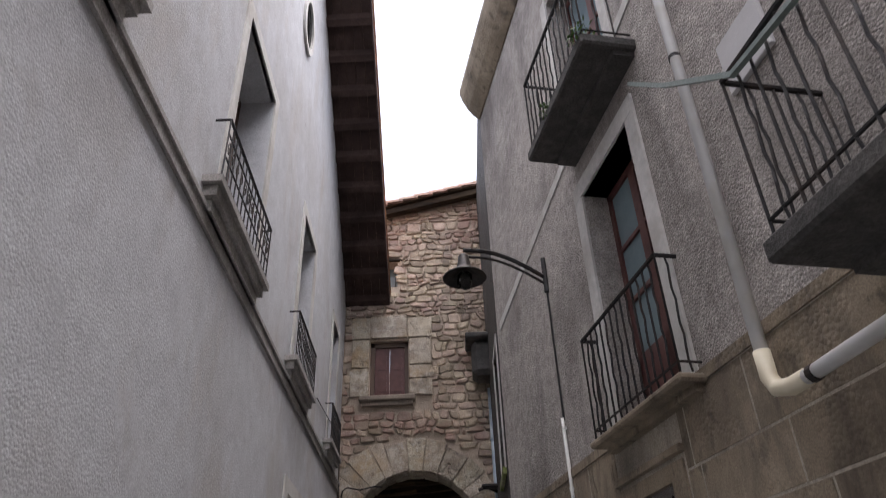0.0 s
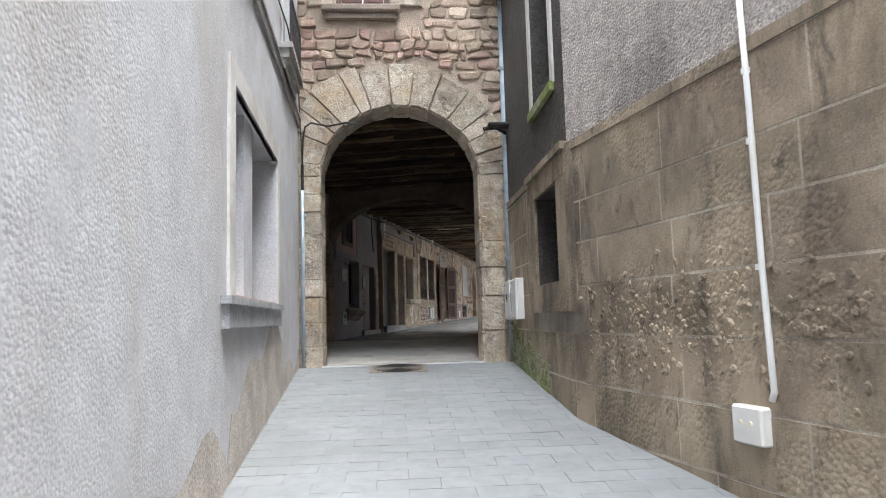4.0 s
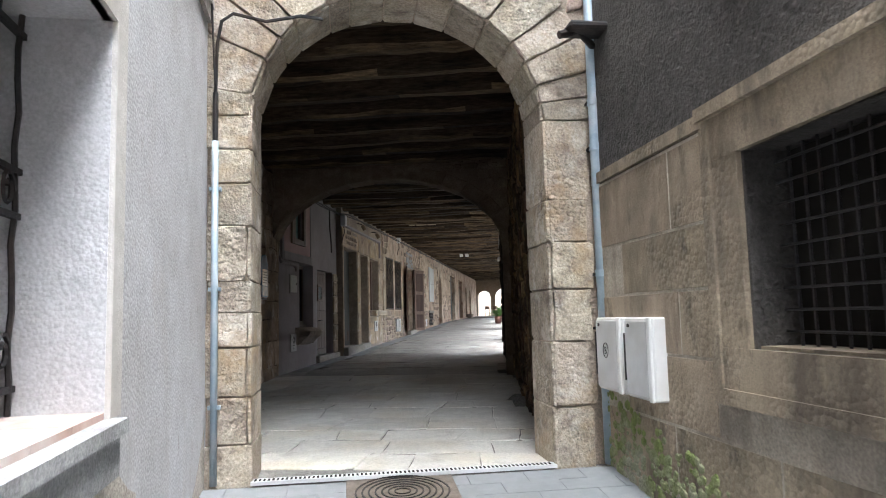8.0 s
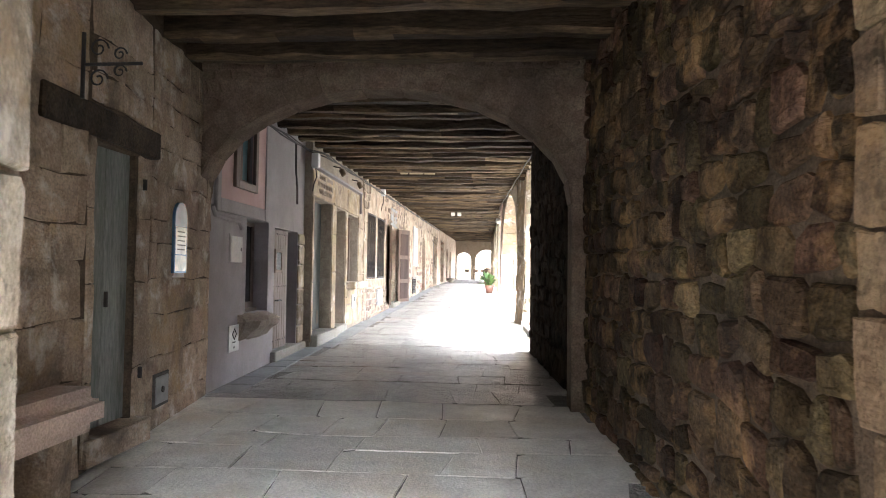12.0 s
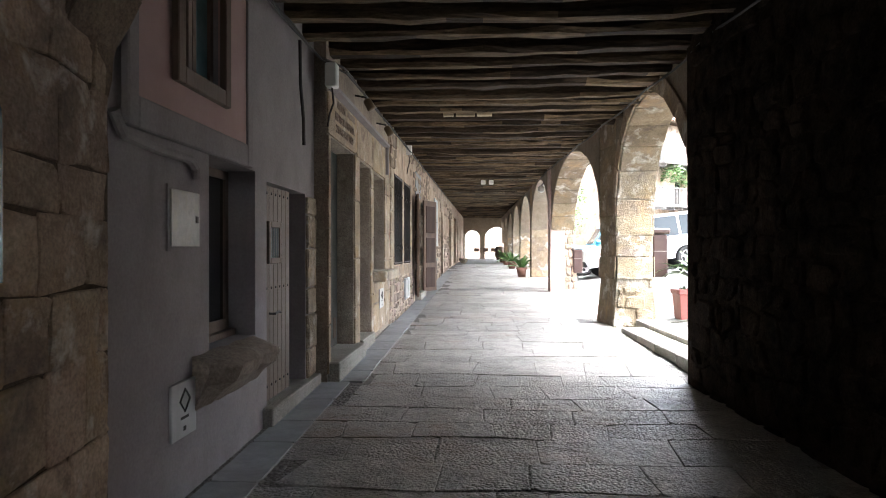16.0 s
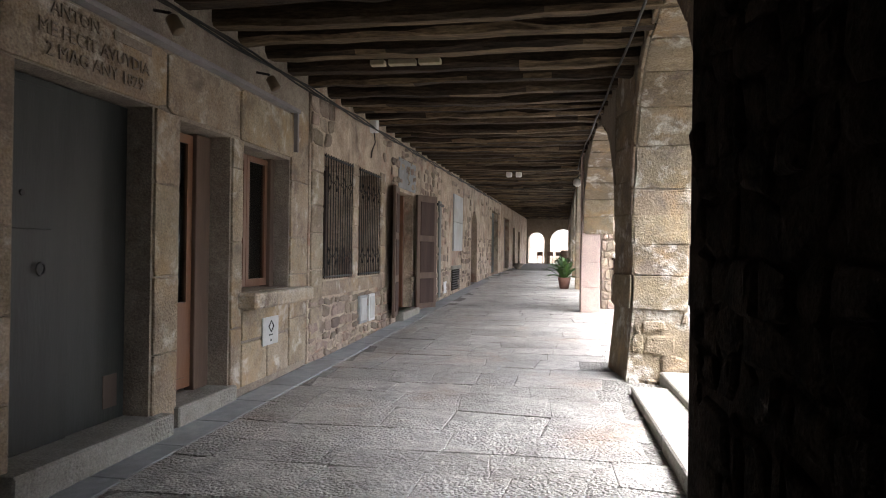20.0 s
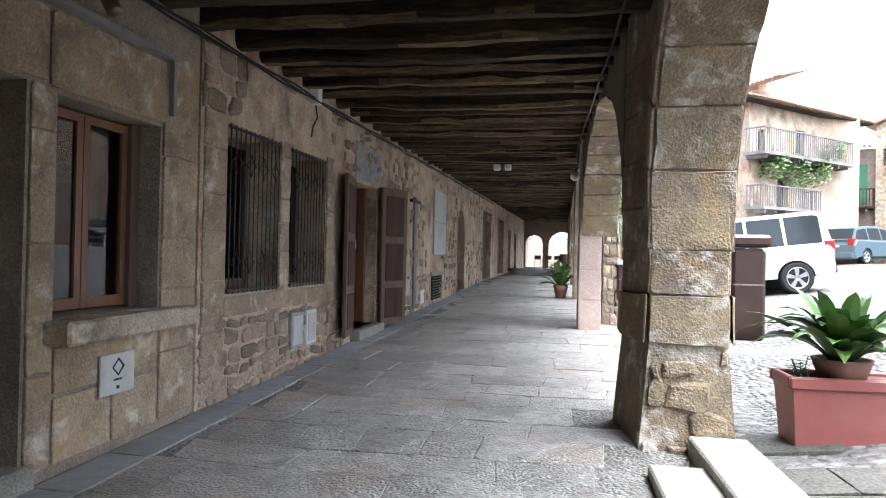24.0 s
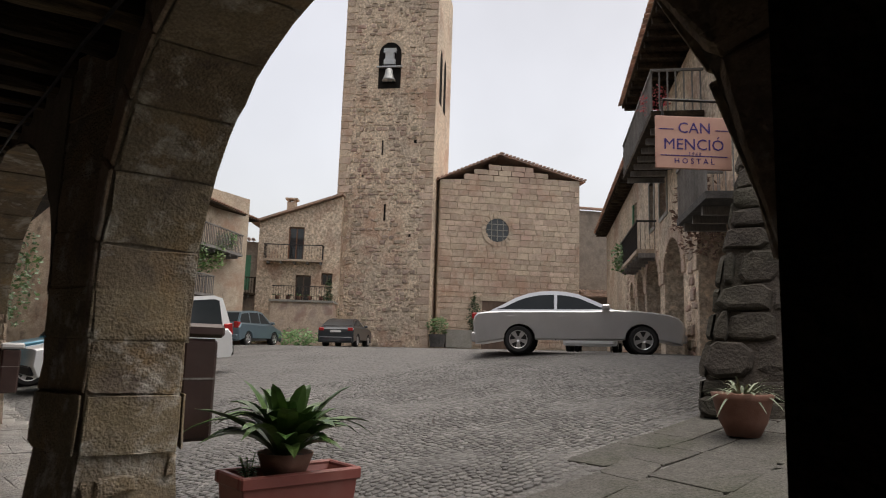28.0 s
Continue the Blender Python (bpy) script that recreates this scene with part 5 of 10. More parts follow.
part("pane", bbox(-1.45, -0.9, GY + 0.3, GY + 0.32, 8.75, 9.35, 0), M_BLUEGLASS, t)
for i in range(4):
    part("bar", tube(bmesh.new(), [(-1.4 + i * 0.15, GY + 0.15, 8.75), (-1.4 + i * 0.15, GY + 0.15, 9.35)], 0.009, 5), M_IRON, t)
# gate roof: boards and tiles along the slope
RF = thing("gate_roof", "sloping tiled roof edge with timber boards on the gate house", "roof")
bm = bmesh.new()
quadbox(bm, [(-3.2, GY - 0.35, gate_top(0) + 0.02), (2.3, GY - 0.35, gate_top(5.5) + 0.02), (2.3, GY + 4, gate_top(5.5) + 0.02), (-3.2, GY + 4, gate_top(0) + 0.02)],
        [(-3.2, GY - 0.35, gate_top(0) + 0.1), (2.3, GY - 0.35, gate_top(5.5) + 0.1), (2.3, GY + 4, gate_top(5.5) + 0.1), (-3.2, GY + 4, gate_top(0) + 0.1)])
part("deck", bm, M_WOOD, RF)
x = -1.5
while x < 1.2:
    z = gate_top(x + 3.2) + 0.1
    bm = bmesh.new()
    quadbox(bm, [(x, GY - 0.42, z - 0.01), (x + 0.42, GY - 0.42, z + 0.03), (x + 0.42, GY + 0.6, z + 0.03), (x, GY + 0.6, z - 0.01)],
            [(x, GY - 0.40, z + 0.05), (x + 0.42, GY - 0.40, z + 0.11), (x + 0.42, GY + 0.6, z + 0.11), (x, GY + 0.6, z + 0.05)])
    part("tile", bm, M_TILE, RF)
    x += 0.33
part("beam_end", bbox(-1.6, 1.05, GY - 0.3, GY - 0.12, 0, 0.14, 0.01), M_WOOD, RF, m=pose(0, 0, gate_top(3.2) - 0.15, 0, -13, 0))
# sheltered gutter box at the corner of the brown house
t = thing("gutter_hood", "dark hooded gutter box under the brown house eave", "gutter")
part("hood", bbox(0.45, 1.08, GY - 0.75, GY, 7.2, 7.3, 0.02), M_DARKSLAB, t)
part("bracket", bbox(0.56, 1.02, GY - 0.62, GY, 6.5, 7.2, 0.09), M_DARKSLAB, t)
# downpipe with joints
t = thing("downpipe", "blue-grey painted zinc downpipe beside the gate", "pipe")
part("pipe", tube(bmesh.new(), [(0.87, GY - 0.10, 6.4), (0.87, GY - 0.10, 1.4)], 0.042, 10), M_ZINC, t, smooth=True)
for z in (5.4, 4.05, 3.7, 2.75, 2.35):
    part("collar", tube(bmesh.new(), [(0.87, GY - 0.10, z), (0.87, GY - 0.10, z + 0.05)], 0.05, 10), M_ZINC, t)
    part("clip", bbox(0.82, 0.93, GY - 0.1, GY, z + 0.01, z + 0.03, 0), M_IRON, t)
t = thing("conduit", "thin blue-grey conduit up the gate's jamb", "pipe")
part("pipe", tube(bmesh.new(), [(-1.9, GY - 0.08, 1.4), (-1.9, GY - 0.08, 3.75)], 0.024, 8), M_ZINC, t, smooth=True)
part("sleeve", tube(bmesh.new(), [(-1.9, GY - 0.08, 3.7), (-1.9, GY - 0.08, 4.1)], 0.02, 8), M_IRON, t)
for z in (1.9, 2.7, 3.4):
    part("clip", bbox(-1.94, -1.86, GY - 0.09, GY, z, z + 0.025, 0), M_ZINC, t)
t = thing("cable", "black cable looping from the conduit over the arch", "cable")
part("wire", tube(bmesh.new(), [(-1.9, GY - 0.08, 4.1), (-1.89, GY - 0.09, 4.45), (-1.86, GY - 0.09, 4.62), (-1.78, GY - 0.09, 4.68), (-1.55, GY - 0.09, 4.63), (-1.3, GY - 0.09, 4.68), (-1.15, GY - 0.09, 4.66)], 0.013, 6), M_IRON, t)
part("wire", tube(bmesh.new(), [(-1.9, GY - 0.08, 4.1), (-1.93, GY - 0.2, 5.2), (-1.86, GY - 1.5, 5.4), (-1.8, GY - 3, 5.3)], 0.008, 5), M_IRON, t)
t = thing("spotlight", "small dark spotlight on an arm with a red cap", "lamp")
part("arm", tube(bmesh.new(), [(0.87, GY - 0.14, 4.5), (0.7, GY - 0.3, 4.55), (0.55, GY - 0.32, 4.5)], 0.03, 8), M_IRON, t)
part("head", bbox(0.6, 1.08, GY - 0.42, GY - 0.2, 4.52, 4.58, 0.02), M_IRON, t, m=pose(0, 0, 0, 0, 0, 0))
part("cap", tube(bmesh.new(), [(1.0, GY - 0.28, 4.44), (1.0, GY - 0.28, 4.5)], 0.03, 8), mat("red_plastic", (0.4, 0.05, 0.03), (0.5, 0.08, 0.04), 8, 0.5, 0), t)

# ---- fittings of the brown house ----
t = thing("street_lamp", "black street lamp with enamel shade on a curved wall bracket", "lamp")
lb = east(2.3, 5.7, 0)
lo = (east(2.3, 5.7, 1) - lb)
arm = bmesh.new()
tube(arm, [lb + lo * 0.02 + Vector((0, 0, -0.2)), lb + lo * 0.02 + Vector((0, 0, 0.25))], 0.03, 6)
for r, dz in ((0.026, 0.0), (0.016, -0.09)):
    tube(arm, [lb + lo * (0.03 + 0.95 * k / 12) + Vector((0, 0, dz + 0.30 * math.sin(min(k / 9, 1.15) * 1.45))) for k in range(13)], r, 6)
part("bracket", arm, M_IRON, t)
lc = lb + lo * 0.98 + Vector((0, 0, -0.12))
part("shade", lathe(bmesh.new(), [(0.03, 0.36), (0.06, 0.33), (0.08, 0.2), (0.1, 0.16), (0.24, 0.06), (0.25, 0.04), (0.1, 0.13), (0.06, 0.15)], 24, Matrix.Translation(lc)), M_IRON, t, "black enamel shade", True)
part("globe", lathe(bmesh.new(), [(0.05, 0.12), (0.085, 0.08), (0.09, -0.02), (0.06, -0.08), (0.02, -0.1)], 16, Matrix.Translation(lc)), M_LAMPGLASS, t, "clear glass globe", True)
t = thing("lamp_cable", "thin dark cable running into a white conduit", "cable")
part("wire", tube(bmesh.new(), [east(2.3, 5.5, 0.02), east(2.31, 4.0, 0.02)], 0.012, 5), M_IRON, t)
part("conduit", tube(bmesh.new(), [east(2.31, 4.02, 0.035), east(2.33, 3.2, 0.035), east(2.34, 2.2, 0.035), east(2.36, 1.55, 0.035), east(2.34, 1.5, 0.035)], 0.018, 8), M_WHITEPVC, t, "white plastic conduit", True)
for z in (3.9, 3.3, 2.9, 2.2):
    part("clip", tube(bmesh.new(), [east(2.32, z, 0.03), east(2.32, z + 0.03, 0.03)], 0.026, 8), M_WHITEPVC, t)
t = thing("junction_box", "small white electric box low on the wall", "box")
part("case", bevelled(estrip(bmesh.new(), 2.06, 2.3, 1.25, 1.46, 0.08, 0.0), 0.012), M_WHITEPVC, t)
for q in (0.06, 0.14):
    part("lock", tube(bmesh.new(), [east(2.08 + q, 1.37, 0.08), east(2.08 + q, 1.37, 0.09)], 0.012, 8), M_CREAMPVC, t)
t = thing("waste_pipe", "white plastic downpipe with a cream elbow", "pipe")
e0 = east(5.7, 3.1, 0.1)
part("downpipe", tube(bmesh.new(), [east(5.77, 10.3, 0.1), e0 + Vector((0, 0, 0.12))], 0.04, 14), M_WHITEPVC, t, smooth=True)
part("elbow", tube(bmesh.new(), [e0 + Vector((0, 0, 0.2)), e0 + Vector((0, 0, 0.05)), east(5.74, 3.07, 0.1), east(5.85, 3.04, 0.1), east(5.98, 3.04, 0.1)], 0.048, 14), M_CREAMPVC, t, "cream elbow joint", True)
part("branch", tube(bmesh.new(), [east(5.95, 3.04, 0.1), east(8.0, 3.1, 0.1)], 0.04, 14), M_WHITEPVC, t, smooth=True)
for z in (5.6, 7.2):
    part("clip", tube(bmesh.new(), [east(5.72, z, 0.1), east(5.72, z + 0.03, 0.1)], 0.046, 12), M_IRON, t)
part("clip", tube(bmesh.new(), [east(6.02, 3.04, 0.1), east(6.06, 3.04, 0.1)], 0.046, 12), M_IRON, t)
t = thing("support_bar", "green-grey iron bar propping the balcony", "bar")
part("bar", tube(bmesh.new(), [east(5.3, 5.75, 0.25), east(6.0, 5.0, 0.45), east(6.75, 4.3, 0.6), east(7.3, 4.25, 0.6)], 0.022, 4), mat("verdigris_iron", (0.13, 0.17, 0.16), (0.2, 0.24, 0.22), 20, 0.6, 0.3), t)
t = thing("wall_panel", "pale grey blank panel fixed on the stucco", "panel")
part("panel", bevelled(estrip(bmesh.new(), 6.05, 6.5, 4.92, 5.35, 0.03), 0.006), mat("grey_panel", (0.46, 0.45, 0.45), (0.52, 0.51, 0.51), 5, 0.7, 0.1), t)
for s0, w, tag in ((-3.17, 0.45, "B"), (-2.66, 0.4, "")):
    t = thing("meter_box", "white metal meter box with lettered door on the render" if tag else "plain white metal meter box on the scored render", "box", group="meter boxes by the gate")
    part("case", bevelled(estrip(bmesh.new(), s0, s0 + w, 1.95, 2.45, 0.1, 0.0), 0.01), M_WHITEPVC, t)
    part("door", bevelled(estrip(bmesh.new(), s0 + 0.025, s0 + w - 0.06, 1.97, 2.43, 0.115, 0.1), 0.004), M_BOXGREY, t, "off-white hinged door")
    part("flange", bevelled(estrip(bmesh.new(), s0 + w - 0.05, s0 + w - 0.005, 1.95, 2.45, 0.118, 0.1), 0.004), M_WHITEPVC, t)
    part("hinge", tube(bmesh.new(), [east(s0 + 0.005, 2.05, 0.108), east(s0 + 0.005, 2.35, 0.108)], 0.008, 6), M_IRON, t)
    part("lock", tube(bmesh.new(), [east(s0 + 0.09, 2.4, 0.112), east(s0 + 0.09, 2.4, 0.122)], 0.012, 8), M_IRON, t)
    if tag:
        c = east(s0 + 0.2, 2.2, 0.118)
        writing(tag, 0.075, M_IRON, t, Matrix.Translation(c) @ Matrix(((0, 0, -1, 0), (-1, 0, 0, 0), (0, 1, 0, 0), (0, 0, 0, 1))), 0.001)
        part("ring", tube(bmesh.new(), [east(s0 + 0.2 + 0.045 * math.cos(k * math.tau / 20), 2.226 + 0.05 * math.sin(k * math.tau / 20), 0.117) for k in range(21)], 0.003, 4, False), M_IRON, t)
# moss at the foot of the brown wall
bm = bmesh.new()
s = -3.3
rng = random.Random(8)
while s < -1.0:
    for k in range(9):
        z = zalley(10 - s) + rng.random() ** 1.6 * (0.55 - 0.12 * (s + 3.3))
        r = rng.uniform(0.015, 0.05)
        p = east(s + rng.uniform(-0.05, 0.05), z, 0.02)
        bmesh.ops.create_icosphere(bm, subdivisions=1, radius=r, matrix=Matrix.Translation(p) @ Matrix.Diagonal((0.25, 1, 0.8, 1)))
    s += 0.05
tagged(part("moss", bm, M_MOSS), "green moss creeping up the foot of the wall", "moss", kind="stuff")
# patches where the render has crumbled away
bm = bmesh.new()
for _ in range(900):
    s, z = rng.gauss(1.5, 0.8), rng.gauss(1.95, 0.17)
    if 0.15 < s < 3.3:
        p = east(s, z, 0.015)
        r = 0.007 + 0.03 * rng.random() ** 2
        bmesh.ops.create_icosphere(bm, subdivisions=1, radius=r, matrix=Matrix.Translation(p) @ Euler((rng.uniform(0, 6.28), rng.uniform(-0.3, 0.3), rng.uniform(-0.3, 0.3))).to_matrix().to_4x4() @ Matrix.Diagonal((0.45, 1.25, 0.9, 1)))
tagged(part("crumbled_render", bm, M_RENDER), "pitted band where the render has crumbled", "wall", kind="stuff")
# roof edge of the brown house
t = thing("brown_house_eave", "rounded brown eave of the stucco house", "roof")
bm = bmesh.new()
pr = [(0.02, 10.25), (0.1, 10.32), (0.2, 10.45), (0.3, 10.66), (0.34, 10.8), (0.34, 10.92), (-0.45, 10.95), (-0.45, 10.3)]
for a, b in ((0.0, 8.0),):
    r0, r1 = ([bm.verts.new(east(s if s else (-1e-4 if b == 0.0 else 1e-4), z, o)) for o, z in pr] for s in (a, b))
    for i in range(len(pr)):
        j = (i + 1) % len(pr)
        bm.faces.new((r0[i], r0[j], r1[j], r1[i]))
    bm.faces.new(r0)
    bm.faces.new(r1)
part("cornice", bm, M_RENDER, t)

# ---- alley paving ----
rng = random.Random(41)


def alley_pt(s, tt):
    return (s, tt, zalley(tt) - 0.03)


def alley_keep(x, y, x0, x1, ya, yb):
    right = 0.9 if y > 10 else 0.88 + (10 - y) * 0.209
    return xl(y) - 0.25 < x < right + 0.25


quads = []
y = 1.0
i = 0
while y < 13.1:
    x = -2.2 + (0.2 if i % 2 else 0)
    while x < 2.8:
        if alley_keep(x + 0.2, y + 0.1, 0, 0, 0, 0):
            quads.append([Vector(alley_pt(*p)) for p in ((x + 0.0012, y + 0.0012), (x + 0.3988, y + 0.0012), (x + 0.3988, y + 0.1988), (x + 0.0012, y + 0.1988))])
        x += 0.4
    y += 0.2
    i += 1
quads.sort(key=lambda q: -q[0].y)
lay("paver", quads, (0, 0, 1), 0.03, 0.0012, M_PAVER, M_PAVER, ALLEY, rng, 0.0, 300, "pavers")
t = thing("manhole_cover", "square iron manhole cover with a ring pattern", "manhole cover", pose(-0.66, 12.93, zalley(12.93) + 0.002, 5.1, 0, 0))
part("plate", bbox(-0.36, 0.36, -0.28, 0.28, -0.03, 0.006, 0.004), mat("worn_cast_iron", (0.16, 0.13, 0.105), (0.26, 0.22, 0.18), 14, 0.6, 0.4, metal=0.5), t)
for k in range(7):
    r = 0.05 + k * 0.042
    part("rib", tube(bmesh.new(), [(r * math.cos(a * math.tau / 32), r * math.sin(a * math.tau / 32), 0.007) for a in range(33)], 0.007, 4, False), M_IRON, t)
t = thing("drain_channel", "narrow slotted drain across the gate threshold", "drain")
bm = bbox(-1.66, 0.48, 13.28, 13.38, zalley(13.33) - 0.02, zalley(13.33) + 0.004, 0)
part("frame", bm, M_BOXGREY, t)
bm = bmesh.new()
x = -1.64
while x < 0.46:
    box(bm, x, x + 0.015, 13.3, 13.36, zalley(13.33) + 0.002, zalley(13.33) + 0.006)
    x += 0.03
# near-black bars on the frame stand for the dark gaps
tagged(part("slots", bm, M_DARK, t), kind="stuff")


# ---- passage and arcade: structure ----

def passage_v(u):
    """The passage's west wall: straight by the gate, then slanting back to the arch."""
    return 0.316 if u < -3.75 else 0.316 - 0.1078 * (u + 3.75)


SLANT = ARC @ Matrix.Translation((0.316, -3.75, 0)) @ Matrix.Rotation(math.atan(0.1078), 4, "Z")
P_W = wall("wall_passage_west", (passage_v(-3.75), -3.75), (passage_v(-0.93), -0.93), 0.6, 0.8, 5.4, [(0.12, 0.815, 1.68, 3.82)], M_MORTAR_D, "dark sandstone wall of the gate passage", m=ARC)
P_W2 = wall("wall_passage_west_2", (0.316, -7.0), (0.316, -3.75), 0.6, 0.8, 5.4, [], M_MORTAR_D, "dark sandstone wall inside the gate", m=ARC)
P_E2 = tagged(part("wall_passage_east_2", wall_bm(bmesh.new(), (3.8, 3.1), (4.13, -1.4), 0.8, 0.8, 5.6), M_SHADEWALL, m=ARC), "near-black wall beside the first arch, with shade put into its colour", "wall", kind="structure")
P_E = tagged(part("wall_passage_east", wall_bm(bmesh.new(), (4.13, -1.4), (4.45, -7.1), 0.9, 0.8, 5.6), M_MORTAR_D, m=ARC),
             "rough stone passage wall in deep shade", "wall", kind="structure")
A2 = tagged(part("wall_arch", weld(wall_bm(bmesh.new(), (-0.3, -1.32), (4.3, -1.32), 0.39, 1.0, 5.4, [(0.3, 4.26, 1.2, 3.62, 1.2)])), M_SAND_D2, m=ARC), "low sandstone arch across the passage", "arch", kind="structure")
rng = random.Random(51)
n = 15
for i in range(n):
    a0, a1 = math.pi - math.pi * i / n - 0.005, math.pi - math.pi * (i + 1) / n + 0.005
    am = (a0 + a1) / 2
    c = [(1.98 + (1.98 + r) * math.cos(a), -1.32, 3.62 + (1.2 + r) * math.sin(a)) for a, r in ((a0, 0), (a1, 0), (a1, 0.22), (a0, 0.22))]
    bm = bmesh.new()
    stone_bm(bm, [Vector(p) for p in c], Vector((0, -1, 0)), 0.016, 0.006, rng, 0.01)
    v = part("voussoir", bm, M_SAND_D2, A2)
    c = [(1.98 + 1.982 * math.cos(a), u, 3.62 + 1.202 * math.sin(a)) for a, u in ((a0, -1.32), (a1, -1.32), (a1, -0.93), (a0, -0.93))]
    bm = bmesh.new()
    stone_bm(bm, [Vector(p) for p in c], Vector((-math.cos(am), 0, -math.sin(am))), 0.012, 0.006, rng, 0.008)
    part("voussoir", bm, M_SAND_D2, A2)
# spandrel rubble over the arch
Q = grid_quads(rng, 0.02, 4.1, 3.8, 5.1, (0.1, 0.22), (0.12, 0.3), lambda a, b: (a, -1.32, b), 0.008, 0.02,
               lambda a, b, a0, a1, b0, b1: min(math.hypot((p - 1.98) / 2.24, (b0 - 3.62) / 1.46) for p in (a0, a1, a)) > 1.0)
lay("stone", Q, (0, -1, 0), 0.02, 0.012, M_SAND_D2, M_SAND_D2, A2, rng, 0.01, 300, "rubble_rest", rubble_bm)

# walls of the houses under the arcade
WP = wall("wall_house_pink", (0, -1.42), (0, 2.92), 0.5, 1.0, 5.5, [(1.67, 2.54, 2.33, 3.57), (2.81, 3.98, 1.72, 3.52), (1.12, 1.83, 4.0, 4.95)], M_PINK,
          "lilac grey plastered house front under the arcade", m=ARC)
WS = wall("wall_house_stone", (0.13, 2.92), (0.13, 7.45), 0.5, 1.0, 5.5, [(0.13, 1.43, 1.8, 4.16), (1.8, 2.63, 1.8, 4.13), (2.88, 3.98, 2.68, 4.1)], M_MORTAR_F,
          "dressed sandstone house front under the arcade", m=ARC)
WR = wall("wall_house_rubble", (0.15, 7.45), (0.15, 56), 0.5, 1.0, 6.0,
          [(0.48, 1.62, 2.72, 4.33), (1.93, 3.05, 2.72, 4.33), (4.3, 5.5, 1.98, 4.2), (13.8, 15.2, 2.0, 3.7, 0.75), (19.6, 22.2, 2.2, 4.8), (24.8, 27.6, 2.3, 4.8),
           (30, 31.6, 2.3, 4.5), (34, 35.4, 2.3, 4.4)], M_FACADE, "old plastered house front with bare rubble patches", m=ARC)
# near-black box added in place of the unlit rooms
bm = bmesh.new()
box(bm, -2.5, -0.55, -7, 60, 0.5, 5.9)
tagged(part("wall_house_inner", bm, M_DARK, m=ARC), "near-black box for the unlit rooms behind the arcade house fronts", "wall", kind="structure")

# dressed blocks of the stone house
rng = random.Random(61)


def blocks(parent, v, rects, material, depth=0.03, ch=0.012, name="block", jit=0.003):
    for u0, u1, z0, z1 in rects:
        bm = bmesh.new()
        stone_bm(bm, [Vector((v, u0 + 0.005, z0 + 0.005)), Vector((v, u1 - 0.005, z0 + 0.005)), Vector((v, u1 - 0.005, z1 - 0.005)), Vector((v, u0 + 0.005, z1 - 0.005))], Vector((1, 0, 0)), depth, ch, rng, jit)
        part(name, bm, material, parent)


def pile(u0, u1, z0, z1, lo=0.35, hi=0.8):
    out, z = [], z0
    while z < z1 - 0.02:
        h = min(rng.uniform(lo, hi), z1 - z)
        if z1 - z - h < 0.15:
            h = z1 - z
        out.append((u0, u1, z, z + h))
        z += h
    return out


R = []
R += [(2.92, 4.5, 4.17, 4.62)]                           # carved lintel of the tall door
R += pile(4.37, 4.7, 1.7, 4.16) + pile(5.57, 5.78, 1.75, 4.13, 0.4, 1.0) + pile(6.92, 7.42, 1.78, 4.7)
R += [(4.52, 5.7, 4.15, 4.62), (5.72, 7.0, 4.13, 4.62)]
R += [(5.8, 6.9, 2.2, 2.5), (5.8, 6.35, 1.76, 2.18), (6.37, 6.9, 1.76, 2.18)]
R += [(2.92, 3.03, z, z + 0.5) for z in (1.7, 2.2, 2.7, 3.2, 3.66)]
blocks(WS, 0.13, R, M_SAND_F, 0.022, 0.008)
blocks(WP, 0.0, pile(2.58, 2.9, 1.72, 3.5, 0.2, 0.4), M_SAND_F, 0.03, 0.016, "quoin", 0.012)
blocks(WR, 0.15, pile(7.5, 7.9, 2.0, 4.4, 0.3, 0.5) + pile(9.1, 9.36, 2.74, 4.36, 0.25, 0.5) + pile(10.55, 10.85, 2.74, 4.4, 0.25, 0.5) + [(7.88, 10.6, 2.5, 2.7)], M_SAND_F, 0.022, 0.012, "quoin", 0.006)
# bare rubble patches low on the wall
def facade(s, tt):
    return (0.15, *warped(s, tt, 0.06, 3.3))


RUB = []
for u0, u1, z0, z1, p in ((7.5, 11.4, 1.72, 2.48, 1.0), (7.46, 8.3, 4.4, 5.0, 0.8), (12.9, 17.5, 1.85, 2.7, 0.75), (13.2, 17, 2.7, 4.2, 0.35), (10.7, 16, 4.3, 5.1, 0.5), (18.6, 21, 2.0, 4.2, 0.35),
                          (23, 27, 2.1, 3.6, 0.35), (17.5, 30, 4.4, 5.0, 0.3)):
    RUB += grid_quads(rng, u0, u1, z0, z1, (0.1, 0.22), (0.13, 0.38), facade, 0.01, 0.014, lambda a, b, *r: rng.random() < p and not (11.7 < a < 12.97 and b < 4.25) and not (21.2 < a < 22.7))
rng.shuffle(RUB)
lay("stone", RUB, (1, 0, 0), 0.022, 0.012, M_RUBBLE_F, M_RUBBLE_FI, WR, rng, 0.008, 300, "rubble_rest", rubble_bm)

# the passage walls in rough blocks
def pw(s, tt):
    s, tt = warped(s, tt, 0.05, 2.3)
    return (passage_v(s), s, tt)


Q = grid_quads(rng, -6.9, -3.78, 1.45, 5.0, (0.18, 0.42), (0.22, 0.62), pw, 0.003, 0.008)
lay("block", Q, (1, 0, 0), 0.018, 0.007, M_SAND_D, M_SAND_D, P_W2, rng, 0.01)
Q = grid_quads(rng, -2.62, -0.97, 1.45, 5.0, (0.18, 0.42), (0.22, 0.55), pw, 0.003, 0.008)
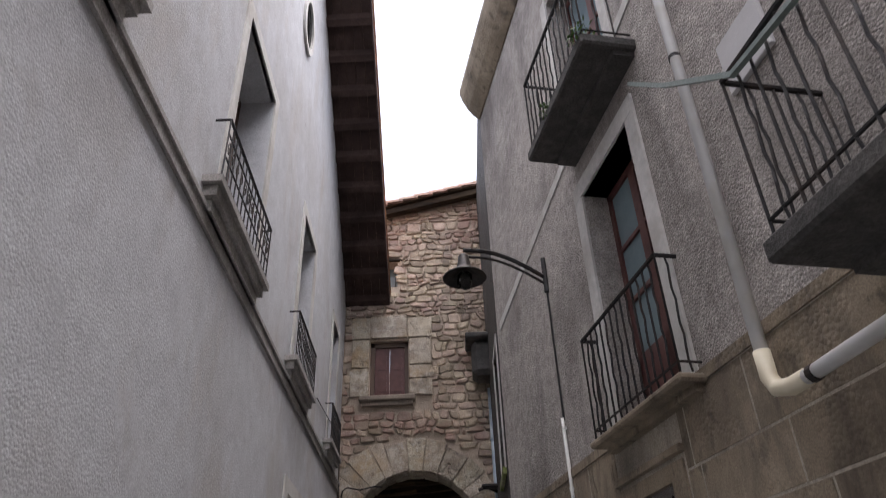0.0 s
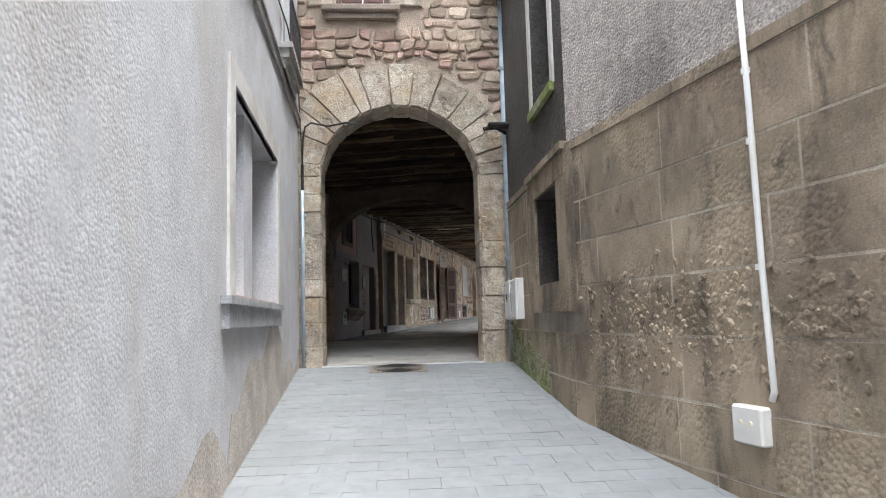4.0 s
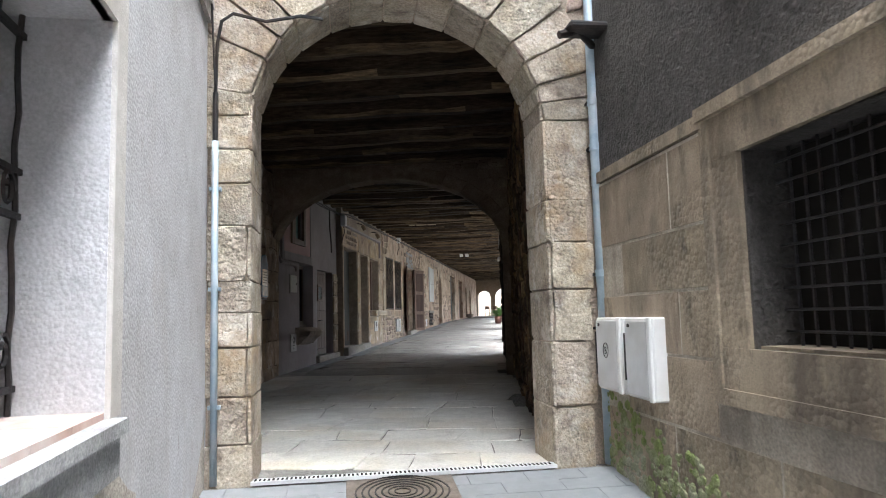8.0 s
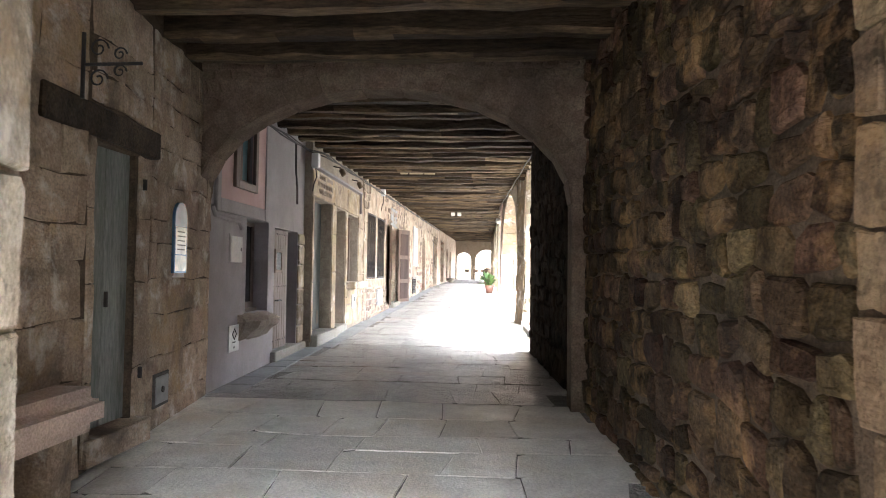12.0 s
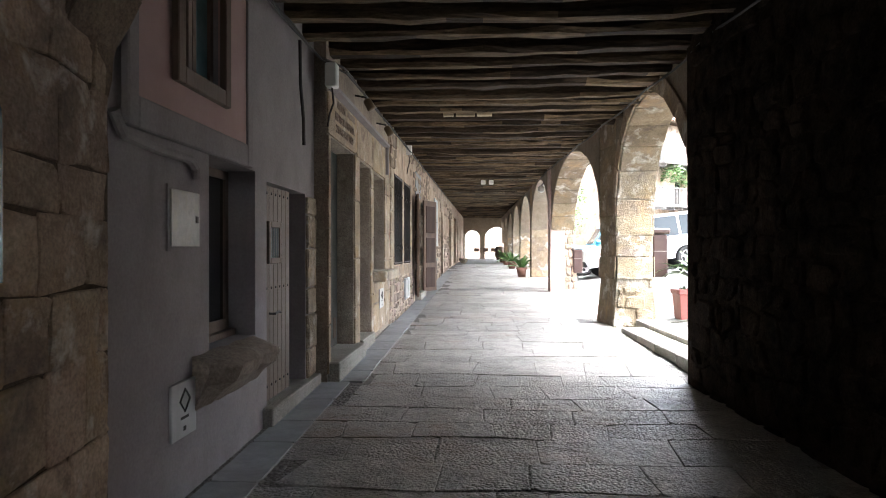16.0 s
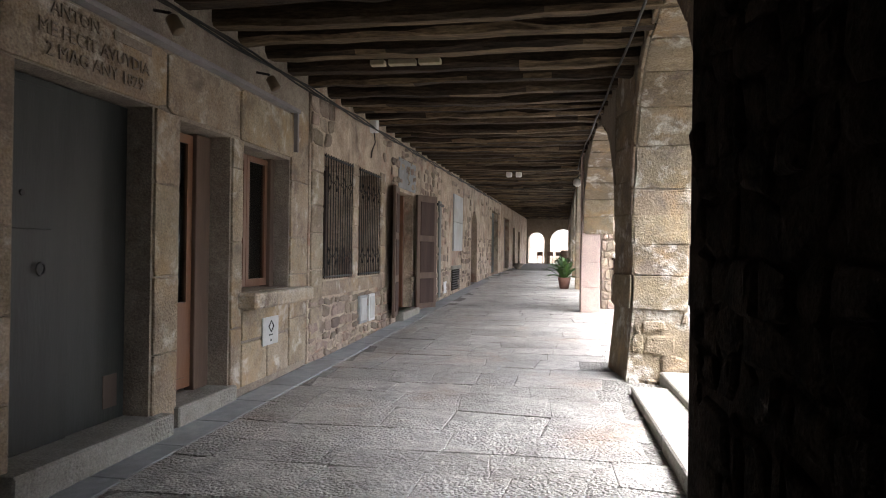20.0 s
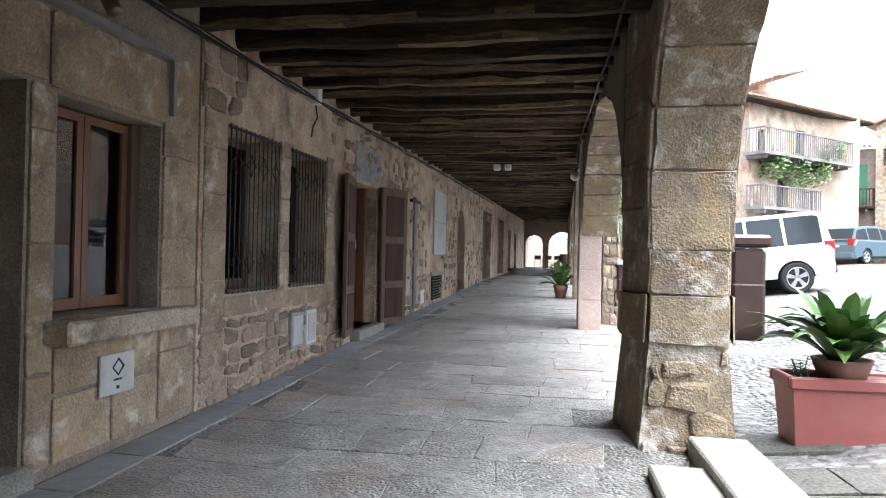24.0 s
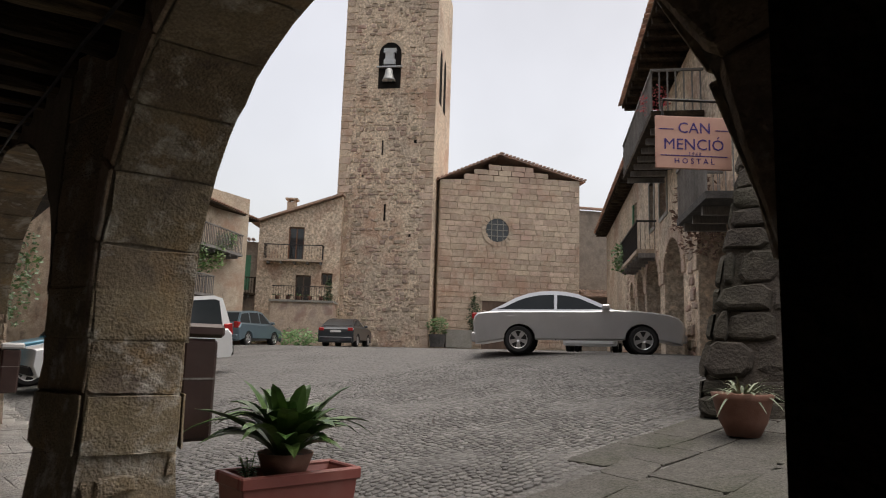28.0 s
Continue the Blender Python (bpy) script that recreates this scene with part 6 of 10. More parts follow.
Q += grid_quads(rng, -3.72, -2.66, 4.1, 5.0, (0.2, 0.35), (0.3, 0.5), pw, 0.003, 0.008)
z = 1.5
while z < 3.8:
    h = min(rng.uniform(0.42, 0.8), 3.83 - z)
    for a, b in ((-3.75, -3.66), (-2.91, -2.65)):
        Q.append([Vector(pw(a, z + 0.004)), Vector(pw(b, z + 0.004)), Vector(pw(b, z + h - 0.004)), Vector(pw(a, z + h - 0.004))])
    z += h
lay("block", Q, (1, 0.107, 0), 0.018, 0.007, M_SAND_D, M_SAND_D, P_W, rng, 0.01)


def pe(s, tt):
    if s > -5.9:
        s, tt = warped(s, tt, 0.09, 3.1)
    v = 4.45 - 0.0561 * (s + 7.1) if s < -1.4 else 4.13 - 0.073 * (s + 1.4)
    return (v, s, tt)


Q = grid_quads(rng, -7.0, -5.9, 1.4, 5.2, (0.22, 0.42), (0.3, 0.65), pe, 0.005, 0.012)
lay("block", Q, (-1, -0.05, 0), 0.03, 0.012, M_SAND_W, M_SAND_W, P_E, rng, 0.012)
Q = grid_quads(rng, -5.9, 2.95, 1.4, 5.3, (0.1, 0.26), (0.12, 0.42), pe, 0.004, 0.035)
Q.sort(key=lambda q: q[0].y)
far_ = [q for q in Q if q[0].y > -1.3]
lay("stone", far_, (-1, -0.06, 0), 0.03, 0.015, M_SHADEWALL, M_SHADEWALL, P_E2, rng, 0.01, 300, "rubble_rest", rubble_bm)
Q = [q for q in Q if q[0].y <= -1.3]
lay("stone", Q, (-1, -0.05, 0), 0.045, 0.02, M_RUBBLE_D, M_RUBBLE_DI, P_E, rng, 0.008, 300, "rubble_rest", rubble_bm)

# ---- arcade piers and arches on the square side ----
def arch_one(a):
    """The first arch, from its far springing (angle 0) to its near one: full on the far side, low-sprung on the near side."""
    c, q = math.cos(a), max(math.sin(a), 0.0)
    if c > 0:
        return 5.275 + 2.175 * c ** (2 / 2.4), 3.2 + 1.88 * q ** (2 / 2.4)
    return 5.275 - 2.125 * (-c) ** (2 / 1.55), 3.34 + 1.74 * q ** (2 / 1.55)


def arch_one_top(s):
    """The height of the first arch, s metres from its far pier."""
    u = 7.45 - s
    if u > 5.275:
        return 3.2 + 1.88 * (1 - min((u - 5.275) / 2.175, 1.0) ** 2.4) ** (1 / 2.4)
    return 3.34 + 1.74 * (1 - min((5.275 - u) / 2.125, 1.0) ** 1.55) ** (1 / 1.55)


def arch_wall(name, pa, pb, th, spring, rise, z1, label, shape=None):
    """A stretch of arcade wall that is all arch."""
    ln = (Vector(pb) - Vector(pa)).length
    ob = part(name, weld(wall_bm(bmesh.new(), pa, pb, th, 0.9, z1, [(0.0, ln, 0.8, spring, rise, shape)])), M_SAND_A, m=ARC)
    return tagged(ob, label, "arch", kind="structure")

AR1 = arch_wall("wall_arcade_1", (3.92, 7.45), (3.92, 3.1), 0.62, 3.2, 1.88, 5.7, "sandstone arch of the arcade", arch_one_top)
AR2 = arch_wall("wall_arcade_2", (3.52, 14.1), (3.76, 8.1), 0.6, 3.5, 1.62, 5.7, "sandstone arch of the arcade")
segs = [(14.55, 20.3), (20.85, 26.4), (26.95, 32.4), (32.95, 38.2), (38.75, 44), (44.6, 49.4)]
for a, b in segs:
    arch_wall("wall_arcade_3", (arcade_v(b), b), (arcade_v(a), a), 0.55, 3.55, 1.6, 6.0, "sandstone arch of the arcade")
rng = random.Random(71)


def pier(corners, z0, z1, label, courses=(0.35, 0.6), proud=0.03, base=None, mat_=None):
    """A pier on four plan corners, laid in blocks on each face."""
    t = thing("pier", label, "pier", ARC, group="arcade piers")
    core = bmesh.new()
    quadbox(core, [(*c, z0) for c in corners], [(*c, z1) for c in corners])
    part("core", core, mat_ or M_SAND_P, t)
    z = z0
    while z < z1 - 0.02:
        h = min(rng.uniform(*courses), z1 - z)
        if z1 - z - h < 0.15:
            h = z1 - z
        for i in range(4):
            a, b = Vector(corners[i]), Vector(corners[(i + 1) % 4])
            d = b - a
            nn = Vector((d.y, -d.x, 0)).normalized()
            cuts = [0, 1] if d.length < 0.7 or rng.random() < 0.4 else [0, rng.uniform(0.35, 0.65), 1]
            for p, q in zip(cuts, cuts[1:]):
                bm = bmesh.new()
                A, B = a + d * p, a + d * q
                ex = nn * (base(z + h / 2) if base else 0)
                stone_bm(bm, [Vector((*A, z + 0.002)) + ex, Vector((*B, z + 0.002)) + ex, Vector((*B, z + h - 0.002)) + ex, Vector((*A, z + h - 0.002)) + ex], nn, proud, 0.007, rng, 0.012)
                part("block", bm, mat_ or M_SAND_P, t)
        z += h
    return t


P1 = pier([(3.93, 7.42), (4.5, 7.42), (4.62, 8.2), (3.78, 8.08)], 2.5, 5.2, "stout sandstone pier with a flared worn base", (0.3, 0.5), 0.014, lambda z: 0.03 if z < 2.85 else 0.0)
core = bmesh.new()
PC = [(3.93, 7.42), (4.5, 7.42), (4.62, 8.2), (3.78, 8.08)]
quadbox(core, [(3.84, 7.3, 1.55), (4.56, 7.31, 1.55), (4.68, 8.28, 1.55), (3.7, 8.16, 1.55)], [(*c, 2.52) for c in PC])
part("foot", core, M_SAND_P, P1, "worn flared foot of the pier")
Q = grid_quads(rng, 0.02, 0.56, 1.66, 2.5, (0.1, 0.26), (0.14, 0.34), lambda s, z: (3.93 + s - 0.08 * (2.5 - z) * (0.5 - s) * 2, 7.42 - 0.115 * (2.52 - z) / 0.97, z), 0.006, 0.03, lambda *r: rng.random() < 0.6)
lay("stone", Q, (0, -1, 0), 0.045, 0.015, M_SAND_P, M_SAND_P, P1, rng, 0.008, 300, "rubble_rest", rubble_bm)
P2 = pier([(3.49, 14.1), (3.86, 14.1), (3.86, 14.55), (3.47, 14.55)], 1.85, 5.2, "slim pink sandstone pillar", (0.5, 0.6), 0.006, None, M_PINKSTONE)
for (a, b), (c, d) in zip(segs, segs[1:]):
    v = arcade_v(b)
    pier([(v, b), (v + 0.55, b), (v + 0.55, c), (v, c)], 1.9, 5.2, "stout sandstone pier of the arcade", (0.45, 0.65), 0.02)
# rough buttress outside the slim pillar
t = thing("buttress", "rough rubble buttress outside the arcade", "buttress", ARC)
core = bmesh.new()
quadbox(core, [(3.93, 15.0, 1.8), (4.33, 15.0, 1.8), (4.33, 15.9, 1.8), (3.93, 15.9, 1.8)], [(3.93, 15.1, 5.6), (4.1, 15.1, 5.6), (4.1, 15.8, 5.6), (3.93, 15.8, 5.6)])
part("core", core, M_MORTAR, t)
Q = grid_quads(rng, 0, 1, 1.85, 5.2, (0.14, 0.3), (0.3, 0.55), lambda s, z: (3.93 + s * (0.4 - 0.23 * (z - 1.8) / 3.8), 15.0 + 0.1 * (z - 1.8) / 3.8, z), 0.012, 0.02)
lay("stone", Q, (0, -1, 0), 0.05, 0.025, M_RUBBLE, M_RUBBLE_I, t, rng, 0.012, 300, "rubble_rest", rubble_bm)
wall("wall_end", (0.1, 50), (4.2, 50), 0.6, 1, 6, [(0.15, 1.35, 1.5, 4.0, 0.6), (1.75, 3.6, 1.5, 3.9, 0.95)], M_SAND_A, "stone end wall with two arches", m=ARC)
# intrados blocks of the nearest arch
for i in range(12):
    a0, a1 = math.pi * i / 12 + 0.004, math.pi * (i + 1) / 12 - 0.004
    am = (a0 + a1) / 2
    q = [Vector((v, *arch_one(a))) for a, v in ((a0, 3.93), (a0, 4.53), (a1, 4.53), (a1, 3.93))]
    bm = bmesh.new()
    stone_bm(bm, q, Vector((0, -math.cos(am), -math.sin(am))), 0.016, 0.007, rng, 0.012)
    part("voussoir", bm, M_SAND_P, AR1)
    q = [Vector((3.92, arch_one(a)[0] + r * math.cos(a), arch_one(a)[1] + r * 0.8 * math.sin(a))) for a, r in ((a0, 0.01), (a0, 0.3), (a1, 0.3), (a1, 0.01))]
    bm = bmesh.new()
    stone_bm(bm, q, Vector((-1, 0, 0)), 0.025, 0.012, rng, 0.006)
    part("voussoir", bm, M_SAND_D, AR1)
for i in range(14):
    a0, a1 = math.pi * i / 14 + 0.004, math.pi * (i + 1) / 14 - 0.004
    am = (a0 + a1) / 2
    q = [Vector((3.64 - 0.12 * math.cos(a) + dv, 11.1 + 3.0 * math.cos(a), 3.5 + 1.61 * math.sin(a))) for a, dv in ((a0, 0), (a0, 0.6), (a1, 0.6), (a1, 0))]
    bm = bmesh.new()
    stone_bm(bm, q, Vector((0, -math.cos(am), -math.sin(am))), 0.014, 0.007, rng, 0.012)
    part("voussoir", bm, M_SAND_P, AR2)

# ---- ceilings ----
def zc(u):
    return 4.99 + 0.012 * u


bm = bmesh.new()
c0, c1 = uv_of(-3.4, 14.15), uv_of(1.6, 14.15)
quadbox(bm, [(c0[1], c0[0], 5.2), (c1[1], c1[0], 5.2), (4.8, -1.4, 5.2), (-0.4, -1.4, 5.2)], [(c0[1], c0[0], 5.4), (c1[1], c1[0], 5.4), (4.8, -1.4, 5.4), (-0.4, -1.4, 5.4)])
# boards over the arcade beams
u = -1.4
rng = random.Random(5)
while u < 51:
    w = 3.0
    quadbox(bm, [(-0.35, u, zc(u) + 0.2), (4.7, u, zc(u) + 0.2), (4.7, u + w, zc(u + w) + 0.2), (-0.35, u + w, zc(u + w) + 0.2)],
            [(-0.35, u, zc(u) + 0.3), (4.7, u, zc(u) + 0.3), (4.7, u + w, zc(u + w) + 0.3), (-0.35, u + w, zc(u + w) + 0.3)])
    u += w


def beam(bm, v0, v1, u, w, z, h, sag, rng):
    n = 14
    rings = []
    drift = 0.0
    a, b = u + rng.uniform(-0.07, 0.07), u + rng.uniform(-0.07, 0.07)
    for i in range(n + 1):
        f = i / n
        drift = drift * 0.7 + rng.uniform(-0.016, 0.016)
        c = a + (b - a) * f + drift
        zz = z - sag * math.sin(math.pi * f) + rng.uniform(-0.012, 0.012) + drift * 0.5
        ww = w * rng.uniform(0.86, 1.1) / 2
        v = v0 + (v1 - v0) * f
        rings.append([bm.verts.new(p) for p in ((v, c - ww, zz + rng.uniform(0.025, 0.07)), (v, c - ww * rng.uniform(0.45, 0.85), zz), (v, c + ww * rng.uniform(0.45, 0.85), zz + rng.uniform(-0.008, 0.012)), (v, c + ww, zz + rng.uniform(0.025, 0.07)), (v, c + ww, zz + h), (v, c - ww, zz + h))])
    # lower faces that take the paler, lit and worn wood
    lit_worn = [rng.random() < 0.7, rng.random() < 0.15, rng.random() < 0.55]
    for p, q in zip(rings, rings[1:]):
        for k in range(3):
            if rng.random() < 0.13:
                lit_worn[k] = not lit_worn[k]
        for k in range(6):
            f = bm.faces.new((p[k], p[(k + 1) % 6], q[(k + 1) % 6], q[k]))
            f.material_index = 1 if k < 3 and lit_worn[k] else 0
    bm.faces.new(rings[0])
    bm.faces.new(rings[-1])


u = -0.72
while u < 50:
    beam(bm, -0.2, 4.3, u, rng.uniform(0.17, 0.25), zc(u), 0.24, rng.uniform(0.0, 0.05), rng)
    u += rng.uniform(0.48, 0.62)
u = -1.75
while u > -7.4:
    v0 = -0.2 if u > -5.6 else 0.25 + (-5.6 - u) * 1.3
    beam(bm, v0, 4.7, u, 0.2, 4.98, 0.26, 0.01, rng)
    u -= 0.66
CEIL = part("ceiling", bm, M_WOOD, m=ARC)
CEIL.data.materials.append(M_WOODLIT)
tagged(CEIL, "dark timber ceiling of rough beams and boards", "ceiling", kind="structure")
# unseen block added above the arcade as upper storeys, to close the sky
bm = bmesh.new()
box(bm, -6, 4.3, -1.4, 55, 6.2, 9.5)
tagged(part("wall_upper_storey", bm, M_FACADE, m=ARC), "unseen block over the arcade, added as upper storeys to shut out the sky", "wall", kind="structure")

# ---- flag floor, steps, terrace ----
rng = random.Random(81)
gate_n = lambda v, u: (ARC @ Vector((v, u, 0))).y > 13.55 and v < (4.6 if u > 8.3 else arcade_v(u) + 0.12) and v > (0.05 if u < -0.9 else 0.3 if u < 2.9 else 0.4)
Q = grid_quads(rng, 0.06, 4.7, -7.4, 34, (0.38, 0.72), (0.4, 0.95), lambda s, tt: (*warped(s, tt, 0.13, 1.3), zf(tt) - 0.015), 0.002, 0.005, lambda a, b, *r: gate_n(a, b))
Q.sort(key=lambda q: abs(q[0].y - 3))
near = [q for q in Q if q[0].y < -1.2]
lay("flagstone", near, (0, 0, 1), 0.018, 0.003, M_FLAG_P, M_FLAG_P, FLOOR, rng, 0.004, 90, "paving_rest", flag_bm)
Q = [q for q in Q if q[0].y >= -1.2]
lay("flagstone", Q, (0, 0, 1), 0.018, 0.003, M_FLAG, M_FLAG_I, FLOOR, rng, 0.005, 210, "paving_rest", flag_bm)
Q = []
u = -0.9
while u < 24:
    ln = rng.uniform(0.5, 0.8)
    v = 0.04 if u < 2.9 else (0.17 if u < 7.4 else 0.19)
    Q.append([Vector((v, u + 0.006, zf(u) - 0.015)), Vector((0.36 if u < 2.9 else 0.5, u + 0.006, zf(u) - 0.015)), Vector((0.36 if u < 2.9 else 0.5, u + ln - 0.006, zf(u + ln) - 0.015)), Vector((v, u + ln - 0.006, zf(u + ln) - 0.015))])
    u += ln
lay("edge_slab", Q, (0, 0, 1), 0.024, 0.005, M_SLATE, M_SLATE, FLOOR, rng, 0.001)
for name, a, b, za, zb, lab in (("lower_step", (3.86, 6.75), (3.98, 3.12), 1.5, 1.775, "worn pale stone step below the terrace"), ("upper_step", (4.2, 7.3), (4.34, 3.12), 1.5, 1.845, "worn pale stone step to the terrace")):
    t = thing("step", lab, "step", ARC, group="steps to the terrace")
    n = 4
    for k in range(n):
        p, q = Vector(a).lerp(Vector(b), k / n), Vector(a).lerp(Vector(b), (k + 1) / n)
        bm = bmesh.new()
        d = 0.42
        quadbox(bm, [(p.x, p.y - 0.004, za), (p.x + d, p.y - 0.004, za), (q.x + d, q.y + 0.004, za), (q.x, q.y + 0.004, za)], [(p.x, p.y - 0.004, zb), (p.x + d, p.y - 0.004, zb), (q.x + d, q.y + 0.004, zb), (q.x, q.y + 0.004, zb)])
        part("stone", bevelled(bm, 0.014), M_STEP, t)


def terr_edge(v):
    """The line where the terrace flags end against the cobbles."""
    return 6.55 + 0.08 * (v - 4.5) + 0.5 * max(0, 1 - abs(v - 6) / 2.0) * 0.2 + (0.75 if v < 4.9 else 0)


Q = grid_quads(rng, 4.55, 10.8, 3.15, 7.6, (0.45, 0.85), (0.5, 1.1), lambda s, tt: (*warped(s, tt, 0.22, 0.9), zsq(tt, s) - 0.02), 0.002, 0.006, lambda a, b, *r: b < terr_edge(a))
TERR = SQUARE
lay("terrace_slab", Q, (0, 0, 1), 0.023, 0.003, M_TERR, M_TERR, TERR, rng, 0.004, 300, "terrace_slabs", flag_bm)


# cobbles of the square, set close in the near part
def cobble_bm(bm, quad, n, depth, ch, rng, jit=0.0):
    """One river cobble: a low rounded stone of six uneven sides."""
    c = sum(quad, Vector()) / 4
    a = (quad[1] - quad[0]) * 0.5
    b = (quad[3] - quad[0]) * 0.5
    t0 = rng.uniform(0, 1)
    r = [rng.uniform(0.82, 1.08) for _ in range(6)]
    rings = []
    for k, h in ((1.04, 0.0), (0.9, 0.7), (0.5, 1.0)):
        rings.append([bm.verts.new(c + (a * math.cos(t0 + i * math.tau / 6) + b * math.sin(t0 + i * math.tau / 6)) * k * r[i] + n * depth * h) for i in range(6)])
    for p, q in zip(rings, rings[1:]):
        for i in range(6):
            bm.faces.new((p[i], p[(i + 1) % 6], q[(i + 1) % 6], q[i]))
    bm.faces.new(rings[-1])


Q = grid_quads(rng, 4.75, 13.0, 6.4, 14.5, (0.065, 0.1), (0.065, 0.12), lambda s, tt: (*warped(s, tt, 0.12, 1.1), zsq(tt, s) - 0.022), 0.0, 0.012, lambda a, b, *r: b > terr_edge(a) - 0.1 and not (a > 9.6 and b < 7.4))
Q.sort(key=lambda q: (q[0].x - 6.5) ** 2 + (q[0].y - 7.0) ** 2)
lay("cobble", Q, (0, 0, 1), 0.013, 0.01, M_COBBLE_V, M_COBBLE_I, SQUARE, rng, 0.0, 300, "cobbles", cobble_bm)


# ---- arcade: doors, windows and fittings; local x across, y along ----

def on_wall(v, u, z):
    """The pose of something flat, drawn in x and y, on the arcade's house fronts."""
    return Matrix.Translation((v, u, z)) @ Matrix(((0, 0, 1, 0), (1, 0, 0, 0), (0, 1, 0, 0), (0, 0, 0, 1)))


def boards(parent, v0, v1, u0, u1, z0, z1, n, material, name="board"):
    w = (u1 - u0) / n
    for i in range(n):
        part(name, bbox(v0, v1, u0 + i * w + 0.003, u0 + (i + 1) * w - 0.003, z0, z1, 0.003), material, parent)


def casement(parent, v, u0, u1, z0, z1, fw, material, pane_mat, name="casement", cross=()):
    fr = bmesh.new()
    for q in ((u0, u0 + fw, z0, z1), (u1 - fw, u1, z0, z1), (u0 + fw, u1 - fw, z1 - fw, z1), (u0 + fw, u1 - fw, z0, z0 + fw * 1.3)):
        box(fr, v - 0.045, v, *q)
    for z in cross:
        box(fr, v - 0.04, v - 0.005, u0 + fw, u1 - fw, z - 0.012, z + 0.012)
    f = part(name, fr, material, parent)
    part("pane", bbox(v - 0.026, v - 0.02, u0 + fw * 0.8, u1 - fw * 0.8, z0 + fw, z1 - fw * 0.8, 0), pane_mat, f)
    return f


def curtain_bm(v, u0, u1, z0, z1):
    """A hanging cloth in soft folds."""
    bm = bmesh.new()
    n = 24
    lo, hi = [], []
    for i in range(n + 1):
        u = u0 + (u1 - u0) * i / n
        o = 0.018 * math.sin(i * 1.6) + 0.006 * math.sin(i * 4.1)
        lo.append(bm.verts.new((v + o, u, z0)))
        hi.append(bm.verts.new((v + o * 0.6, u, z1)))
    for i in range(n):
        bm.faces.new((lo[i], lo[i + 1], hi[i + 1], hi[i]))
    bmesh.ops.solidify(bm, geom=bm.faces[:], thickness=0.003)
    return bm


# pale cloth for curtains and for bright reflections in the panes
M_CURTAIN = mat("pale_curtain", (0.62, 0.63, 0.62), (0.72, 0.72, 0.70), 3, 0.9, 0.1)
# passage: double door, sign, hatch, bench, bracket
t = thing("passage_door", "tall worn grey-green double door of vertical boards", "door", ARC)
boards(t, 0.13, 0.18, -3.64, -3.29, 1.7, 3.84, 3, M_OLDGREEN)
boards(t, 0.13, 0.18, -3.28, -2.92, 1.7, 3.84, 3, M_OLDGREEN)
part("notice", bbox(0.181, 0.184, -3.6, -3.45, 2.75, 3.2, 0), M_PAPER, t, "faded paper notice")
part("handle", bbox(0.18, 0.21, -3.27, -3.25, 2.6, 2.72, 0.004), M_IRON, t)
part("threshold", bbox(0.05, 0.37, -3.72, -2.84, 1.5, 1.69, 0.01), M_SAND_D, t)
bm = bmesh.new()
quadbox(bm, [(0.2, -4.3, 3.84), (0.37, -4.3, 3.84), (0.27, -2.6, 3.84), (0.1, -2.6, 3.84)], [(0.2, -4.3, 4.07), (0.37, -4.3, 4.07), (0.27, -2.6, 4.07), (0.1, -2.6, 4.07)])
part("lintel", bevelled(bm, 0.014), M_WOOD, t, "dark timber lintel")
for z in (2.0, 3.55):
    part("hinge", tube(bmesh.new(), [(0.26, -2.84, z), (0.26, -2.84, z + 0.09)], 0.018, 8), M_IRON, t)
t = thing("wall_sign", "tall arched information panel with a blue head", "sign", SLANT)
bm = bmesh.new()
pts = [(1.62, 2.86), (1.95, 2.86), (1.95, 3.38)] + [(1.785 + 0.165 * math.cos(a), 3.38 + 0.16 * math.sin(a)) for a in [math.pi * k / 10 for k in range(1, 10)]] + [(1.62, 3.38)]
vs0 = [bm.verts.new((0.02, u, z)) for u, z in pts]
vs1 = [bm.verts.new((0.05, u, z)) for u, z in pts]
bm.faces.new(vs0)
bm.faces.new(vs1)
for i in range(len(pts)):
    j = (i + 1) % len(pts)
    bm.faces.new((vs0[i], vs0[j], vs1[j], vs1[i]))
part("panel", bm, mat("sign_blue", (0.03, 0.09, 0.17), (0.05, 0.13, 0.24), 6, 0.25, 0), t)
part("print", bbox(0.05, 0.052, 1.64, 1.93, 3.04, 3.3, 0), mat("sign_print", (0.42, 0.45, 0.44), (0.62, 0.63, 0.58), 12, 0.25, 0), t)
for k in range(5):
    part("text_bar", bbox(0.052, 0.0535, 1.68, 1.88 + 0.02 * (k % 2), 3.08 + k * 0.042, 3.092 + k * 0.042, 0), M_IRON, t)
part("picture", bbox(0.05, 0.052, 1.64, 1.93, 2.88, 3.03, 0), mat("sign_picture", (0.16, 0.24, 0.28), (0.4, 0.42, 0.38), 9, 0.25, 0), t, "faded picture strip")
part("foot", bbox(0.0, 0.055, 1.7, 1.88, 2.82, 2.86, 0.003), M_PAPER, t)
t = thing("meter_hatch", "small grey metal hatch low in the wall", "hatch", SLANT)
part("frame", bbox(0.015, 0.035, 1.25, 1.6, 1.67, 1.97, 0.004), M_DARKSLAB, t)
part("door", bbox(0.03, 0.045, 1.28, 1.57, 1.7, 1.94, 0.006), M_SLATE, t)
part("lock", lathe(bmesh.new(), [(0.03, 0), (0.03, 0.01)], 10, Matrix.Translation((0.045, 1.42, 1.82)) @ Euler((0, radians(90), 0)).to_matrix().to_4x4()), M_IRON, t)
t = thing("stone_bench", "rough rounded stone bench beside the passage door", "bench", ARC)
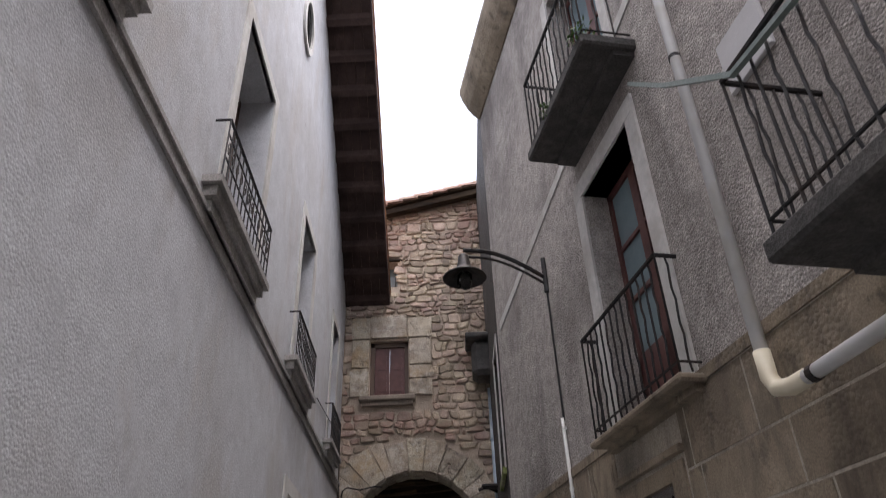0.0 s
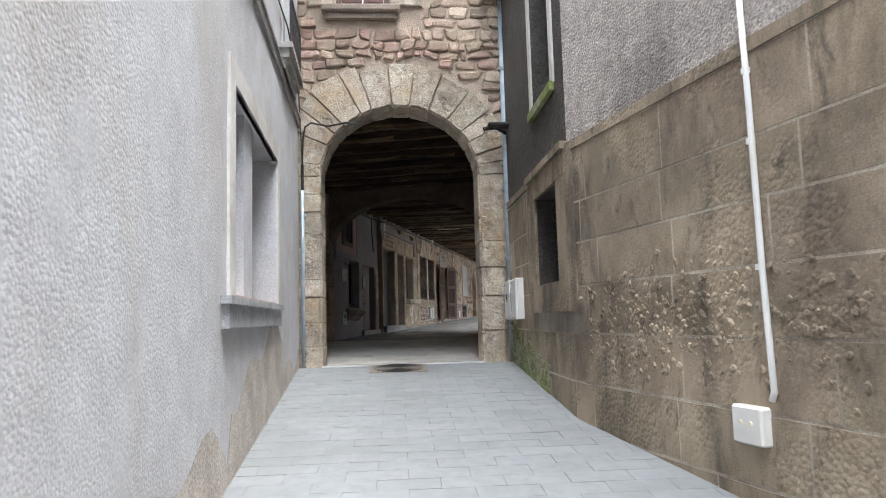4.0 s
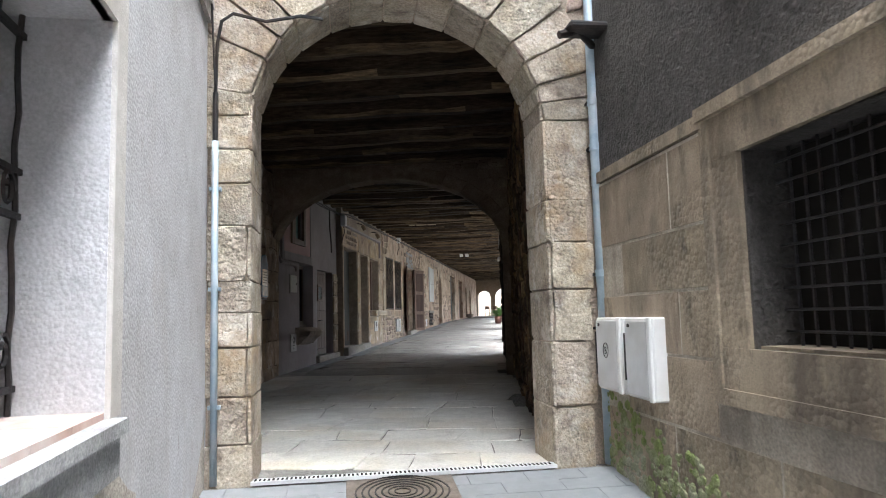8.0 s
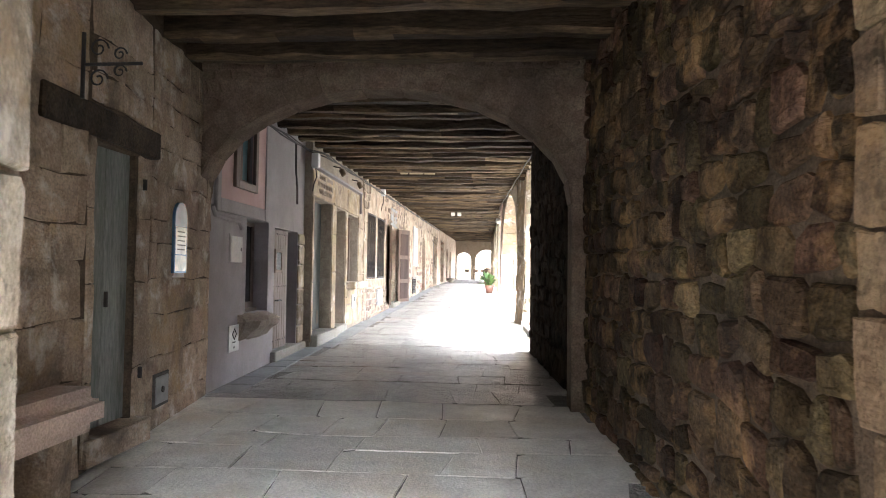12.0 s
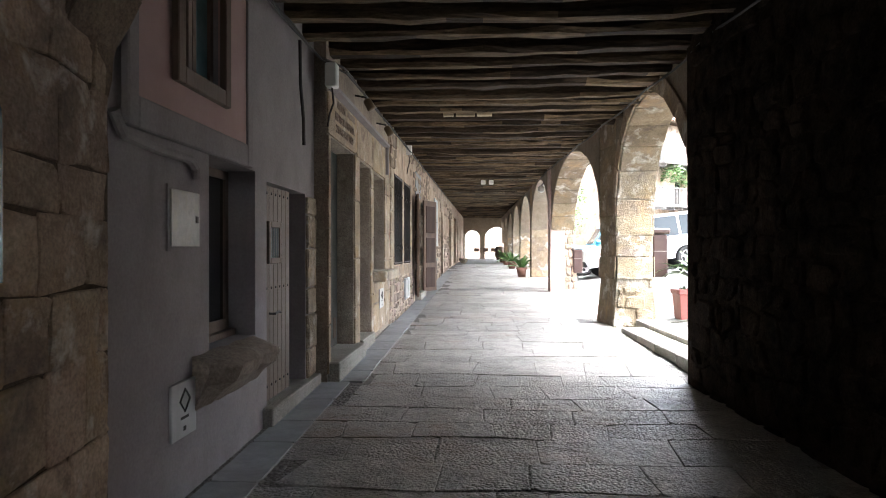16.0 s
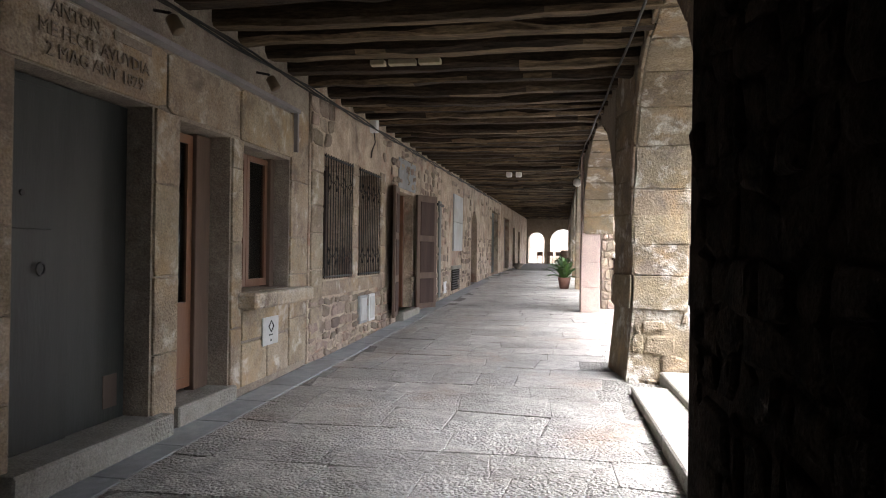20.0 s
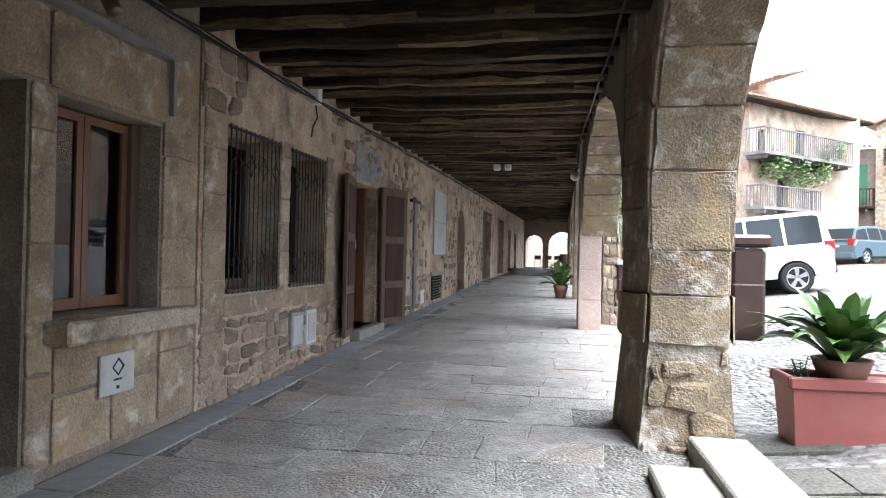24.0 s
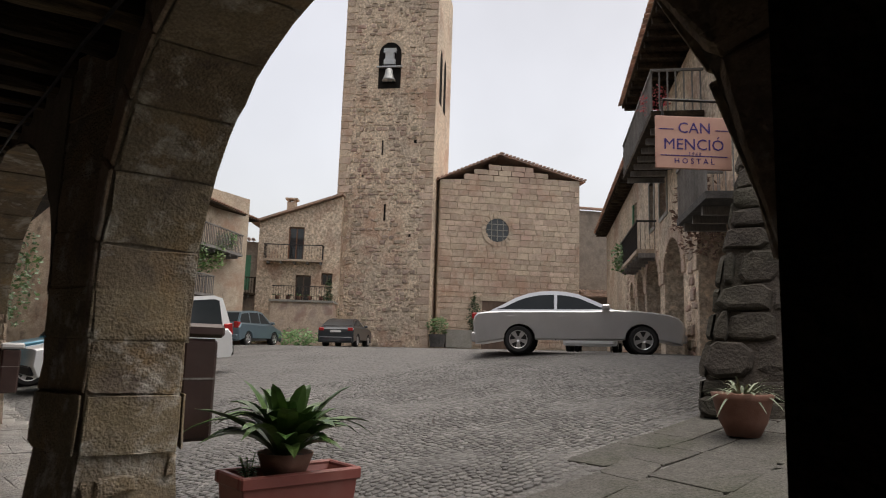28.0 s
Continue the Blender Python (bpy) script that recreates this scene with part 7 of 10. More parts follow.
bm = bevelled(bbox(0.33, 0.74, -5.3, -4.08, 1.88, 2.16, 0), 0.09, 3)
part("seat", bm, M_PINKSTONE, t, "rounded reddish stone slab")
for u in (-5.1, -4.5):
    part("support", bbox(0.34, 0.62, u, u + 0.22, 1.42, 1.89, 0.02), M_SAND_D, t)
t = thing("iron_bracket", "wrought iron bracket with scrolls", "bracket", ARC)
bm = bmesh.new()
tube(bm, [(0.36, -3.9, 4.05), (0.36, -3.9, 4.5)], 0.014, 6)
tube(bm, [(0.36, -3.9, 4.28), (0.75, -3.85, 4.3)], 0.012, 6)
for cx, cz, r in ((0.45, 4.4, 0.07), (0.45, 4.19, 0.07), (0.6, 4.36, 0.05), (0.6, 4.24, 0.05)):
    tube(bm, [(cx + r * (1 - k / 22) * math.cos(k * 0.5), -3.87, cz + r * (1 - k / 22) * math.sin(k * 0.5)) for k in range(18)], 0.007, 4)
part("scroll", bm, M_IRON, t)

# lilac house: rose panel with window, box, meter plate, low window, plank door
t = thing("rose_panel", "pink framed panel round an upper window with blue-green glass", "window", ARC)
part("field", wall_bm(bmesh.new(), (0.0, -0.7), (0.0, 0.84), -0.03, 3.73, 5.2, [(0.42, 1.1, 4.0, 4.95)]), M_ROSE, t)
fr = bmesh.new()
box(fr, 0.0, 0.045, -0.80, -0.7, 3.57, 5.2)
box(fr, 0.0, 0.045, 0.84, 0.95, 3.57, 5.2)
box(fr, 0.0, 0.045, -0.7, 0.84, 3.57, 3.73)
part("border", bevelled(fr, 0.008), M_PINK, t, "lilac plaster border")
wf = bmesh.new()
for q in ((-0.33, -0.24, 3.9, 5.1), (0.35, 0.44, 3.9, 5.1), (-0.24, 0.35, 3.9, 4.0), (-0.24, 0.35, 4.95, 5.1)):
    box(wf, 0.03, 0.075, *q)
part("frame", bevelled(wf, 0.006), M_DOOR, t)
casement(t, -0.02, -0.26, 0.05, 3.98, 4.96, 0.05, M_DOOR, M_TEALGLASS)
casement(t, -0.02, 0.06, 0.37, 3.98, 4.96, 0.05, M_DOOR, M_TEALGLASS)
# near-black sheet for the unlit room behind the glass
part("reveal", bbox(-0.3, -0.28, -0.3, 0.41, 3.95, 5.0, 0), M_DARK, t)
part("moulding", tube(bmesh.new(), [(0.02, -0.9, 3.62), (0.025, -0.82, 3.52), (0.025, -0.5, 3.5), (0.025, -0.1, 3.5), (0.02, 0.0, 3.46), (0.015, 0.02, 3.4)], 0.028, 8), M_PINK, t, "rounded plaster moulding")
t = thing("wall_cabinet", "flush grey metal meter cabinet with scuffed paint", "cabinet", ARC)
part("door", bbox(0.0, 0.022, -0.31, 0.06, 2.99, 3.31, 0.004), mat("scuffed_grey_paint", (0.33, 0.34, 0.33), (0.45, 0.46, 0.44), 20, 0.5, 0.2, 60, (0.5, 0.48, 0.3), 9, 0.4), t)
part("frame", wall_bm(bmesh.new(), (0.0, -0.335), (0.0, 0.085), -0.012, 2.965, 3.335, [(0.025, 0.395, 2.99, 3.31)]), M_PINK, t)
part("lock", bbox(0.022, 0.027, 0.0, 0.03, 3.13, 3.17, 0), M_IRON, t)


def meter_plate(v, u0, u1, z0, z1, label="grey plastic water meter lid with a diamond mark"):
    t = thing("water_meter_box", label, "meter box", ARC, group="water meter boxes")
    part("lid", bbox(v, v + 0.018, u0, u1, z0, z1, 0.004), M_LID, t)
    c, zc_ = (u0 + u1) / 2, z0 + (z1 - z0) * 0.66
    d = bmesh.new()
    r = (z1 - z0) * 0.2
    tube(d, [(v + 0.019, c + r * math.cos(a), zc_ + r * math.sin(a)) for a in (0, math.pi / 2, math.pi, 3 * math.pi / 2, 0)], 0.008, 4, False)
    part("mark", d, M_IRON, t)
    part("text_bar", bbox(v + 0.018, v + 0.02, c - r * 0.8, c + r * 0.8, z0 + (z1 - z0) * 0.33, z0 + (z1 - z0) * 0.38, 0), M_IRON, t)
    part("keyhole", bbox(v + 0.018, v + 0.021, c - 0.015, c + 0.015, z0 + (z1 - z0) * 0.12, z0 + (z1 - z0) * 0.2, 0), M_IRON, t)


meter_plate(0.0, -0.30, 0.02, 1.9, 2.22)
t = thing("low_window", "brown casement window deep in the lilac wall over a broken stone sill", "window", ARC)
casement(t, -0.2, 0.25, 0.66, 2.38, 3.56, 0.06, M_DOOR, M_DARKGLASS)
casement(t, -0.2, 0.67, 1.1, 2.38, 3.56, 0.06, M_DOOR, M_DARKGLASS)
part("board", bbox(-0.4, -0.15, 0.25, 1.12, 2.33, 2.38, 0.006), M_DOOR, t)
bm = bmesh.new()
rng = random.Random(17)
prof = [(0.0, 2.33), (0.17, 2.3), (0.24, 2.25), (0.21, 2.17), (0.12, 2.1), (0.06, 2.03), (0.0, 2.0)]
rings = []
for k in range(9):
    u = 0.0 + 1.1 * k / 8
    sc = 0.45 if k in (0, 8) else rng.uniform(0.85, 1.12)
    rings.append([bm.verts.new((v * sc, u + rng.uniform(-0.02, 0.02), z + rng.uniform(-0.012, 0.012))) for v, z in prof])
for a, b in zip(rings, rings[1:]):
    for i in range(len(prof) - 1):
        bm.faces.new((a[i], a[i + 1], b[i + 1], b[i]))
bm.faces.new(rings[0])
bm.faces.new(rings[-1])
part("sill", bm, M_DARKSAND, t, "broken rounded stone sill")
t = thing("plank_door", "brown studded plank door with a small barred glass light", "door", ARC)
boards(t, -0.08, -0.03, 1.43, 2.13, 1.74, 3.5, 6, M_PLANK)
part("jamb", bbox(-0.2, -0.01, 1.392, 1.428, 1.72, 3.518, 0.006), M_DOOR, t)
wf = bmesh.new()
for q in ((1.48, 1.53, 2.86, 3.21), (1.77, 1.82, 2.86, 3.21), (1.53, 1.77, 3.16, 3.21), (1.53, 1.77, 2.86, 2.91)):
    box(wf, -0.03, -0.005, *q)
light = part("light_frame", bevelled(wf, 0.005), M_DOOR, t)
part("pane", bbox(-0.03, -0.026, 1.53, 1.77, 2.91, 3.16, 0), M_TEALGLASS, light)
for k in range(5):
    part("bar", tube(bmesh.new(), [(-0.016, 1.55 + 0.05 * k, 2.9), (-0.016, 1.55 + 0.05 * k, 3.17)], 0.006, 6), M_BOXGREY, light)
part("handle", tube(bmesh.new(), [(-0.03, 1.55, 2.45), (0.02, 1.55, 2.45), (0.02, 1.66, 2.46), (0.02, 1.7, 2.45)], 0.01, 6), M_IRON, t)
for z in (1.86, 2.66, 3.44):
    for k in range(6):
        part("stud", lathe(bmesh.new(), [(0.012, 0), (0.01, 0.006)], 8, Matrix.Translation((-0.03, 1.49 + 0.116 * k, z)) @ Euler((0, radians(90), 0)).to_matrix().to_4x4()), M_IRON, t)
part("threshold", bbox(-0.28, 0.08, 1.3, 2.9, 1.5, 1.725, 0.012), M_STEP, t, "worn pale stone threshold")
part("side_panel", bbox(-0.34, -0.28, 2.14, 2.555, 1.73, 3.51, 0.006), M_DOOR, t)

# tall dark door under the carved lintel
t = thing("tall_door", "tall dark green-grey wooden double door with a ring knocker", "door", ARC)
part("leaf", bbox(-0.1, -0.05, 3.06, 3.72, 1.82, 4.15, 0.006), M_TALLDOOR, t)
part("leaf", bbox(-0.12, -0.07, 3.73, 4.34, 1.82, 4.15, 0.006), M_TALLDOOR, t)
part("wicket", bbox(-0.05, -0.04, 3.1, 3.55, 3.2, 4.1, 0.004), M_TALLDOOR, t)
part("knocker", tube(bmesh.new(), [(-0.03, 3.45 + 0.035 * math.cos(k * 0.5), 2.95 + 0.04 * math.sin(k * 0.5)) for k in range(14)], 0.007, 5), M_IRON, t)
part("lock", lathe(bmesh.new(), [(0.022, 0), (0.018, 0.015)], 10, Matrix.Translation((-0.045, 3.3, 3.42)) @ Euler((0, radians(90), 0)).to_matrix().to_4x4()), M_IRON, t)
part("cat_hole", bbox(-0.069, -0.064, 4.1, 4.25, 1.92, 2.16, 0), M_PLANK, t)
part("threshold", bbox(-0.12, 0.26, 2.95, 4.5, 1.45, 1.82, 0.014), M_STEP, t, "pale stone doorstep")
for k, (line, w) in enumerate((("ANTON", 0.0), ("ME FECIT AVUYDIA", 0.0), ("2 MAG ANY 1829", 0.0))):
    writing(line, 0.125 if k else 0.12, M_DARKSAND, WS, on_wall(0.161, 3.72 if k else 3.5, 4.5 - 0.125 * k - (0.01 if k else 0)), 0.004)
part("worn_letters", bbox(0.16, 0.165, 3.86, 4.28, 4.515, 4.58, 0), M_DARKSAND, WS)
# glazed door and casement in orange-brown wood
t = thing("glazed_door", "orange-brown wooden door with a tall glass pane", "door", ARC)
casement(t, -0.1, 4.74, 5.3, 1.86, 4.1, 0.08, M_ORANGEWOOD, M_MIRRORGLASS)
part("panel", bbox(-0.13, -0.09, 4.82, 5.22, 1.95, 2.62, 0.01), M_ORANGEWOOD, t)
# added behind this pane in place of its bright reflection
part("curtain", curtain_bm(-0.2, 4.83, 5.2, 2.64, 4.0), M_CURTAIN, t, "pale cloth that also stands for the bright reflection in the glass")
part("side_post", bbox(-0.16, -0.06, 5.3, 5.54, 1.82, 4.12, 0.006), M_DOOR, t)
part("threshold", bbox(-0.12, 0.2, 4.66, 5.62, 1.45, 1.825, 0.014), M_STEP, t)
t = thing("casement_window", "orange-brown two-leaf window with drawn curtain above a stone sill", "window", ARC)
casement(t, -0.08, 5.82, 6.3, 2.7, 4.08, 0.06, M_ORANGEWOOD, M_MIRRORGLASS)
casement(t, -0.08, 6.31, 6.79, 2.7, 4.08, 0.06, M_ORANGEWOOD, M_MIRRORGLASS)
for a, b in ((5.88, 6.24), (6.37, 6.73)):
    part("curtain", curtain_bm(-0.18, a, b, 2.78, 4.02), M_CURTAIN, t, "pale cloth that also stands for the bright reflection in the glass")
part("side_post", bbox(-0.16, -0.04, 6.79, 6.89, 2.68, 4.1, 0.004), M_DOOR, t)
part("sill", bevelled(bbox(0.05, 0.34, 5.7, 7.18, 2.52, 2.675, 0), 0.02), M_SAND, t, "thick worn sandstone sill")
meter_plate(0.16, 6.2, 6.57, 2.1, 2.39)
# cornice strip and cables over the stone house
t = thing("cornice", "thin grey plaster cornice over the door heads", "trim", ARC)
bm = bmesh.new()
box(bm, 0.12, 0.22, 2.95, 7.0, 4.64, 4.68)
box(bm, 0.12, 0.2, 6.96, 7.0, 4.2, 4.64)
part("strip", bm, M_PINK, t)
for u, z, m in ((2.86, 4.62, "box"), (10.0, 4.95, "box")):
    t = thing("junction_box", "small white plastic junction box with cables", "box", ARC)
    part("case", bbox(0.14, 0.26, u - 0.07, u + 0.07, z, z + 0.24, 0.012), M_WHITEPVC, t)
    part("wire", tube(bmesh.new(), [(0.2, u, z), (0.21, u + 0.03, z - 0.15), (0.18, u - 0.03, z - 0.28), (0.16, u - 0.02, z - 0.4)], 0.01, 5), M_IRON, t)
for u, z in ((4.3, 4.82), (6.0, 4.8)):
    t = thing("wall_spot", "small bronze spotlight under the beams", "lamp", ARC, group="small spotlights")
    part("head", lathe(bmesh.new(), [(0.03, 0.0), (0.05, 0.02), (0.055, 0.14), (0.04, 0.15)], 14, Matrix.Translation((0.3, u, z)) @ Euler((0, radians(150), 0)).to_matrix().to_4x4()), M_BRONZE, t, smooth=True)
    part("arm", tube(bmesh.new(), [(0.16, u, z + 0.05), (0.3, u, z + 0.02)], 0.012, 5), M_IRON, t)
t = thing("cable_bundle", "sagging bundle of dark cables along the wall head", "cable", ARC)
for k in range(3):
    pts = []
    u = -1.2
    while u < 30:
        v = (0.07 if u < 2.9 else 0.22) + 0.02 * k
        pts.append((v, u, zc(u) - 0.06 - 0.03 * k - 0.035 * abs(math.sin(u * 1.7 + k))))
        u += 0.5
    part("wire", tube(bmesh.new(), pts, 0.011, 5), M_IRON, t)
pts = [(arcade_v(u) - 0.06, u, zc(u) - 0.05 - 0.04 * abs(math.sin(u * 1.3))) for u in [-1.2 + 0.5 * i for i in range(36)]]
part("wire", tube(bmesh.new(), pts, 0.013, 5), M_IRON, t)
part("loop", tube(bmesh.new(), [(0.05, 2.2, 4.9), (0.05, 2.22, 4.5), (0.06, 2.28, 4.2), (0.06, 2.3, 3.95)], 0.016, 5), M_IRON, t)

t = thing("timber_shims", "short pale timber shims nailed under a beam", "timber", ARC)
for v, ln in ((1.1, 0.16), (1.3, 0.3), (1.63, 0.24)):
    part("shim", bbox(v, v + ln, 6.74, 6.84, zc(6.8) + 0.02, zc(6.8) + 0.075, 0.006), M_SHIM, t)
# barred double window of the rubble house
for a, b in ((7.93, 9.07), (9.38, 10.5)):
    t = thing("barred_window", "tall iron barred window with white framed glass behind", "window", ARC, group="barred windows of the rubble house")
    casement(t, -0.2, a + 0.02, (a + b) / 2 - 0.01, 2.74, 4.3, 0.07, M_DOOR, M_MIRRORGLASS)
    casement(t, -0.2, (a + b) / 2 + 0.01, b - 0.02, 2.74, 4.3, 0.07, M_DOOR, M_GLASS)
    part("curtain", bbox(-0.27, -0.26, a + 0.08, a + 0.48, 2.85, 4.2, 0), mat("pale_blind", (0.5, 0.56, 0.58), (0.58, 0.63, 0.64), 3, 0.8, 0.1), t)
    n = 11
    for k in range(n + 1):
        u = a + 0.03 + (b - a - 0.06) * k / n
        part("bar", tube(bmesh.new(), [(0.17, u, 2.72), (0.17, u, 4.33)], 0.007, 6), M_IRON, t)
    for z in (2.75, 4.3):
        part("rail", bbox(0.16, 0.18, a, b, z - 0.012, z + 0.012, 0), M_IRON, t)
    for z in (3.02, 3.98):
        for k in range(4):
            c = a + (b - a) * (k + 0.5) / 4
            part("ring", tube(bmesh.new(), [(0.182, c + 0.11 * math.cos(j * math.tau / 8) ** 3, z + 0.11 * math.sin(j * math.tau / 8) ** 3) for j in range(9)], 0.006, 4, False), M_IRON, t)
for u0, u1 in ((9.42, 9.78), (9.88, 10.2)):
    t = thing("wall_hatch", "grey metal hatch in the rubble wall", "hatch", ARC, group="hatches under the barred window")
    part("frame", bbox(0.15, 0.195, u0, u1, 2.0, 2.42, 0.006), M_SLATE if u0 < 9.5 else M_BOXGREY, t)
    part("door", bbox(0.195, 0.203, u0 + 0.04, u1 - 0.04, 2.04, 2.38, 0.003), M_LID, t)
# open shuttered door
t = thing("shuttered_door", "doorway with two heavy dark shutters folded open", "door", ARC)
for u, ang in ((11.66, -171), (12.98, -22)):
    sh = part("shutter", bbox(0.0, 0.05, 0.0, 0.7, 0.0, 2.28, 0.006), M_DOOR, t, m=Matrix.Translation((0.21, u, 1.95)) @ pose(0, 0, 0, 0, 0, ang))
    for z0, z1 in ((0.1, 0.6), (0.72, 1.35), (1.47, 2.15)):
        part("panel", bbox(-0.012, 0.062, 0.1, 0.6, z0, z1, 0.008), M_REDDARK, sh)
part("frame", bbox(-0.16, -0.02, 12.84, 12.94, 1.98, 4.2, 0.006), M_ORANGEWOOD, t)
part("leaf", bbox(-0.2, -0.15, 11.76, 12.3, 2.0, 4.18, 0.006), M_DOOR, t)
part("letter_box", bbox(-0.14, -0.04, 12.32, 12.5, 3.2, 3.34, 0.01), M_BOXGREY, t)
part("threshold", bbox(-0.2, 0.3, 11.7, 13.05, 1.5, 1.98, 0.014), M_STEP, t)
t = thing("carved_plaque", "slate plaque with a carved emblem over the doorway", "plaque", ARC)
part("slab", bbox(0.15, 0.172, 11.75, 13.1, 4.26, 4.82, 0.01), M_SLATE, t)
part("emblem", tube(bmesh.new(), [(0.175, 12.45 + 0.1 * math.sin(k * 0.9) * (1 - k / 18), 4.38 + 0.025 * k) for k in range(14)], 0.018, 6), M_SAND, t)
# upright drain board, grey panel, vent, arched door, dark doors
t = thing("wall_post", "dark iron post with a small crossbar on the wall", "post", ARC)
part("post", bbox(0.15, 0.2, 15.6, 15.82, 2.0, 4.3, 0.01), M_OLDGREEN, t)
part("crossbar", bbox(0.15, 0.22, 15.3, 16.05, 4.18, 4.24, 0.006), M_IRON, t)
t = thing("grey_shutter", "closed pale grey metal shutter in the plaster", "shutter", ARC)
for z0, z1 in ((3.12, 3.9), (3.91, 4.66)):
    part("leaf", bbox(0.15, 0.19, 17.7, 19.2, z0, z1, 0.008), M_GREYPAINT, t)
t = thing("cellar_vent", "low barred cellar vent with a white lintel", "vent", ARC)
# near-black sheet on the wall for the dark inside the vent
part("opening", bbox(0.15, 0.16, 17.6, 18.9, 2.06, 2.62, 0), M_DARK, t)
part("lintel", bbox(0.15, 0.2, 17.5, 19.0, 2.62, 2.72, 0.006), M_STEP, t)
for k in range(8):
    part("bar", bbox(0.16, 0.185, 17.62, 18.88, 2.1 + k * 0.065, 2.125 + k * 0.065, 0), M_IRON, t)
t = thing("white_hatch", "small white hatch low on the wall", "hatch", ARC)
part("door", bbox(0.15, 0.17, 16.4, 16.8, 2.05, 2.4, 0.004), M_BOXGREY, t)
for u0, u1, z1, m in ((21.27, 22.63, 4.4, M_PLANK), (27.06, 29.64, 4.8, M_DARKGREEN), (32.26, 35.04, 4.8, M_DOOR), (37.46, 39.04, 4.5, M_PLANK), (41.46, 42.84, 4.4, M_DOOR)):
    t = thing("house_door", "old dark plank door under the arcade", "door", ARC, group="far doors of the arcade")
    boards(t, -0.1, -0.04, u0, u1, zf(u0) + 0.05, z1, 4, m)
t = thing("flower_bowl", "stone bowl with a small plant at the wall foot", "plant", ARC)
part("bowl", lathe(bmesh.new(), [(0.12, 0), (0.22, 0.12), (0.3, 0.3), (0.27, 0.3), (0.2, 0.22)], 16, Matrix.Translation((0.55, 36.2, zf(36.2)))), M_SAND, t)


def leaf_bm(bm, base, az, ln, wid, lift, droop, n=6):
    """A strap leaf that rises and bends over, with a fold along its rib."""
    d = Vector((math.cos(az), math.sin(az), 0))
    s = Vector((-d.y, d.x, 0))
    rows = []
    for i in range(n + 1):
        f = i / n
        p = base + d * ln * (f * math.cos(lift) + 0.12 * f * f) + Vector((0, 0, ln * (math.sin(lift) * f - droop * f * f)))
        w = wid * math.sin(math.pi * min(0.08 + f * 0.92, 1)) ** 0.7
        rows.append((bm.verts.new(p - s * w + Vector((0, 0, w * 0.35))), bm.verts.new(p), bm.verts.new(p + s * w + Vector((0, 0, w * 0.35)))))
    for a, b in zip(rows, rows[1:]):
        bm.faces.new((a[0], a[1], b[1], b[0]))
        bm.faces.new((a[1], a[2], b[2], b[1]))


def potted(name, label, m, pot, leaves, ln, wid, mat_, rng, z0, droop=0.55, up=(0.55, 1.35)):
    t = thing(name, label, "plant", m)
    part("pot", lathe(bmesh.new(), pot, 22), M_TERRACOTTA, t, smooth=True)
    part("soil", lathe(bmesh.new(), [(pot[2][0] * 0.85, z0 - 0.03), (pot[2][0] * 0.84, z0 - 0.01)], 18), M_SOIL, t)
    for i in range(leaves):
        bm = bmesh.new()
        az = rng.uniform(0, math.tau)
        leaf_bm(bm, Vector((0.06 * math.cos(az), 0.06 * math.sin(az), z0 - 0.02)), az, ln * rng.uniform(0.6, 1.1), wid * rng.uniform(0.7, 1.2), rng.uniform(*up), droop * rng.uniform(0.5, 1.2))
        part("leaf", bm, mat_, t)
    return t


rng = random.Random(91)
for k, (u, v) in enumerate(((20.6, 3.1), (26.7, 3.0), (28.2, 3.1), (32.7, 2.95), (38.4, 2.9))):
    potted("potted_plant", "leafy green plant in a terracotta pot by the piers", ARC @ Matrix.Translation((v, u, zf(u))), [(0.13, 0), (0.17, 0.2), (0.2, 0.34), (0.17, 0.34), (0.15, 0.28)], 26, 0.8, 0.06, M_LEAF2, rng, 0.3)
t = thing("wine_barrel", "dark wooden barrel near the end arches", "barrel", ARC)
bm = lathe(bmesh.new(), [(0.3, 0), (0.38, 0.25), (0.41, 0.5), (0.38, 0.75), (0.3, 1.0), (0.28, 1.0), (0.28, 0.96)], 20, Matrix.Translation((3.0, 47.5, zf(47.5))))
part("staves", bm, M_DOOR, t)
for z in (0.12, 0.35, 0.66, 0.88):
    part("hoop", tube(bmesh.new(), [(3.0 + (0.345 + 0.075 * math.sin(z * math.pi)) * math.cos(k * math.tau / 20), 47.5 + (0.345 + 0.075 * math.sin(z * math.pi)) * math.sin(k * math.tau / 20), zf(47.5) + z) for k in range(21)], 0.012, 4, False), M_IRON, t)
for v, u in ((1.0, 47.6), (1.7, 48.2), (2.3, 47.8)):
    t = thing("cafe_chair", "dark chair at the arcade end", "chair", ARC, group="chairs at the arcade end")
    z = zf(u)
    part("seat", bbox(v, v + 0.42, u, u + 0.42, z + 0.43, z + 0.46, 0.01), M_DOOR, t)
    part("backrest", bbox(v, v + 0.42, u + 0.39, u + 0.42, z + 0.6, z + 0.88, 0.01), M_DOOR, t)
    for a in (0.02, 0.38):
        for b in (0.02, 0.39):
            part("leg", bbox(v + a, v + a + 0.03, u + b, u + b + 0.03, z, z + (0.88 if b > 0.2 else 0.43), 0), M_DOOR, t)
for u, v in ((16.8, 1.85),):
    t = thing("ceiling_lamp", "small twin floodlight fixed to a beam", "lamp", ARC)
    part("bracket", bbox(v - 0.02, v + 0.02, u - 0.02, u + 0.02, zc(u) - 0.12, zc(u) + 0.02, 0), M_IRON, t)
    for d in (-0.12, 0.12):
        part("head", bbox(v + d - 0.07, v + d + 0.07, u - 0.1, u + 0.06, zc(u) - 0.2, zc(u) - 0.08, 0.015), M_WHITEPVC, t)
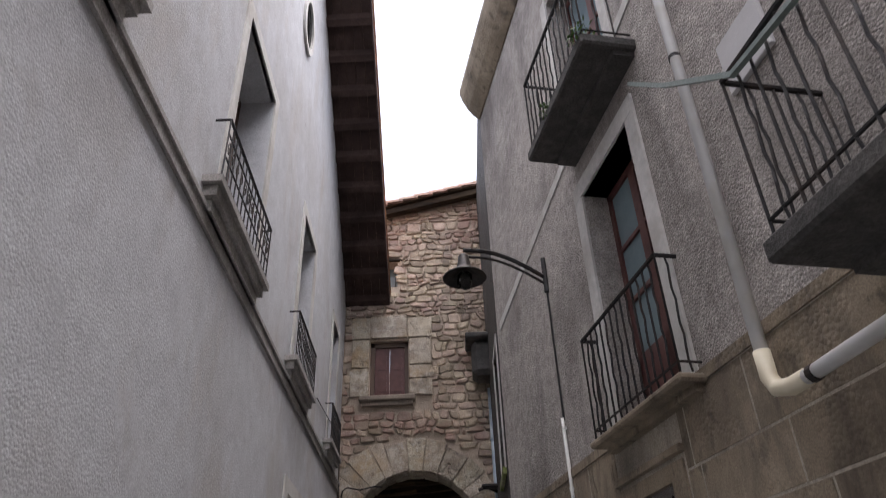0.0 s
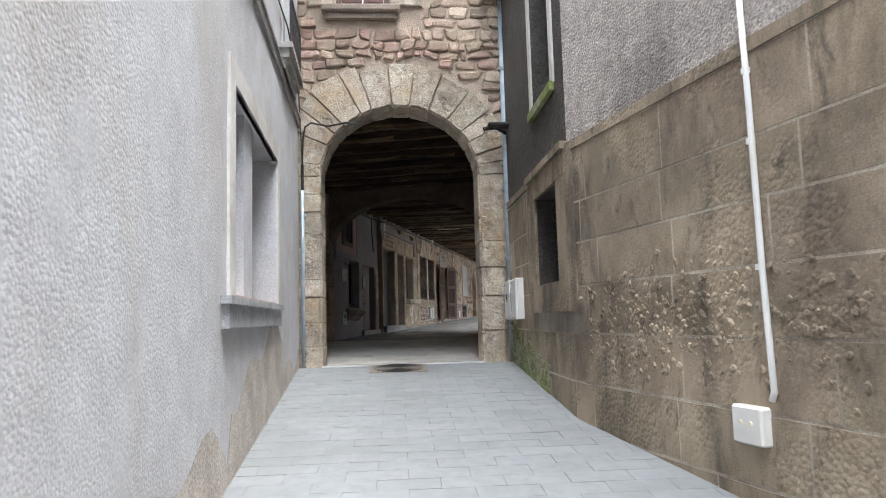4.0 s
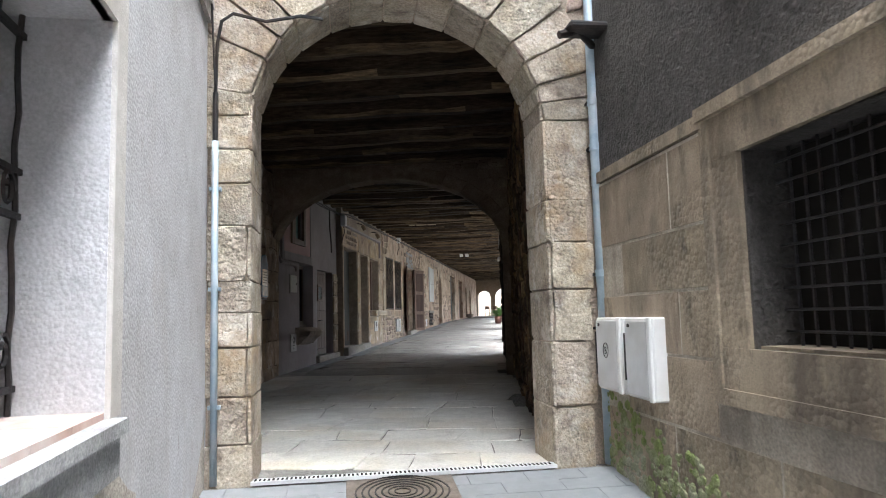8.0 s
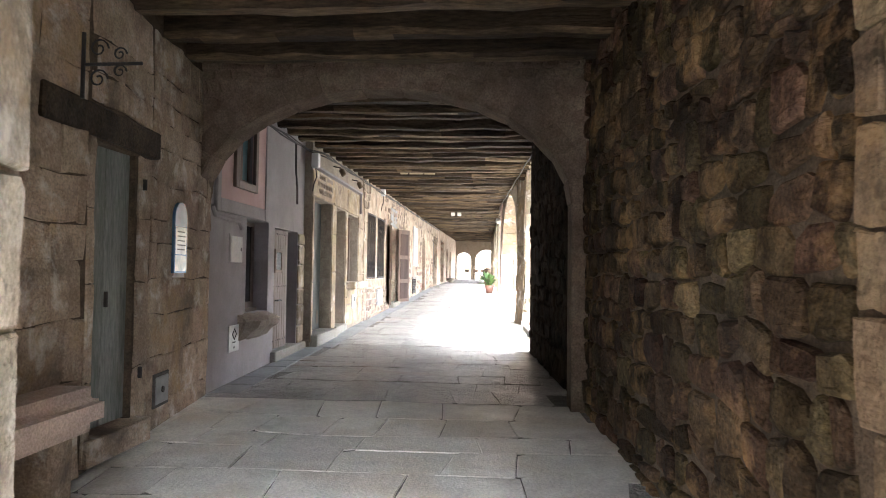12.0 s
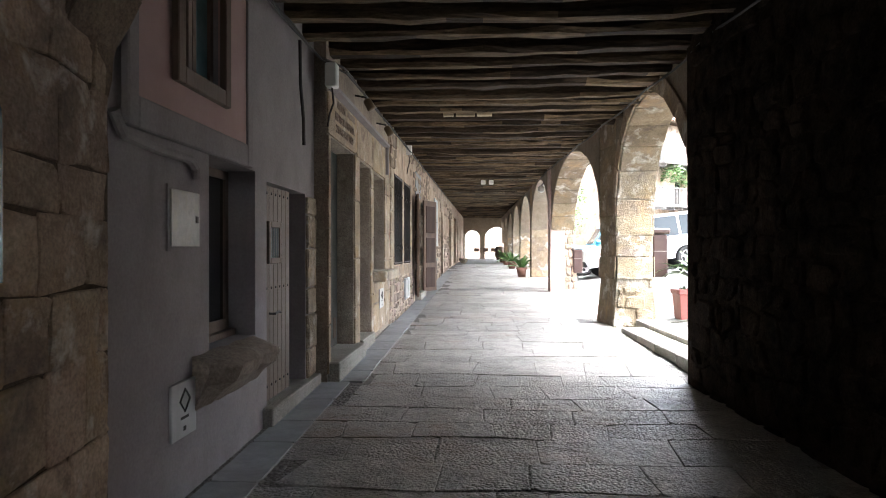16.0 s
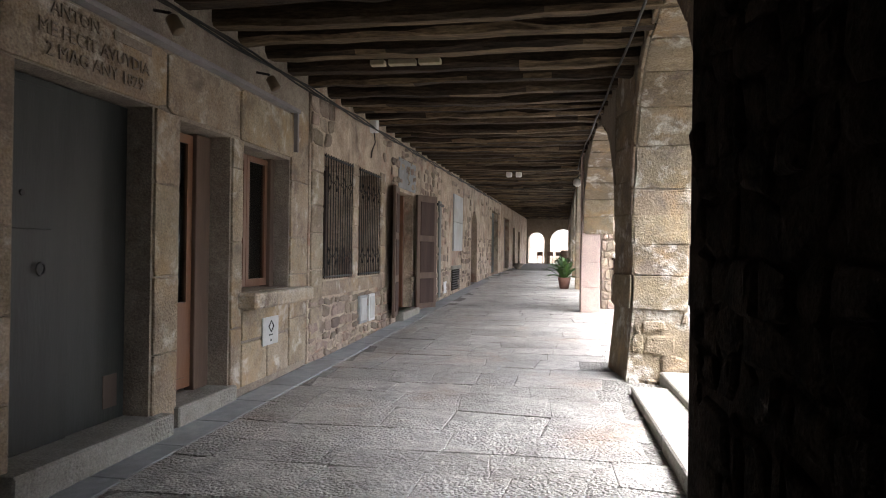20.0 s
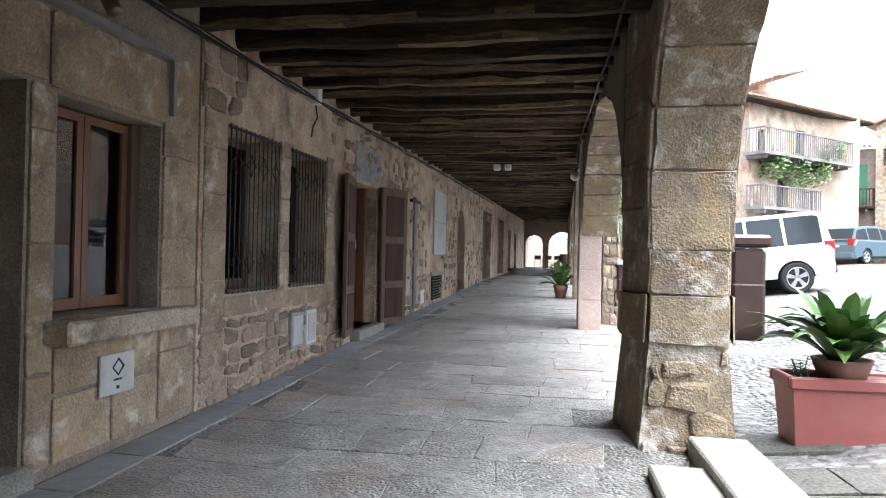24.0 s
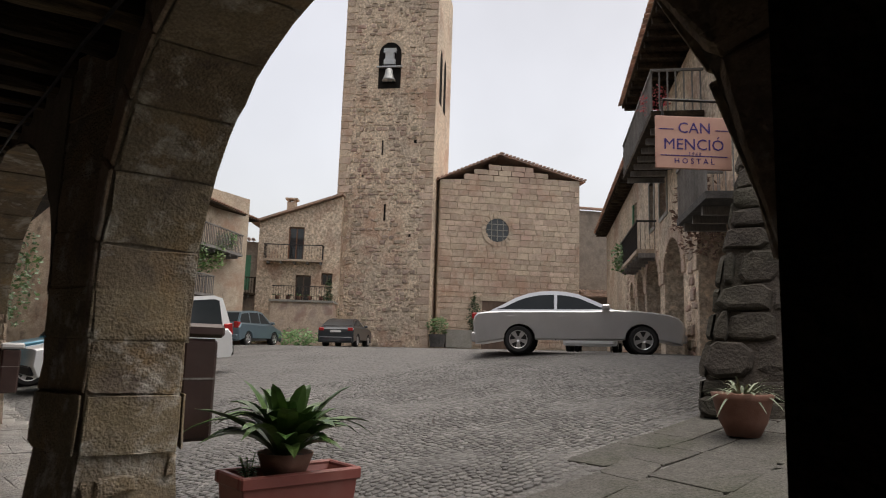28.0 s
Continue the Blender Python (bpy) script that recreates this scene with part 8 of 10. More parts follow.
t = thing("globe_lamp", "small white globe lamp on the arcade wall", "lamp", ARC)
part("globe", lathe(bmesh.new(), [(0.03, -0.1), (0.09, -0.06), (0.1, 0.0), (0.08, 0.07), (0.03, 0.1)], 14, Matrix.Translation((3.4, 15.8, 4.75))), M_WHITEPVC, t, smooth=True)
part("arm", tube(bmesh.new(), [(3.4, 15.8, 4.85), (3.5, 15.8, 4.95)], 0.015, 5), M_IRON, t)


# ---- square: church, houses, cars ----
class Face:
    """A house front from a to b; out is towards the square."""

    def __init__(self, a, b):
        self.a, self.b = Vector(a), Vector(b)
        self.d = (self.b - self.a).normalized()
        self.n = Vector((self.d.y, -self.d.x))
        self.ln = (self.b - self.a).length

    def p(self, s, z, o=0.0):
        q = self.a + self.d * s + self.n * o
        return Vector((q.x, q.y, z))

    def box(self, bm, s0, s1, z0, z1, o0, o1):
        quadbox(bm, [self.p(s0, z0, o0), self.p(s0, z0, o1), self.p(s1, z0, o1), self.p(s1, z0, o0)],
                [self.p(s0, z1, o0), self.p(s0, z1, o1), self.p(s1, z1, o1), self.p(s1, z1, o0)])
        return bm

    def wall(self, parent, th, z0, z1, opens, material):
        return part("wall", weld(wall_bm(bmesh.new(), self.a, self.b, th, z0, z1, opens)), material, parent)


def far_window(F, t, s0, s1, z0, z1, frame_mat=None, depth=0.2, bars=True, surround=None):
    fr = bmesh.new()
    m = frame_mat or M_DOOR
    for q in ((s0, s0 + 0.07, z0, z1), (s1 - 0.07, s1, z0, z1), (s0, s1, z1 - 0.07, z1), (s0, s1, z0, z0 + 0.08)):
        F.box(fr, *q, -depth - 0.05, -depth)
    if bars:
        F.box(fr, (s0 + s1) / 2 - 0.03, (s0 + s1) / 2 + 0.03, z0, z1, -depth - 0.05, -depth)
    w = part("window", fr, m, t)
    part("pane", F.box(bmesh.new(), s0 + 0.05, s1 - 0.05, z0 + 0.05, z1 - 0.05, -depth - 0.04, -depth - 0.03), M_DARKGLASS, w)
    if surround:
        sr = bmesh.new()
        for q in ((s0 - 0.14, s0, z0 - 0.1, z1 + 0.14), (s1, s1 + 0.14, z0 - 0.1, z1 + 0.14), (s0, s1, z1, z1 + 0.14), (s0, s1, z0 - 0.12, z0)):
            F.box(sr, *q, -0.1, 0.03)
        part("surround", sr, surround, w)


def rail_balcony(F, t, s0, s1, z, dep, h, mat_slab, mat_rail, step=0.14, wood=True, thick=0.12):
    b = part("balcony", F.box(bmesh.new(), s0, s1, z - thick, z, -0.05, dep), mat_slab, t)
    r = bmesh.new()
    F.box(r, s0, s1, z + h - 0.05, z + h, dep - 0.06, dep)
    F.box(r, s0, s0 + 0.06, z + h - 0.05, z + h, 0, dep - 0.06)
    F.box(r, s1 - 0.06, s1, z + h - 0.05, z + h, 0, dep - 0.06)
    part("railing", r, mat_rail, b)
    w = 0.03 if wood else 0.012
    s = s0 + 0.02
    while s < s1 - 0.03:
        part("baluster", F.box(bmesh.new(), s, s + w, z, z + h - 0.05, dep - 0.05, dep - 0.02), mat_rail, b)
        s += step
    o = 0.05
    while o < dep - 0.1:
        part("baluster", F.box(bmesh.new(), s0 + 0.01, s0 + 0.04, z, z + h - 0.05, o, o + w), mat_rail, b)
        part("baluster", F.box(bmesh.new(), s1 - 0.04, s1 - 0.01, z, z + h - 0.05, o, o + w), mat_rail, b)
        o += step
    s = s0 + 0.2
    while s < s1:
        part("joist", F.box(bmesh.new(), s, s + 0.1, z - thick - 0.14, z - thick, -0.05, dep * 0.9), M_GREYWOOD, b)
        s += 0.75


def tiled_edge(F, t, s0, s1, z, o, pitch=0.22, zslope=0.0, back=-1.2, up=0.45):
    """A row of round tiles along an eave."""
    s = s0
    while s < s1:
        bm = bmesh.new()
        zz = z + zslope * (s - s0)
        lo, hi = [], []
        for k in range(5):
            a = math.pi * k / 4
            lo.append(bm.verts.new(F.p(s + 0.1 * math.cos(a), zz + 0.09 * math.sin(a), o)))
            hi.append(bm.verts.new(F.p(s + 0.1 * math.cos(a), zz + up + 0.09 * math.sin(a), back)))
        for k in range(4):
            bm.faces.new((lo[k], lo[k + 1], hi[k + 1], hi[k]))
        bmesh.ops.solidify(bm, geom=bm.faces[:], thickness=0.02)
        part("tile", bm, M_TILE, t)
        s += pitch


rng = random.Random(101)
# tower
TW = thing("church_tower", "tall square rubble stone bell tower", "tower")
FT = Face((29.47, 52.32), (32.04, 47.68))
bm = wall_bm(bmesh.new(), FT.a - FT.d * 0.52, FT.b, 6, 2.6, 27, [])
for v in bm.verts:
    k = max(0.0, (v.co.z - 3) / 24) * 0.01
    c = (FT.a + FT.b) / 2 - FT.n * 2.5
    v.co.x += (c.x - v.co.x) * k
    v.co.y += (c.y - v.co.y) * k
part("wall", bm, M_CHURCH_R, TW)


def tap(s, z):
    return 2.65 + (s - 2.65) * (1 - 0.01 * max(0, z - 3) / 24)


def tow(s, z, o=0.0):
    return FT.p(tap(s, z), z, o - 0.01 * 2.5 * max(0, z - 3) / 24)


# near-black sheet on solid wall for the shade inside the belfry
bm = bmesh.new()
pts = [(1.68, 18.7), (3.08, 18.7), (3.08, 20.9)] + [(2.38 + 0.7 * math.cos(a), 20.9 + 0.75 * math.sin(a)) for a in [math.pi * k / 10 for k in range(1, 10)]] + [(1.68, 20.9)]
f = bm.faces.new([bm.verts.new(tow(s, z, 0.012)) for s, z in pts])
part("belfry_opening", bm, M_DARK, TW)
for (s0, z0), (s1, z1) in zip(pts[2:-1], pts[3:]):
    c = Vector((2.38, 20.9))
    o0, o1 = c + (Vector((s0, z0)) - c) * 1.28, c + (Vector((s1, z1)) - c) * 1.28
    ringbm = bmesh.new()
    quadbox(ringbm, [tow(s0, z0, -0.02), tow(s1, z1, -0.02), tow(o1.x, o1.y, -0.02), tow(o0.x, o0.y, -0.02)], [tow(s0, z0, 0.05), tow(s1, z1, 0.05), tow(o1.x, o1.y, 0.05), tow(o0.x, o0.y, 0.05)])
    part("voussoir", ringbm, M_CHURCH, TW)
bc = tow(2.38, 19.1, 0.16)
bell = part("bell", lathe(bmesh.new(), [(0.42, 0), (0.36, 0.12), (0.26, 0.4), (0.22, 0.7), (0.12, 0.8), (0.04, 0.82)], 18, Matrix.Translation(bc)), mat("bell_bronze", (0.34, 0.35, 0.34), (0.46, 0.47, 0.46), 6, 0.45, 0.1, metal=0.5), TW, "grey bronze bell", True)
yk = bmesh.new()
for s0, s1, z0, z1 in ((2.0, 2.76, 20.95, 21.2), (2.12, 2.64, 20.5, 20.95), (2.02, 2.74, 20.2, 20.5), (1.6, 3.16, 20.0, 20.08)):
    quadbox(yk, [tow(s0, z0, 0.02), tow(s1, z0, 0.02), tow(s1, z0, 0.2), tow(s0, z0, 0.2)], [tow(s0, z1, 0.02), tow(s1, z1, 0.02), tow(s1, z1, 0.2), tow(s0, z1, 0.2)])
part("headstock", yk, M_GREYPAINT, bell)
# slits are near-black sheets that stand for their dark insides
for s, z0, z1, w in ((2.15, 14.55, 15.45, 0.05), (2.45, 10.55, 11.55, 0.06), (4.15, 15.25, 15.45, 0.1), (4.0, 9.6, 9.75, 0.06), (1.0, 13.2, 13.32, 0.06)):
    bm = bmesh.new()
    bm.faces.new([bm.verts.new(tow(s + a, z, 0.01)) for a, z in ((-w, z0), (w, z0), (w, z1), (-w, z1))])
    bmesh.ops.solidify(bm, geom=bm.faces[:], thickness=0.006)
    part("slit", bm, M_DARK, TW)
FS = Face((32.04, 47.68), (32.04 - FT.n.x * 6, 47.68 - FT.n.y * 6))
# side belfry: shade inside drawn as near-black sheets
for s in (1.6, 3.2):
    bm = bmesh.new()
    bm.faces.new([bm.verts.new(FS.p(s + a, z, 0.02 - 0.03 * (z - 3) / 24)) for a, z in ((-0.45, 18.2), (0.45, 18.2), (0.45, 21.2), (0.2, 21.7), (-0.2, 21.7), (-0.45, 21.2))])
    part("belfry_opening", bm, M_DARK, TW)
# rough stones of the tower and quoins
Q = grid_quads(rng, 0.15, 4.8, 3.2, 24.5, (0.16, 0.34), (0.18, 0.5), lambda s, z: tow(s, z), 0.03, 0.04, lambda a, b, *r: rng.random() < 0.5 and not (1.3 < a < 3.5 and 18.4 < b < 22) and not (abs(a - 2.3) < 0.3 and (14.3 < b < 15.7 or 10.3 < b < 11.8)))
bm = bmesh.new()
for q in Q:
    rubble_bm(bm, q, Vector((FT.n.x, FT.n.y, 0)), 0.045, 0.03, rng, 0.01)
tagged(part("rubble_rest", bm, M_RUBBLE_I, TW), kind="stuff")
z = 3.0
i = 0
while z < 26:
    for s0, s1 in ((-0.52, 0.23 if i % 2 else -0.02), (5.3 - (0.5 if i % 2 else 0.8), 5.3)):
        bm = bmesh.new()
        stone_bm(bm, [tow(s0 + 0.01, z + 0.01), tow(s1, z + 0.01), tow(s1, z + 0.42), tow(s0 + 0.01, z + 0.42)], Vector((FT.n.x, FT.n.y, 0)), 0.04, 0.015, rng, 0.008)
        part("quoin", bm, M_CHURCH_V, TW)
    z += 0.44
    i += 1
# nave gable in coursed blocks
NV = thing("church_nave", "coursed stone church gable with a round window", "church")
FN = Face((33.16, 48.04), (39.51, 41.98))


def nave_top(s):
    return (13.35 + 1.75 * s / 3.66 if s < 3.66 else 15.1 - 1.3 * (s - 3.66) / 5.2)


FN.wall(NV, 12, 2.6, nave_top, [], M_CHURCH)
Q = grid_quads(rng, 0.02, FN.ln - 0.02, 3.4, 15.0, (0.28, 0.42), (0.4, 0.95), lambda s, z: FN.p(s, z), 0.012, 0.012,
               lambda a, b, a0, a1, b0, b1: b1 < min(nave_top(a0), nave_top(a1)) - 0.05 and math.hypot(a - 3.58, b - 10.4) > 1.0 and not (2.6 < a < 4.6 and b < 6.35))
rng.shuffle(Q)
lay("block", Q, (FN.n.x, FN.n.y, 0), 0.03, 0.012, M_CHURCH_V, M_CHURCH_I, NV, rng, 0.008, 220, "masonry_rest")
oc = part("round_window", lathe(bmesh.new(), [(0.97, -0.06), (0.97, -0.015)], 40, Matrix.Translation(FN.p(3.58, 10.4, 0.01)) @ Vector((FN.n.x, FN.n.y, 0)).to_track_quat("Z", "Y").to_matrix().to_4x4()), M_CHURCH, NV)
for k in range(20):
    a0, a1 = k * math.tau / 20 + 0.02, (k + 1) * math.tau / 20 - 0.02
    rim = bmesh.new()
    quadbox(rim, [FN.p(3.58 + r * math.cos(a), 10.4 + r * math.sin(a), -0.05) for r, a in ((0.72, a0), (0.72, a1), (0.98, a1), (0.98, a0))], [FN.p(3.58 + r * math.cos(a), 10.4 + r * math.sin(a), 0.07) for r, a in ((0.72, a0), (0.72, a1), (0.98, a1), (0.98, a0))])
    part("voussoir", rim, M_CHURCH, oc)
bm = bmesh.new()
bm.faces.new([bm.verts.new(FN.p(3.58 + 0.73 * math.cos(k * math.tau / 20), 10.4 + 0.73 * math.sin(k * math.tau / 20), 0.02)) for k in range(20)])
part("pane", bm, M_DARKGLASS, oc)
gr = bmesh.new()
for k in (-0.36, 0, 0.36):
    FN.box(gr, 3.58 + k - 0.025, 3.58 + k + 0.025, 10.4 - 0.66, 10.4 + 0.66, 0.02, 0.05)
    FN.box(gr, 3.58 - 0.66, 3.58 + 0.66, 10.4 + k - 0.025, 10.4 + k + 0.025, 0.022, 0.052)
part("grid", gr, M_STEP, oc)
rf = bmesh.new()
for s0, s1 in ((-0.25, 3.66), (3.66, FN.ln + 0.35)):
    z0, z1 = nave_top(s0), nave_top(s1)
    quadbox(rf, [FN.p(s0, z0, -12), FN.p(s0, z0, 0.1), FN.p(s1, z1, 0.1), FN.p(s1, z1, -12)], [FN.p(s0, z0 + 0.12, -12), FN.p(s0, z0 + 0.1, 0.1), FN.p(s1, z1 + 0.1, 0.1), FN.p(s1, z1 + 0.12, -12)])
part("roof", rf, M_TILE, NV)
for side in (0, 1):
    s = -0.2 if side == 0 else 3.75
    while s < (3.66 if side == 0 else FN.ln + 0.3):
        bm = bmesh.new()
        z = nave_top(s) + 0.1
        FN.box(bm, s, s + 0.16, z - 0.02, z + 0.07, -0.3, 0.18)
        part("tile", bm, M_TILE, NV)
        s += 0.24
dr = bmesh.new()
FN.box(dr, 2.75, 4.4, 3.2, 6.1, 0.0, 0.03)
part("door", dr, M_DOOR, NV)
part("lintel", FN.box(bmesh.new(), 2.6, 4.55, 6.1, 6.4, 0.0, 0.08), M_CHURCH, NV)
# low annex beside the nave
AX = thing("church_annex", "low dark stone annex with a tiled roof", "annex")
FA = Face((39.6, 42.1), (43.5, 38.6))
FA.wall(AX, 5, 2.6, 12.0, [], M_DARKSAND)
part("lean_to", FA.box(bmesh.new(), -0.1, 4.0, 6.6, 6.75, 0.0, 1.2), M_TILE, AX)
tiled_edge(FA, AX, 0.1, 4.0, 6.5, 1.3, 0.24, 0.0, 0.0, 0.5)
tiled_edge(FA, AX, 0.1, 4.0, 12.0, 0.2, 0.24)

# middle house
MH = thing("stone_house", "stone village house with balconies beside the tower", "house")
FM = Face((25.97, 55.62), (28.9, 51.9))
FM.wall(MH, 6, 2.6, lambda s: 10.15 + 0.36 * s, [(1.7, 2.62, 8.0, 9.95), (2.25, 3.15, 5.6, 7.15), (3.72, 4.36, 6.6, 7.3)], M_CHURCH_R)
for q in ((1.7, 2.62, 8.0, 9.95), (2.25, 3.15, 5.6, 7.15), (3.72, 4.36, 6.6, 7.3)):
    far_window(FM, MH, *q, M_ORANGEWOOD if q[0] == 1.7 else M_DOOR, 0.15)
rail_balcony(FM, MH, 0.45, 3.8, 8.0, 0.55, 0.85, M_CHURCH, M_IRON, 0.16, False)
tc = FM.box(bmesh.new(), 1.3, 4.7, 2.6, 5.5, -0.05, 1.6)
part("terrace", tc, M_RUBBLE, MH)
part("terrace_cap", FM.box(bmesh.new(), 1.2, 4.75, 5.5, 5.62, -0.05, 1.7), M_STEP, MH)
rb = bmesh.new()
s = 1.4
while s < 4.6:
    FM.box(rb, s, s + 0.02, 5.62, 6.35, 1.58, 1.6)
    s += 0.14
FM.box(rb, 1.3, 4.65, 6.35, 6.39, 1.57, 1.61)
part("terrace_railing", rb, M_IRON, MH)
for k in range(5):
    part("stair", FM.box(bmesh.new(), 0.3 + k * 0.22, 1.3, 3.4 + k * 0.4, 3.8 + k * 0.4, 0.2, 1.5), M_CHURCH, MH)
rfb = bmesh.new()
quadbox(rfb, [FM.p(-0.4, 10.05, -6), FM.p(-0.4, 10.05, 0.35), FM.p(4.8, 11.9, 0.35), FM.p(4.8, 11.9, -6)], [FM.p(-0.4, 10.18, -6), FM.p(-0.4, 10.18, 0.35), FM.p(4.8, 12.03, 0.35), FM.p(4.8, 12.03, -6)])
part("roof", rfb, M_TILE, MH)
ch = bmesh.new()
FM.box(ch, 1.3, 1.8, 10.6, 11.6, -1.4, -0.9)
FM.box(ch, 1.2, 1.9, 11.75, 11.85, -1.5, -0.8)
FM.box(ch, 1.32, 1.42, 11.6, 11.75, -1.38, -0.92)
FM.box(ch, 1.68, 1.78, 11.6, 11.75, -1.38, -0.92)
part("chimney", ch, M_CHURCH, MH)
for k in range(5):
    b = FM.p(1.6 + k * 0.6, 5.62, 1.4)
    potted("flower_pot", "small flower pot on the house terrace", Matrix.Translation(b), [(0.09, 0), (0.12, 0.14), (0.14, 0.24), (0.12, 0.24), (0.1, 0.2)], 7, 0.35, 0.05, M_LEAF2, rng, 0.2)
# the gap between the houses
GP = thing("timber_house", "dark timber house front in the gap between the houses", "house")
FG = Face((24.2, 57.0), (26.4, 55.6))
FG.wall(GP, 3, 2.4, 9.0, [], M_DARKSAND)
rail_balcony(FG, GP, 0.1, 2.2, 6.0, 0.7, 0.9, M_WOOD, M_WOOD)
part("shutter", FG.box(bmesh.new(), 1.2, 1.9, 6.2, 8.2, 0.0, 0.06), mat("green_shutter", (0.03, 0.14, 0.07), (0.05, 0.19, 0.1), 6, 0.6, 0.2), GP)
tiled_edge(FG, GP, 0.1, 2.2, 8.9, 0.6, 0.24)
# left house
LH = thing("village_house", "plastered village house with wooden balconies and vines", "house")
FL = Face((15.76, 49.02), (22.86, 52.81))
W = [(0.6, 1.1, 7.5, 8.5), (3.3, 3.95, 7.5, 8.75), (5.95, 6.6, 6.0, 6.85), (2.0, 2.7, 5.3, 6.6)]
FL.wall(LH, 8, 2.2, 9.5, W, M_FACADE)
for q in W:
    far_window(FL, LH, *q, M_GREYWOOD, 0.12, False)
rail_balcony(FL, LH, -0.3, 6.3, 7.45, 0.9, 0.95, M_GREYWOOD, M_GREYWOOD, 0.15)
rail_balcony(FL, LH, -0.2, 3.95, 5.3, 0.8, 0.85, M_GREYWOOD, M_GREYWOOD, 0.15)
tiled_edge(FL, LH, -0.6, 8.6, 9.55, 0.6, 0.22)
part("roof", quadbox and FL.box(bmesh.new(), -0.8, 8.6, 9.5, 9.58, -8, 0.55), M_WOOD, LH)
rfb = bmesh.new()
quadbox(rfb, [FL.p(-0.8, 9.62, 0.5), FL.p(8.6, 9.62, 0.5), FL.p(8.6, 11.2, -4), FL.p(-0.8, 11.2, -4)], [FL.p(-0.8, 9.7, 0.5), FL.p(8.6, 9.7, 0.5), FL.p(8.6, 11.3, -4), FL.p(-0.8, 11.3, -4)])
part("roof_plane", rfb, M_TILE, LH)
part("chimney", FL.box(bmesh.new(), 2.1, 2.7, 9.9, 11.1, -1.6, -1.0), M_CHURCH, LH)
FL2 = Face((22.86, 52.81), (20.5, 59.5))
FL2.wall(LH, 0.5, 2.2, 9.5, [], M_FACADE)
# house further left, seen through the second arch
OH = thing("stone_house", "rough stone village house beyond the parked cars", "house")
FO = Face((14.4, 60.5), (16.6, 50.6))
W = [(2.0, 2.7, 7.6, 8.6), (6.5, 7.2, 7.6, 8.6), (9.3, 10.0, 5.2, 6.1), (4.2, 4.9, 5.0, 6.0)]
FO.wall(OH, 6, 2.0, 10.4, W, M_CHURCH)
for q in W:
    far_window(FO, OH, *q, M_GREYWOOD, 0.12, False, M_STEP)
tiled_edge(FO, OH, -0.4, 12.4, 10.4, 0.5, 0.24)
EH = thing("end_house", "pale stone house seen through the end arches", "house")
FE = Face((2.0, 124.0), (34.0, 112.0))
FE.wall(EH, 6, 1.5, 5.6, [(13, 14.2, 2.9, 4.4)], M_CHURCH)
far_window(FE, EH, 13, 14.2, 2.9, 4.4)
tiled_edge(FE, EH, 10, 20, 5.6, 0.3, 0.24)

# hostel row on the other side
RB = thing("hostel_building", "stone house row with round arches and timber balconies", "house")
FR = Face((37.0, 39.07), (12.6, 25.71))


def fr_s(s):
    """Distance from the far end for a place counted from the near corner."""
    return FR.ln - 2.02 - s


OPN = [(fr_s(2.75), fr_s(0.0), 2.0, 5.1, 1.2), (fr_s(7.1), fr_s(4.4), 2.0, 5.2, 1.1), (fr_s(10.55), fr_s(7.85), 2.0, 5.2, 1.1), (fr_s(12.8), fr_s(11.1), 2.0, 5.3, 0.85), (fr_s(15.0), fr_s(13.7), 2.0, 5.3, 0.7)]
WN = [(fr_s(9.7), fr_s(8.75), 7.2, 8.7), (fr_s(7.7), fr_s(6.5), 7.2, 8.75), (fr_s(13.6), fr_s(12.9), 7.3, 8.9), (fr_s(3.4), fr_s(2.2), 6.3, 8.4)]
FR.wall(RB, 0.7, 2.0, lambda s: 10.4 if s > fr_s(7.45) else 9.75, OPN + WN, M_CHURCH_R)
part("inner_wall", FR.box(bmesh.new(), 0, FR.ln, 2, 6.8, -4.4, -4.0), M_DARKSAND, RB)
part("ceiling", FR.box(bmesh.new(), 0, FR.ln, 6.5, 6.8, -4.0, -0.7), M_WOOD, RB)
# near-black block added for the unlit upper rooms
part("upper_floor", FR.box(bmesh.new(), 0, FR.ln, 6.8, 9.7, -5, -0.75), M_DARK, RB)
for q in WN:
    far_window(FR, RB, *q, M_GREYWOOD if q[2] < 7.25 else M_DOOR, 0.2, True, M_STEP if q[2] == 7.2 else None)
part("shutter", FR.box(bmesh.new(), fr_s(13.9), fr_s(13.6), 7.3, 8.9, 0.0, 0.05), mat("green_board", (0.03, 0.16, 0.08), (0.05, 0.2, 0.1), 6, 0.6, 0.2), RB)
for o in OPN:
    n = 11
    h = (o[1] - o[0]) / 2
    for k in range(n):
        a0, a1 = math.pi * k / n + 0.01, math.pi * (k + 1) / n - 0.01
        q = [FR.p(o[0] + h + (h + r) * math.cos(a), o[3] + (o[4] + r) * math.sin(a)) for a, r in ((a0, 0), (a0, 0.35), (a1, 0.35), (a1, 0))]
        bm = bmesh.new()
        stone_bm(bm, q, Vector((FR.n.x, FR.n.y, 0)), 0.05, 0.015, rng, 0.01)
        part("voussoir", bm, M_CHURCH_V, RB)
rail_balcony(FR, RB, fr_s(7.4), fr_s(1.8), 8.42, 1.1, 0.95, M_WOOD, M_GREYWOOD, 0.17)
rail_balcony(FR, RB, fr_s(0.5), fr_s(-1.9), 5.78, 0.85, 0.95, M_DARKSLAB, M_GREYWOOD, 0.12, False)
rail_balcony(FR, RB, fr_s(13.2), fr_s(8.4), 6.4, 0.6, 0.9, M_CHURCH, M_IRON, 0.14, False)
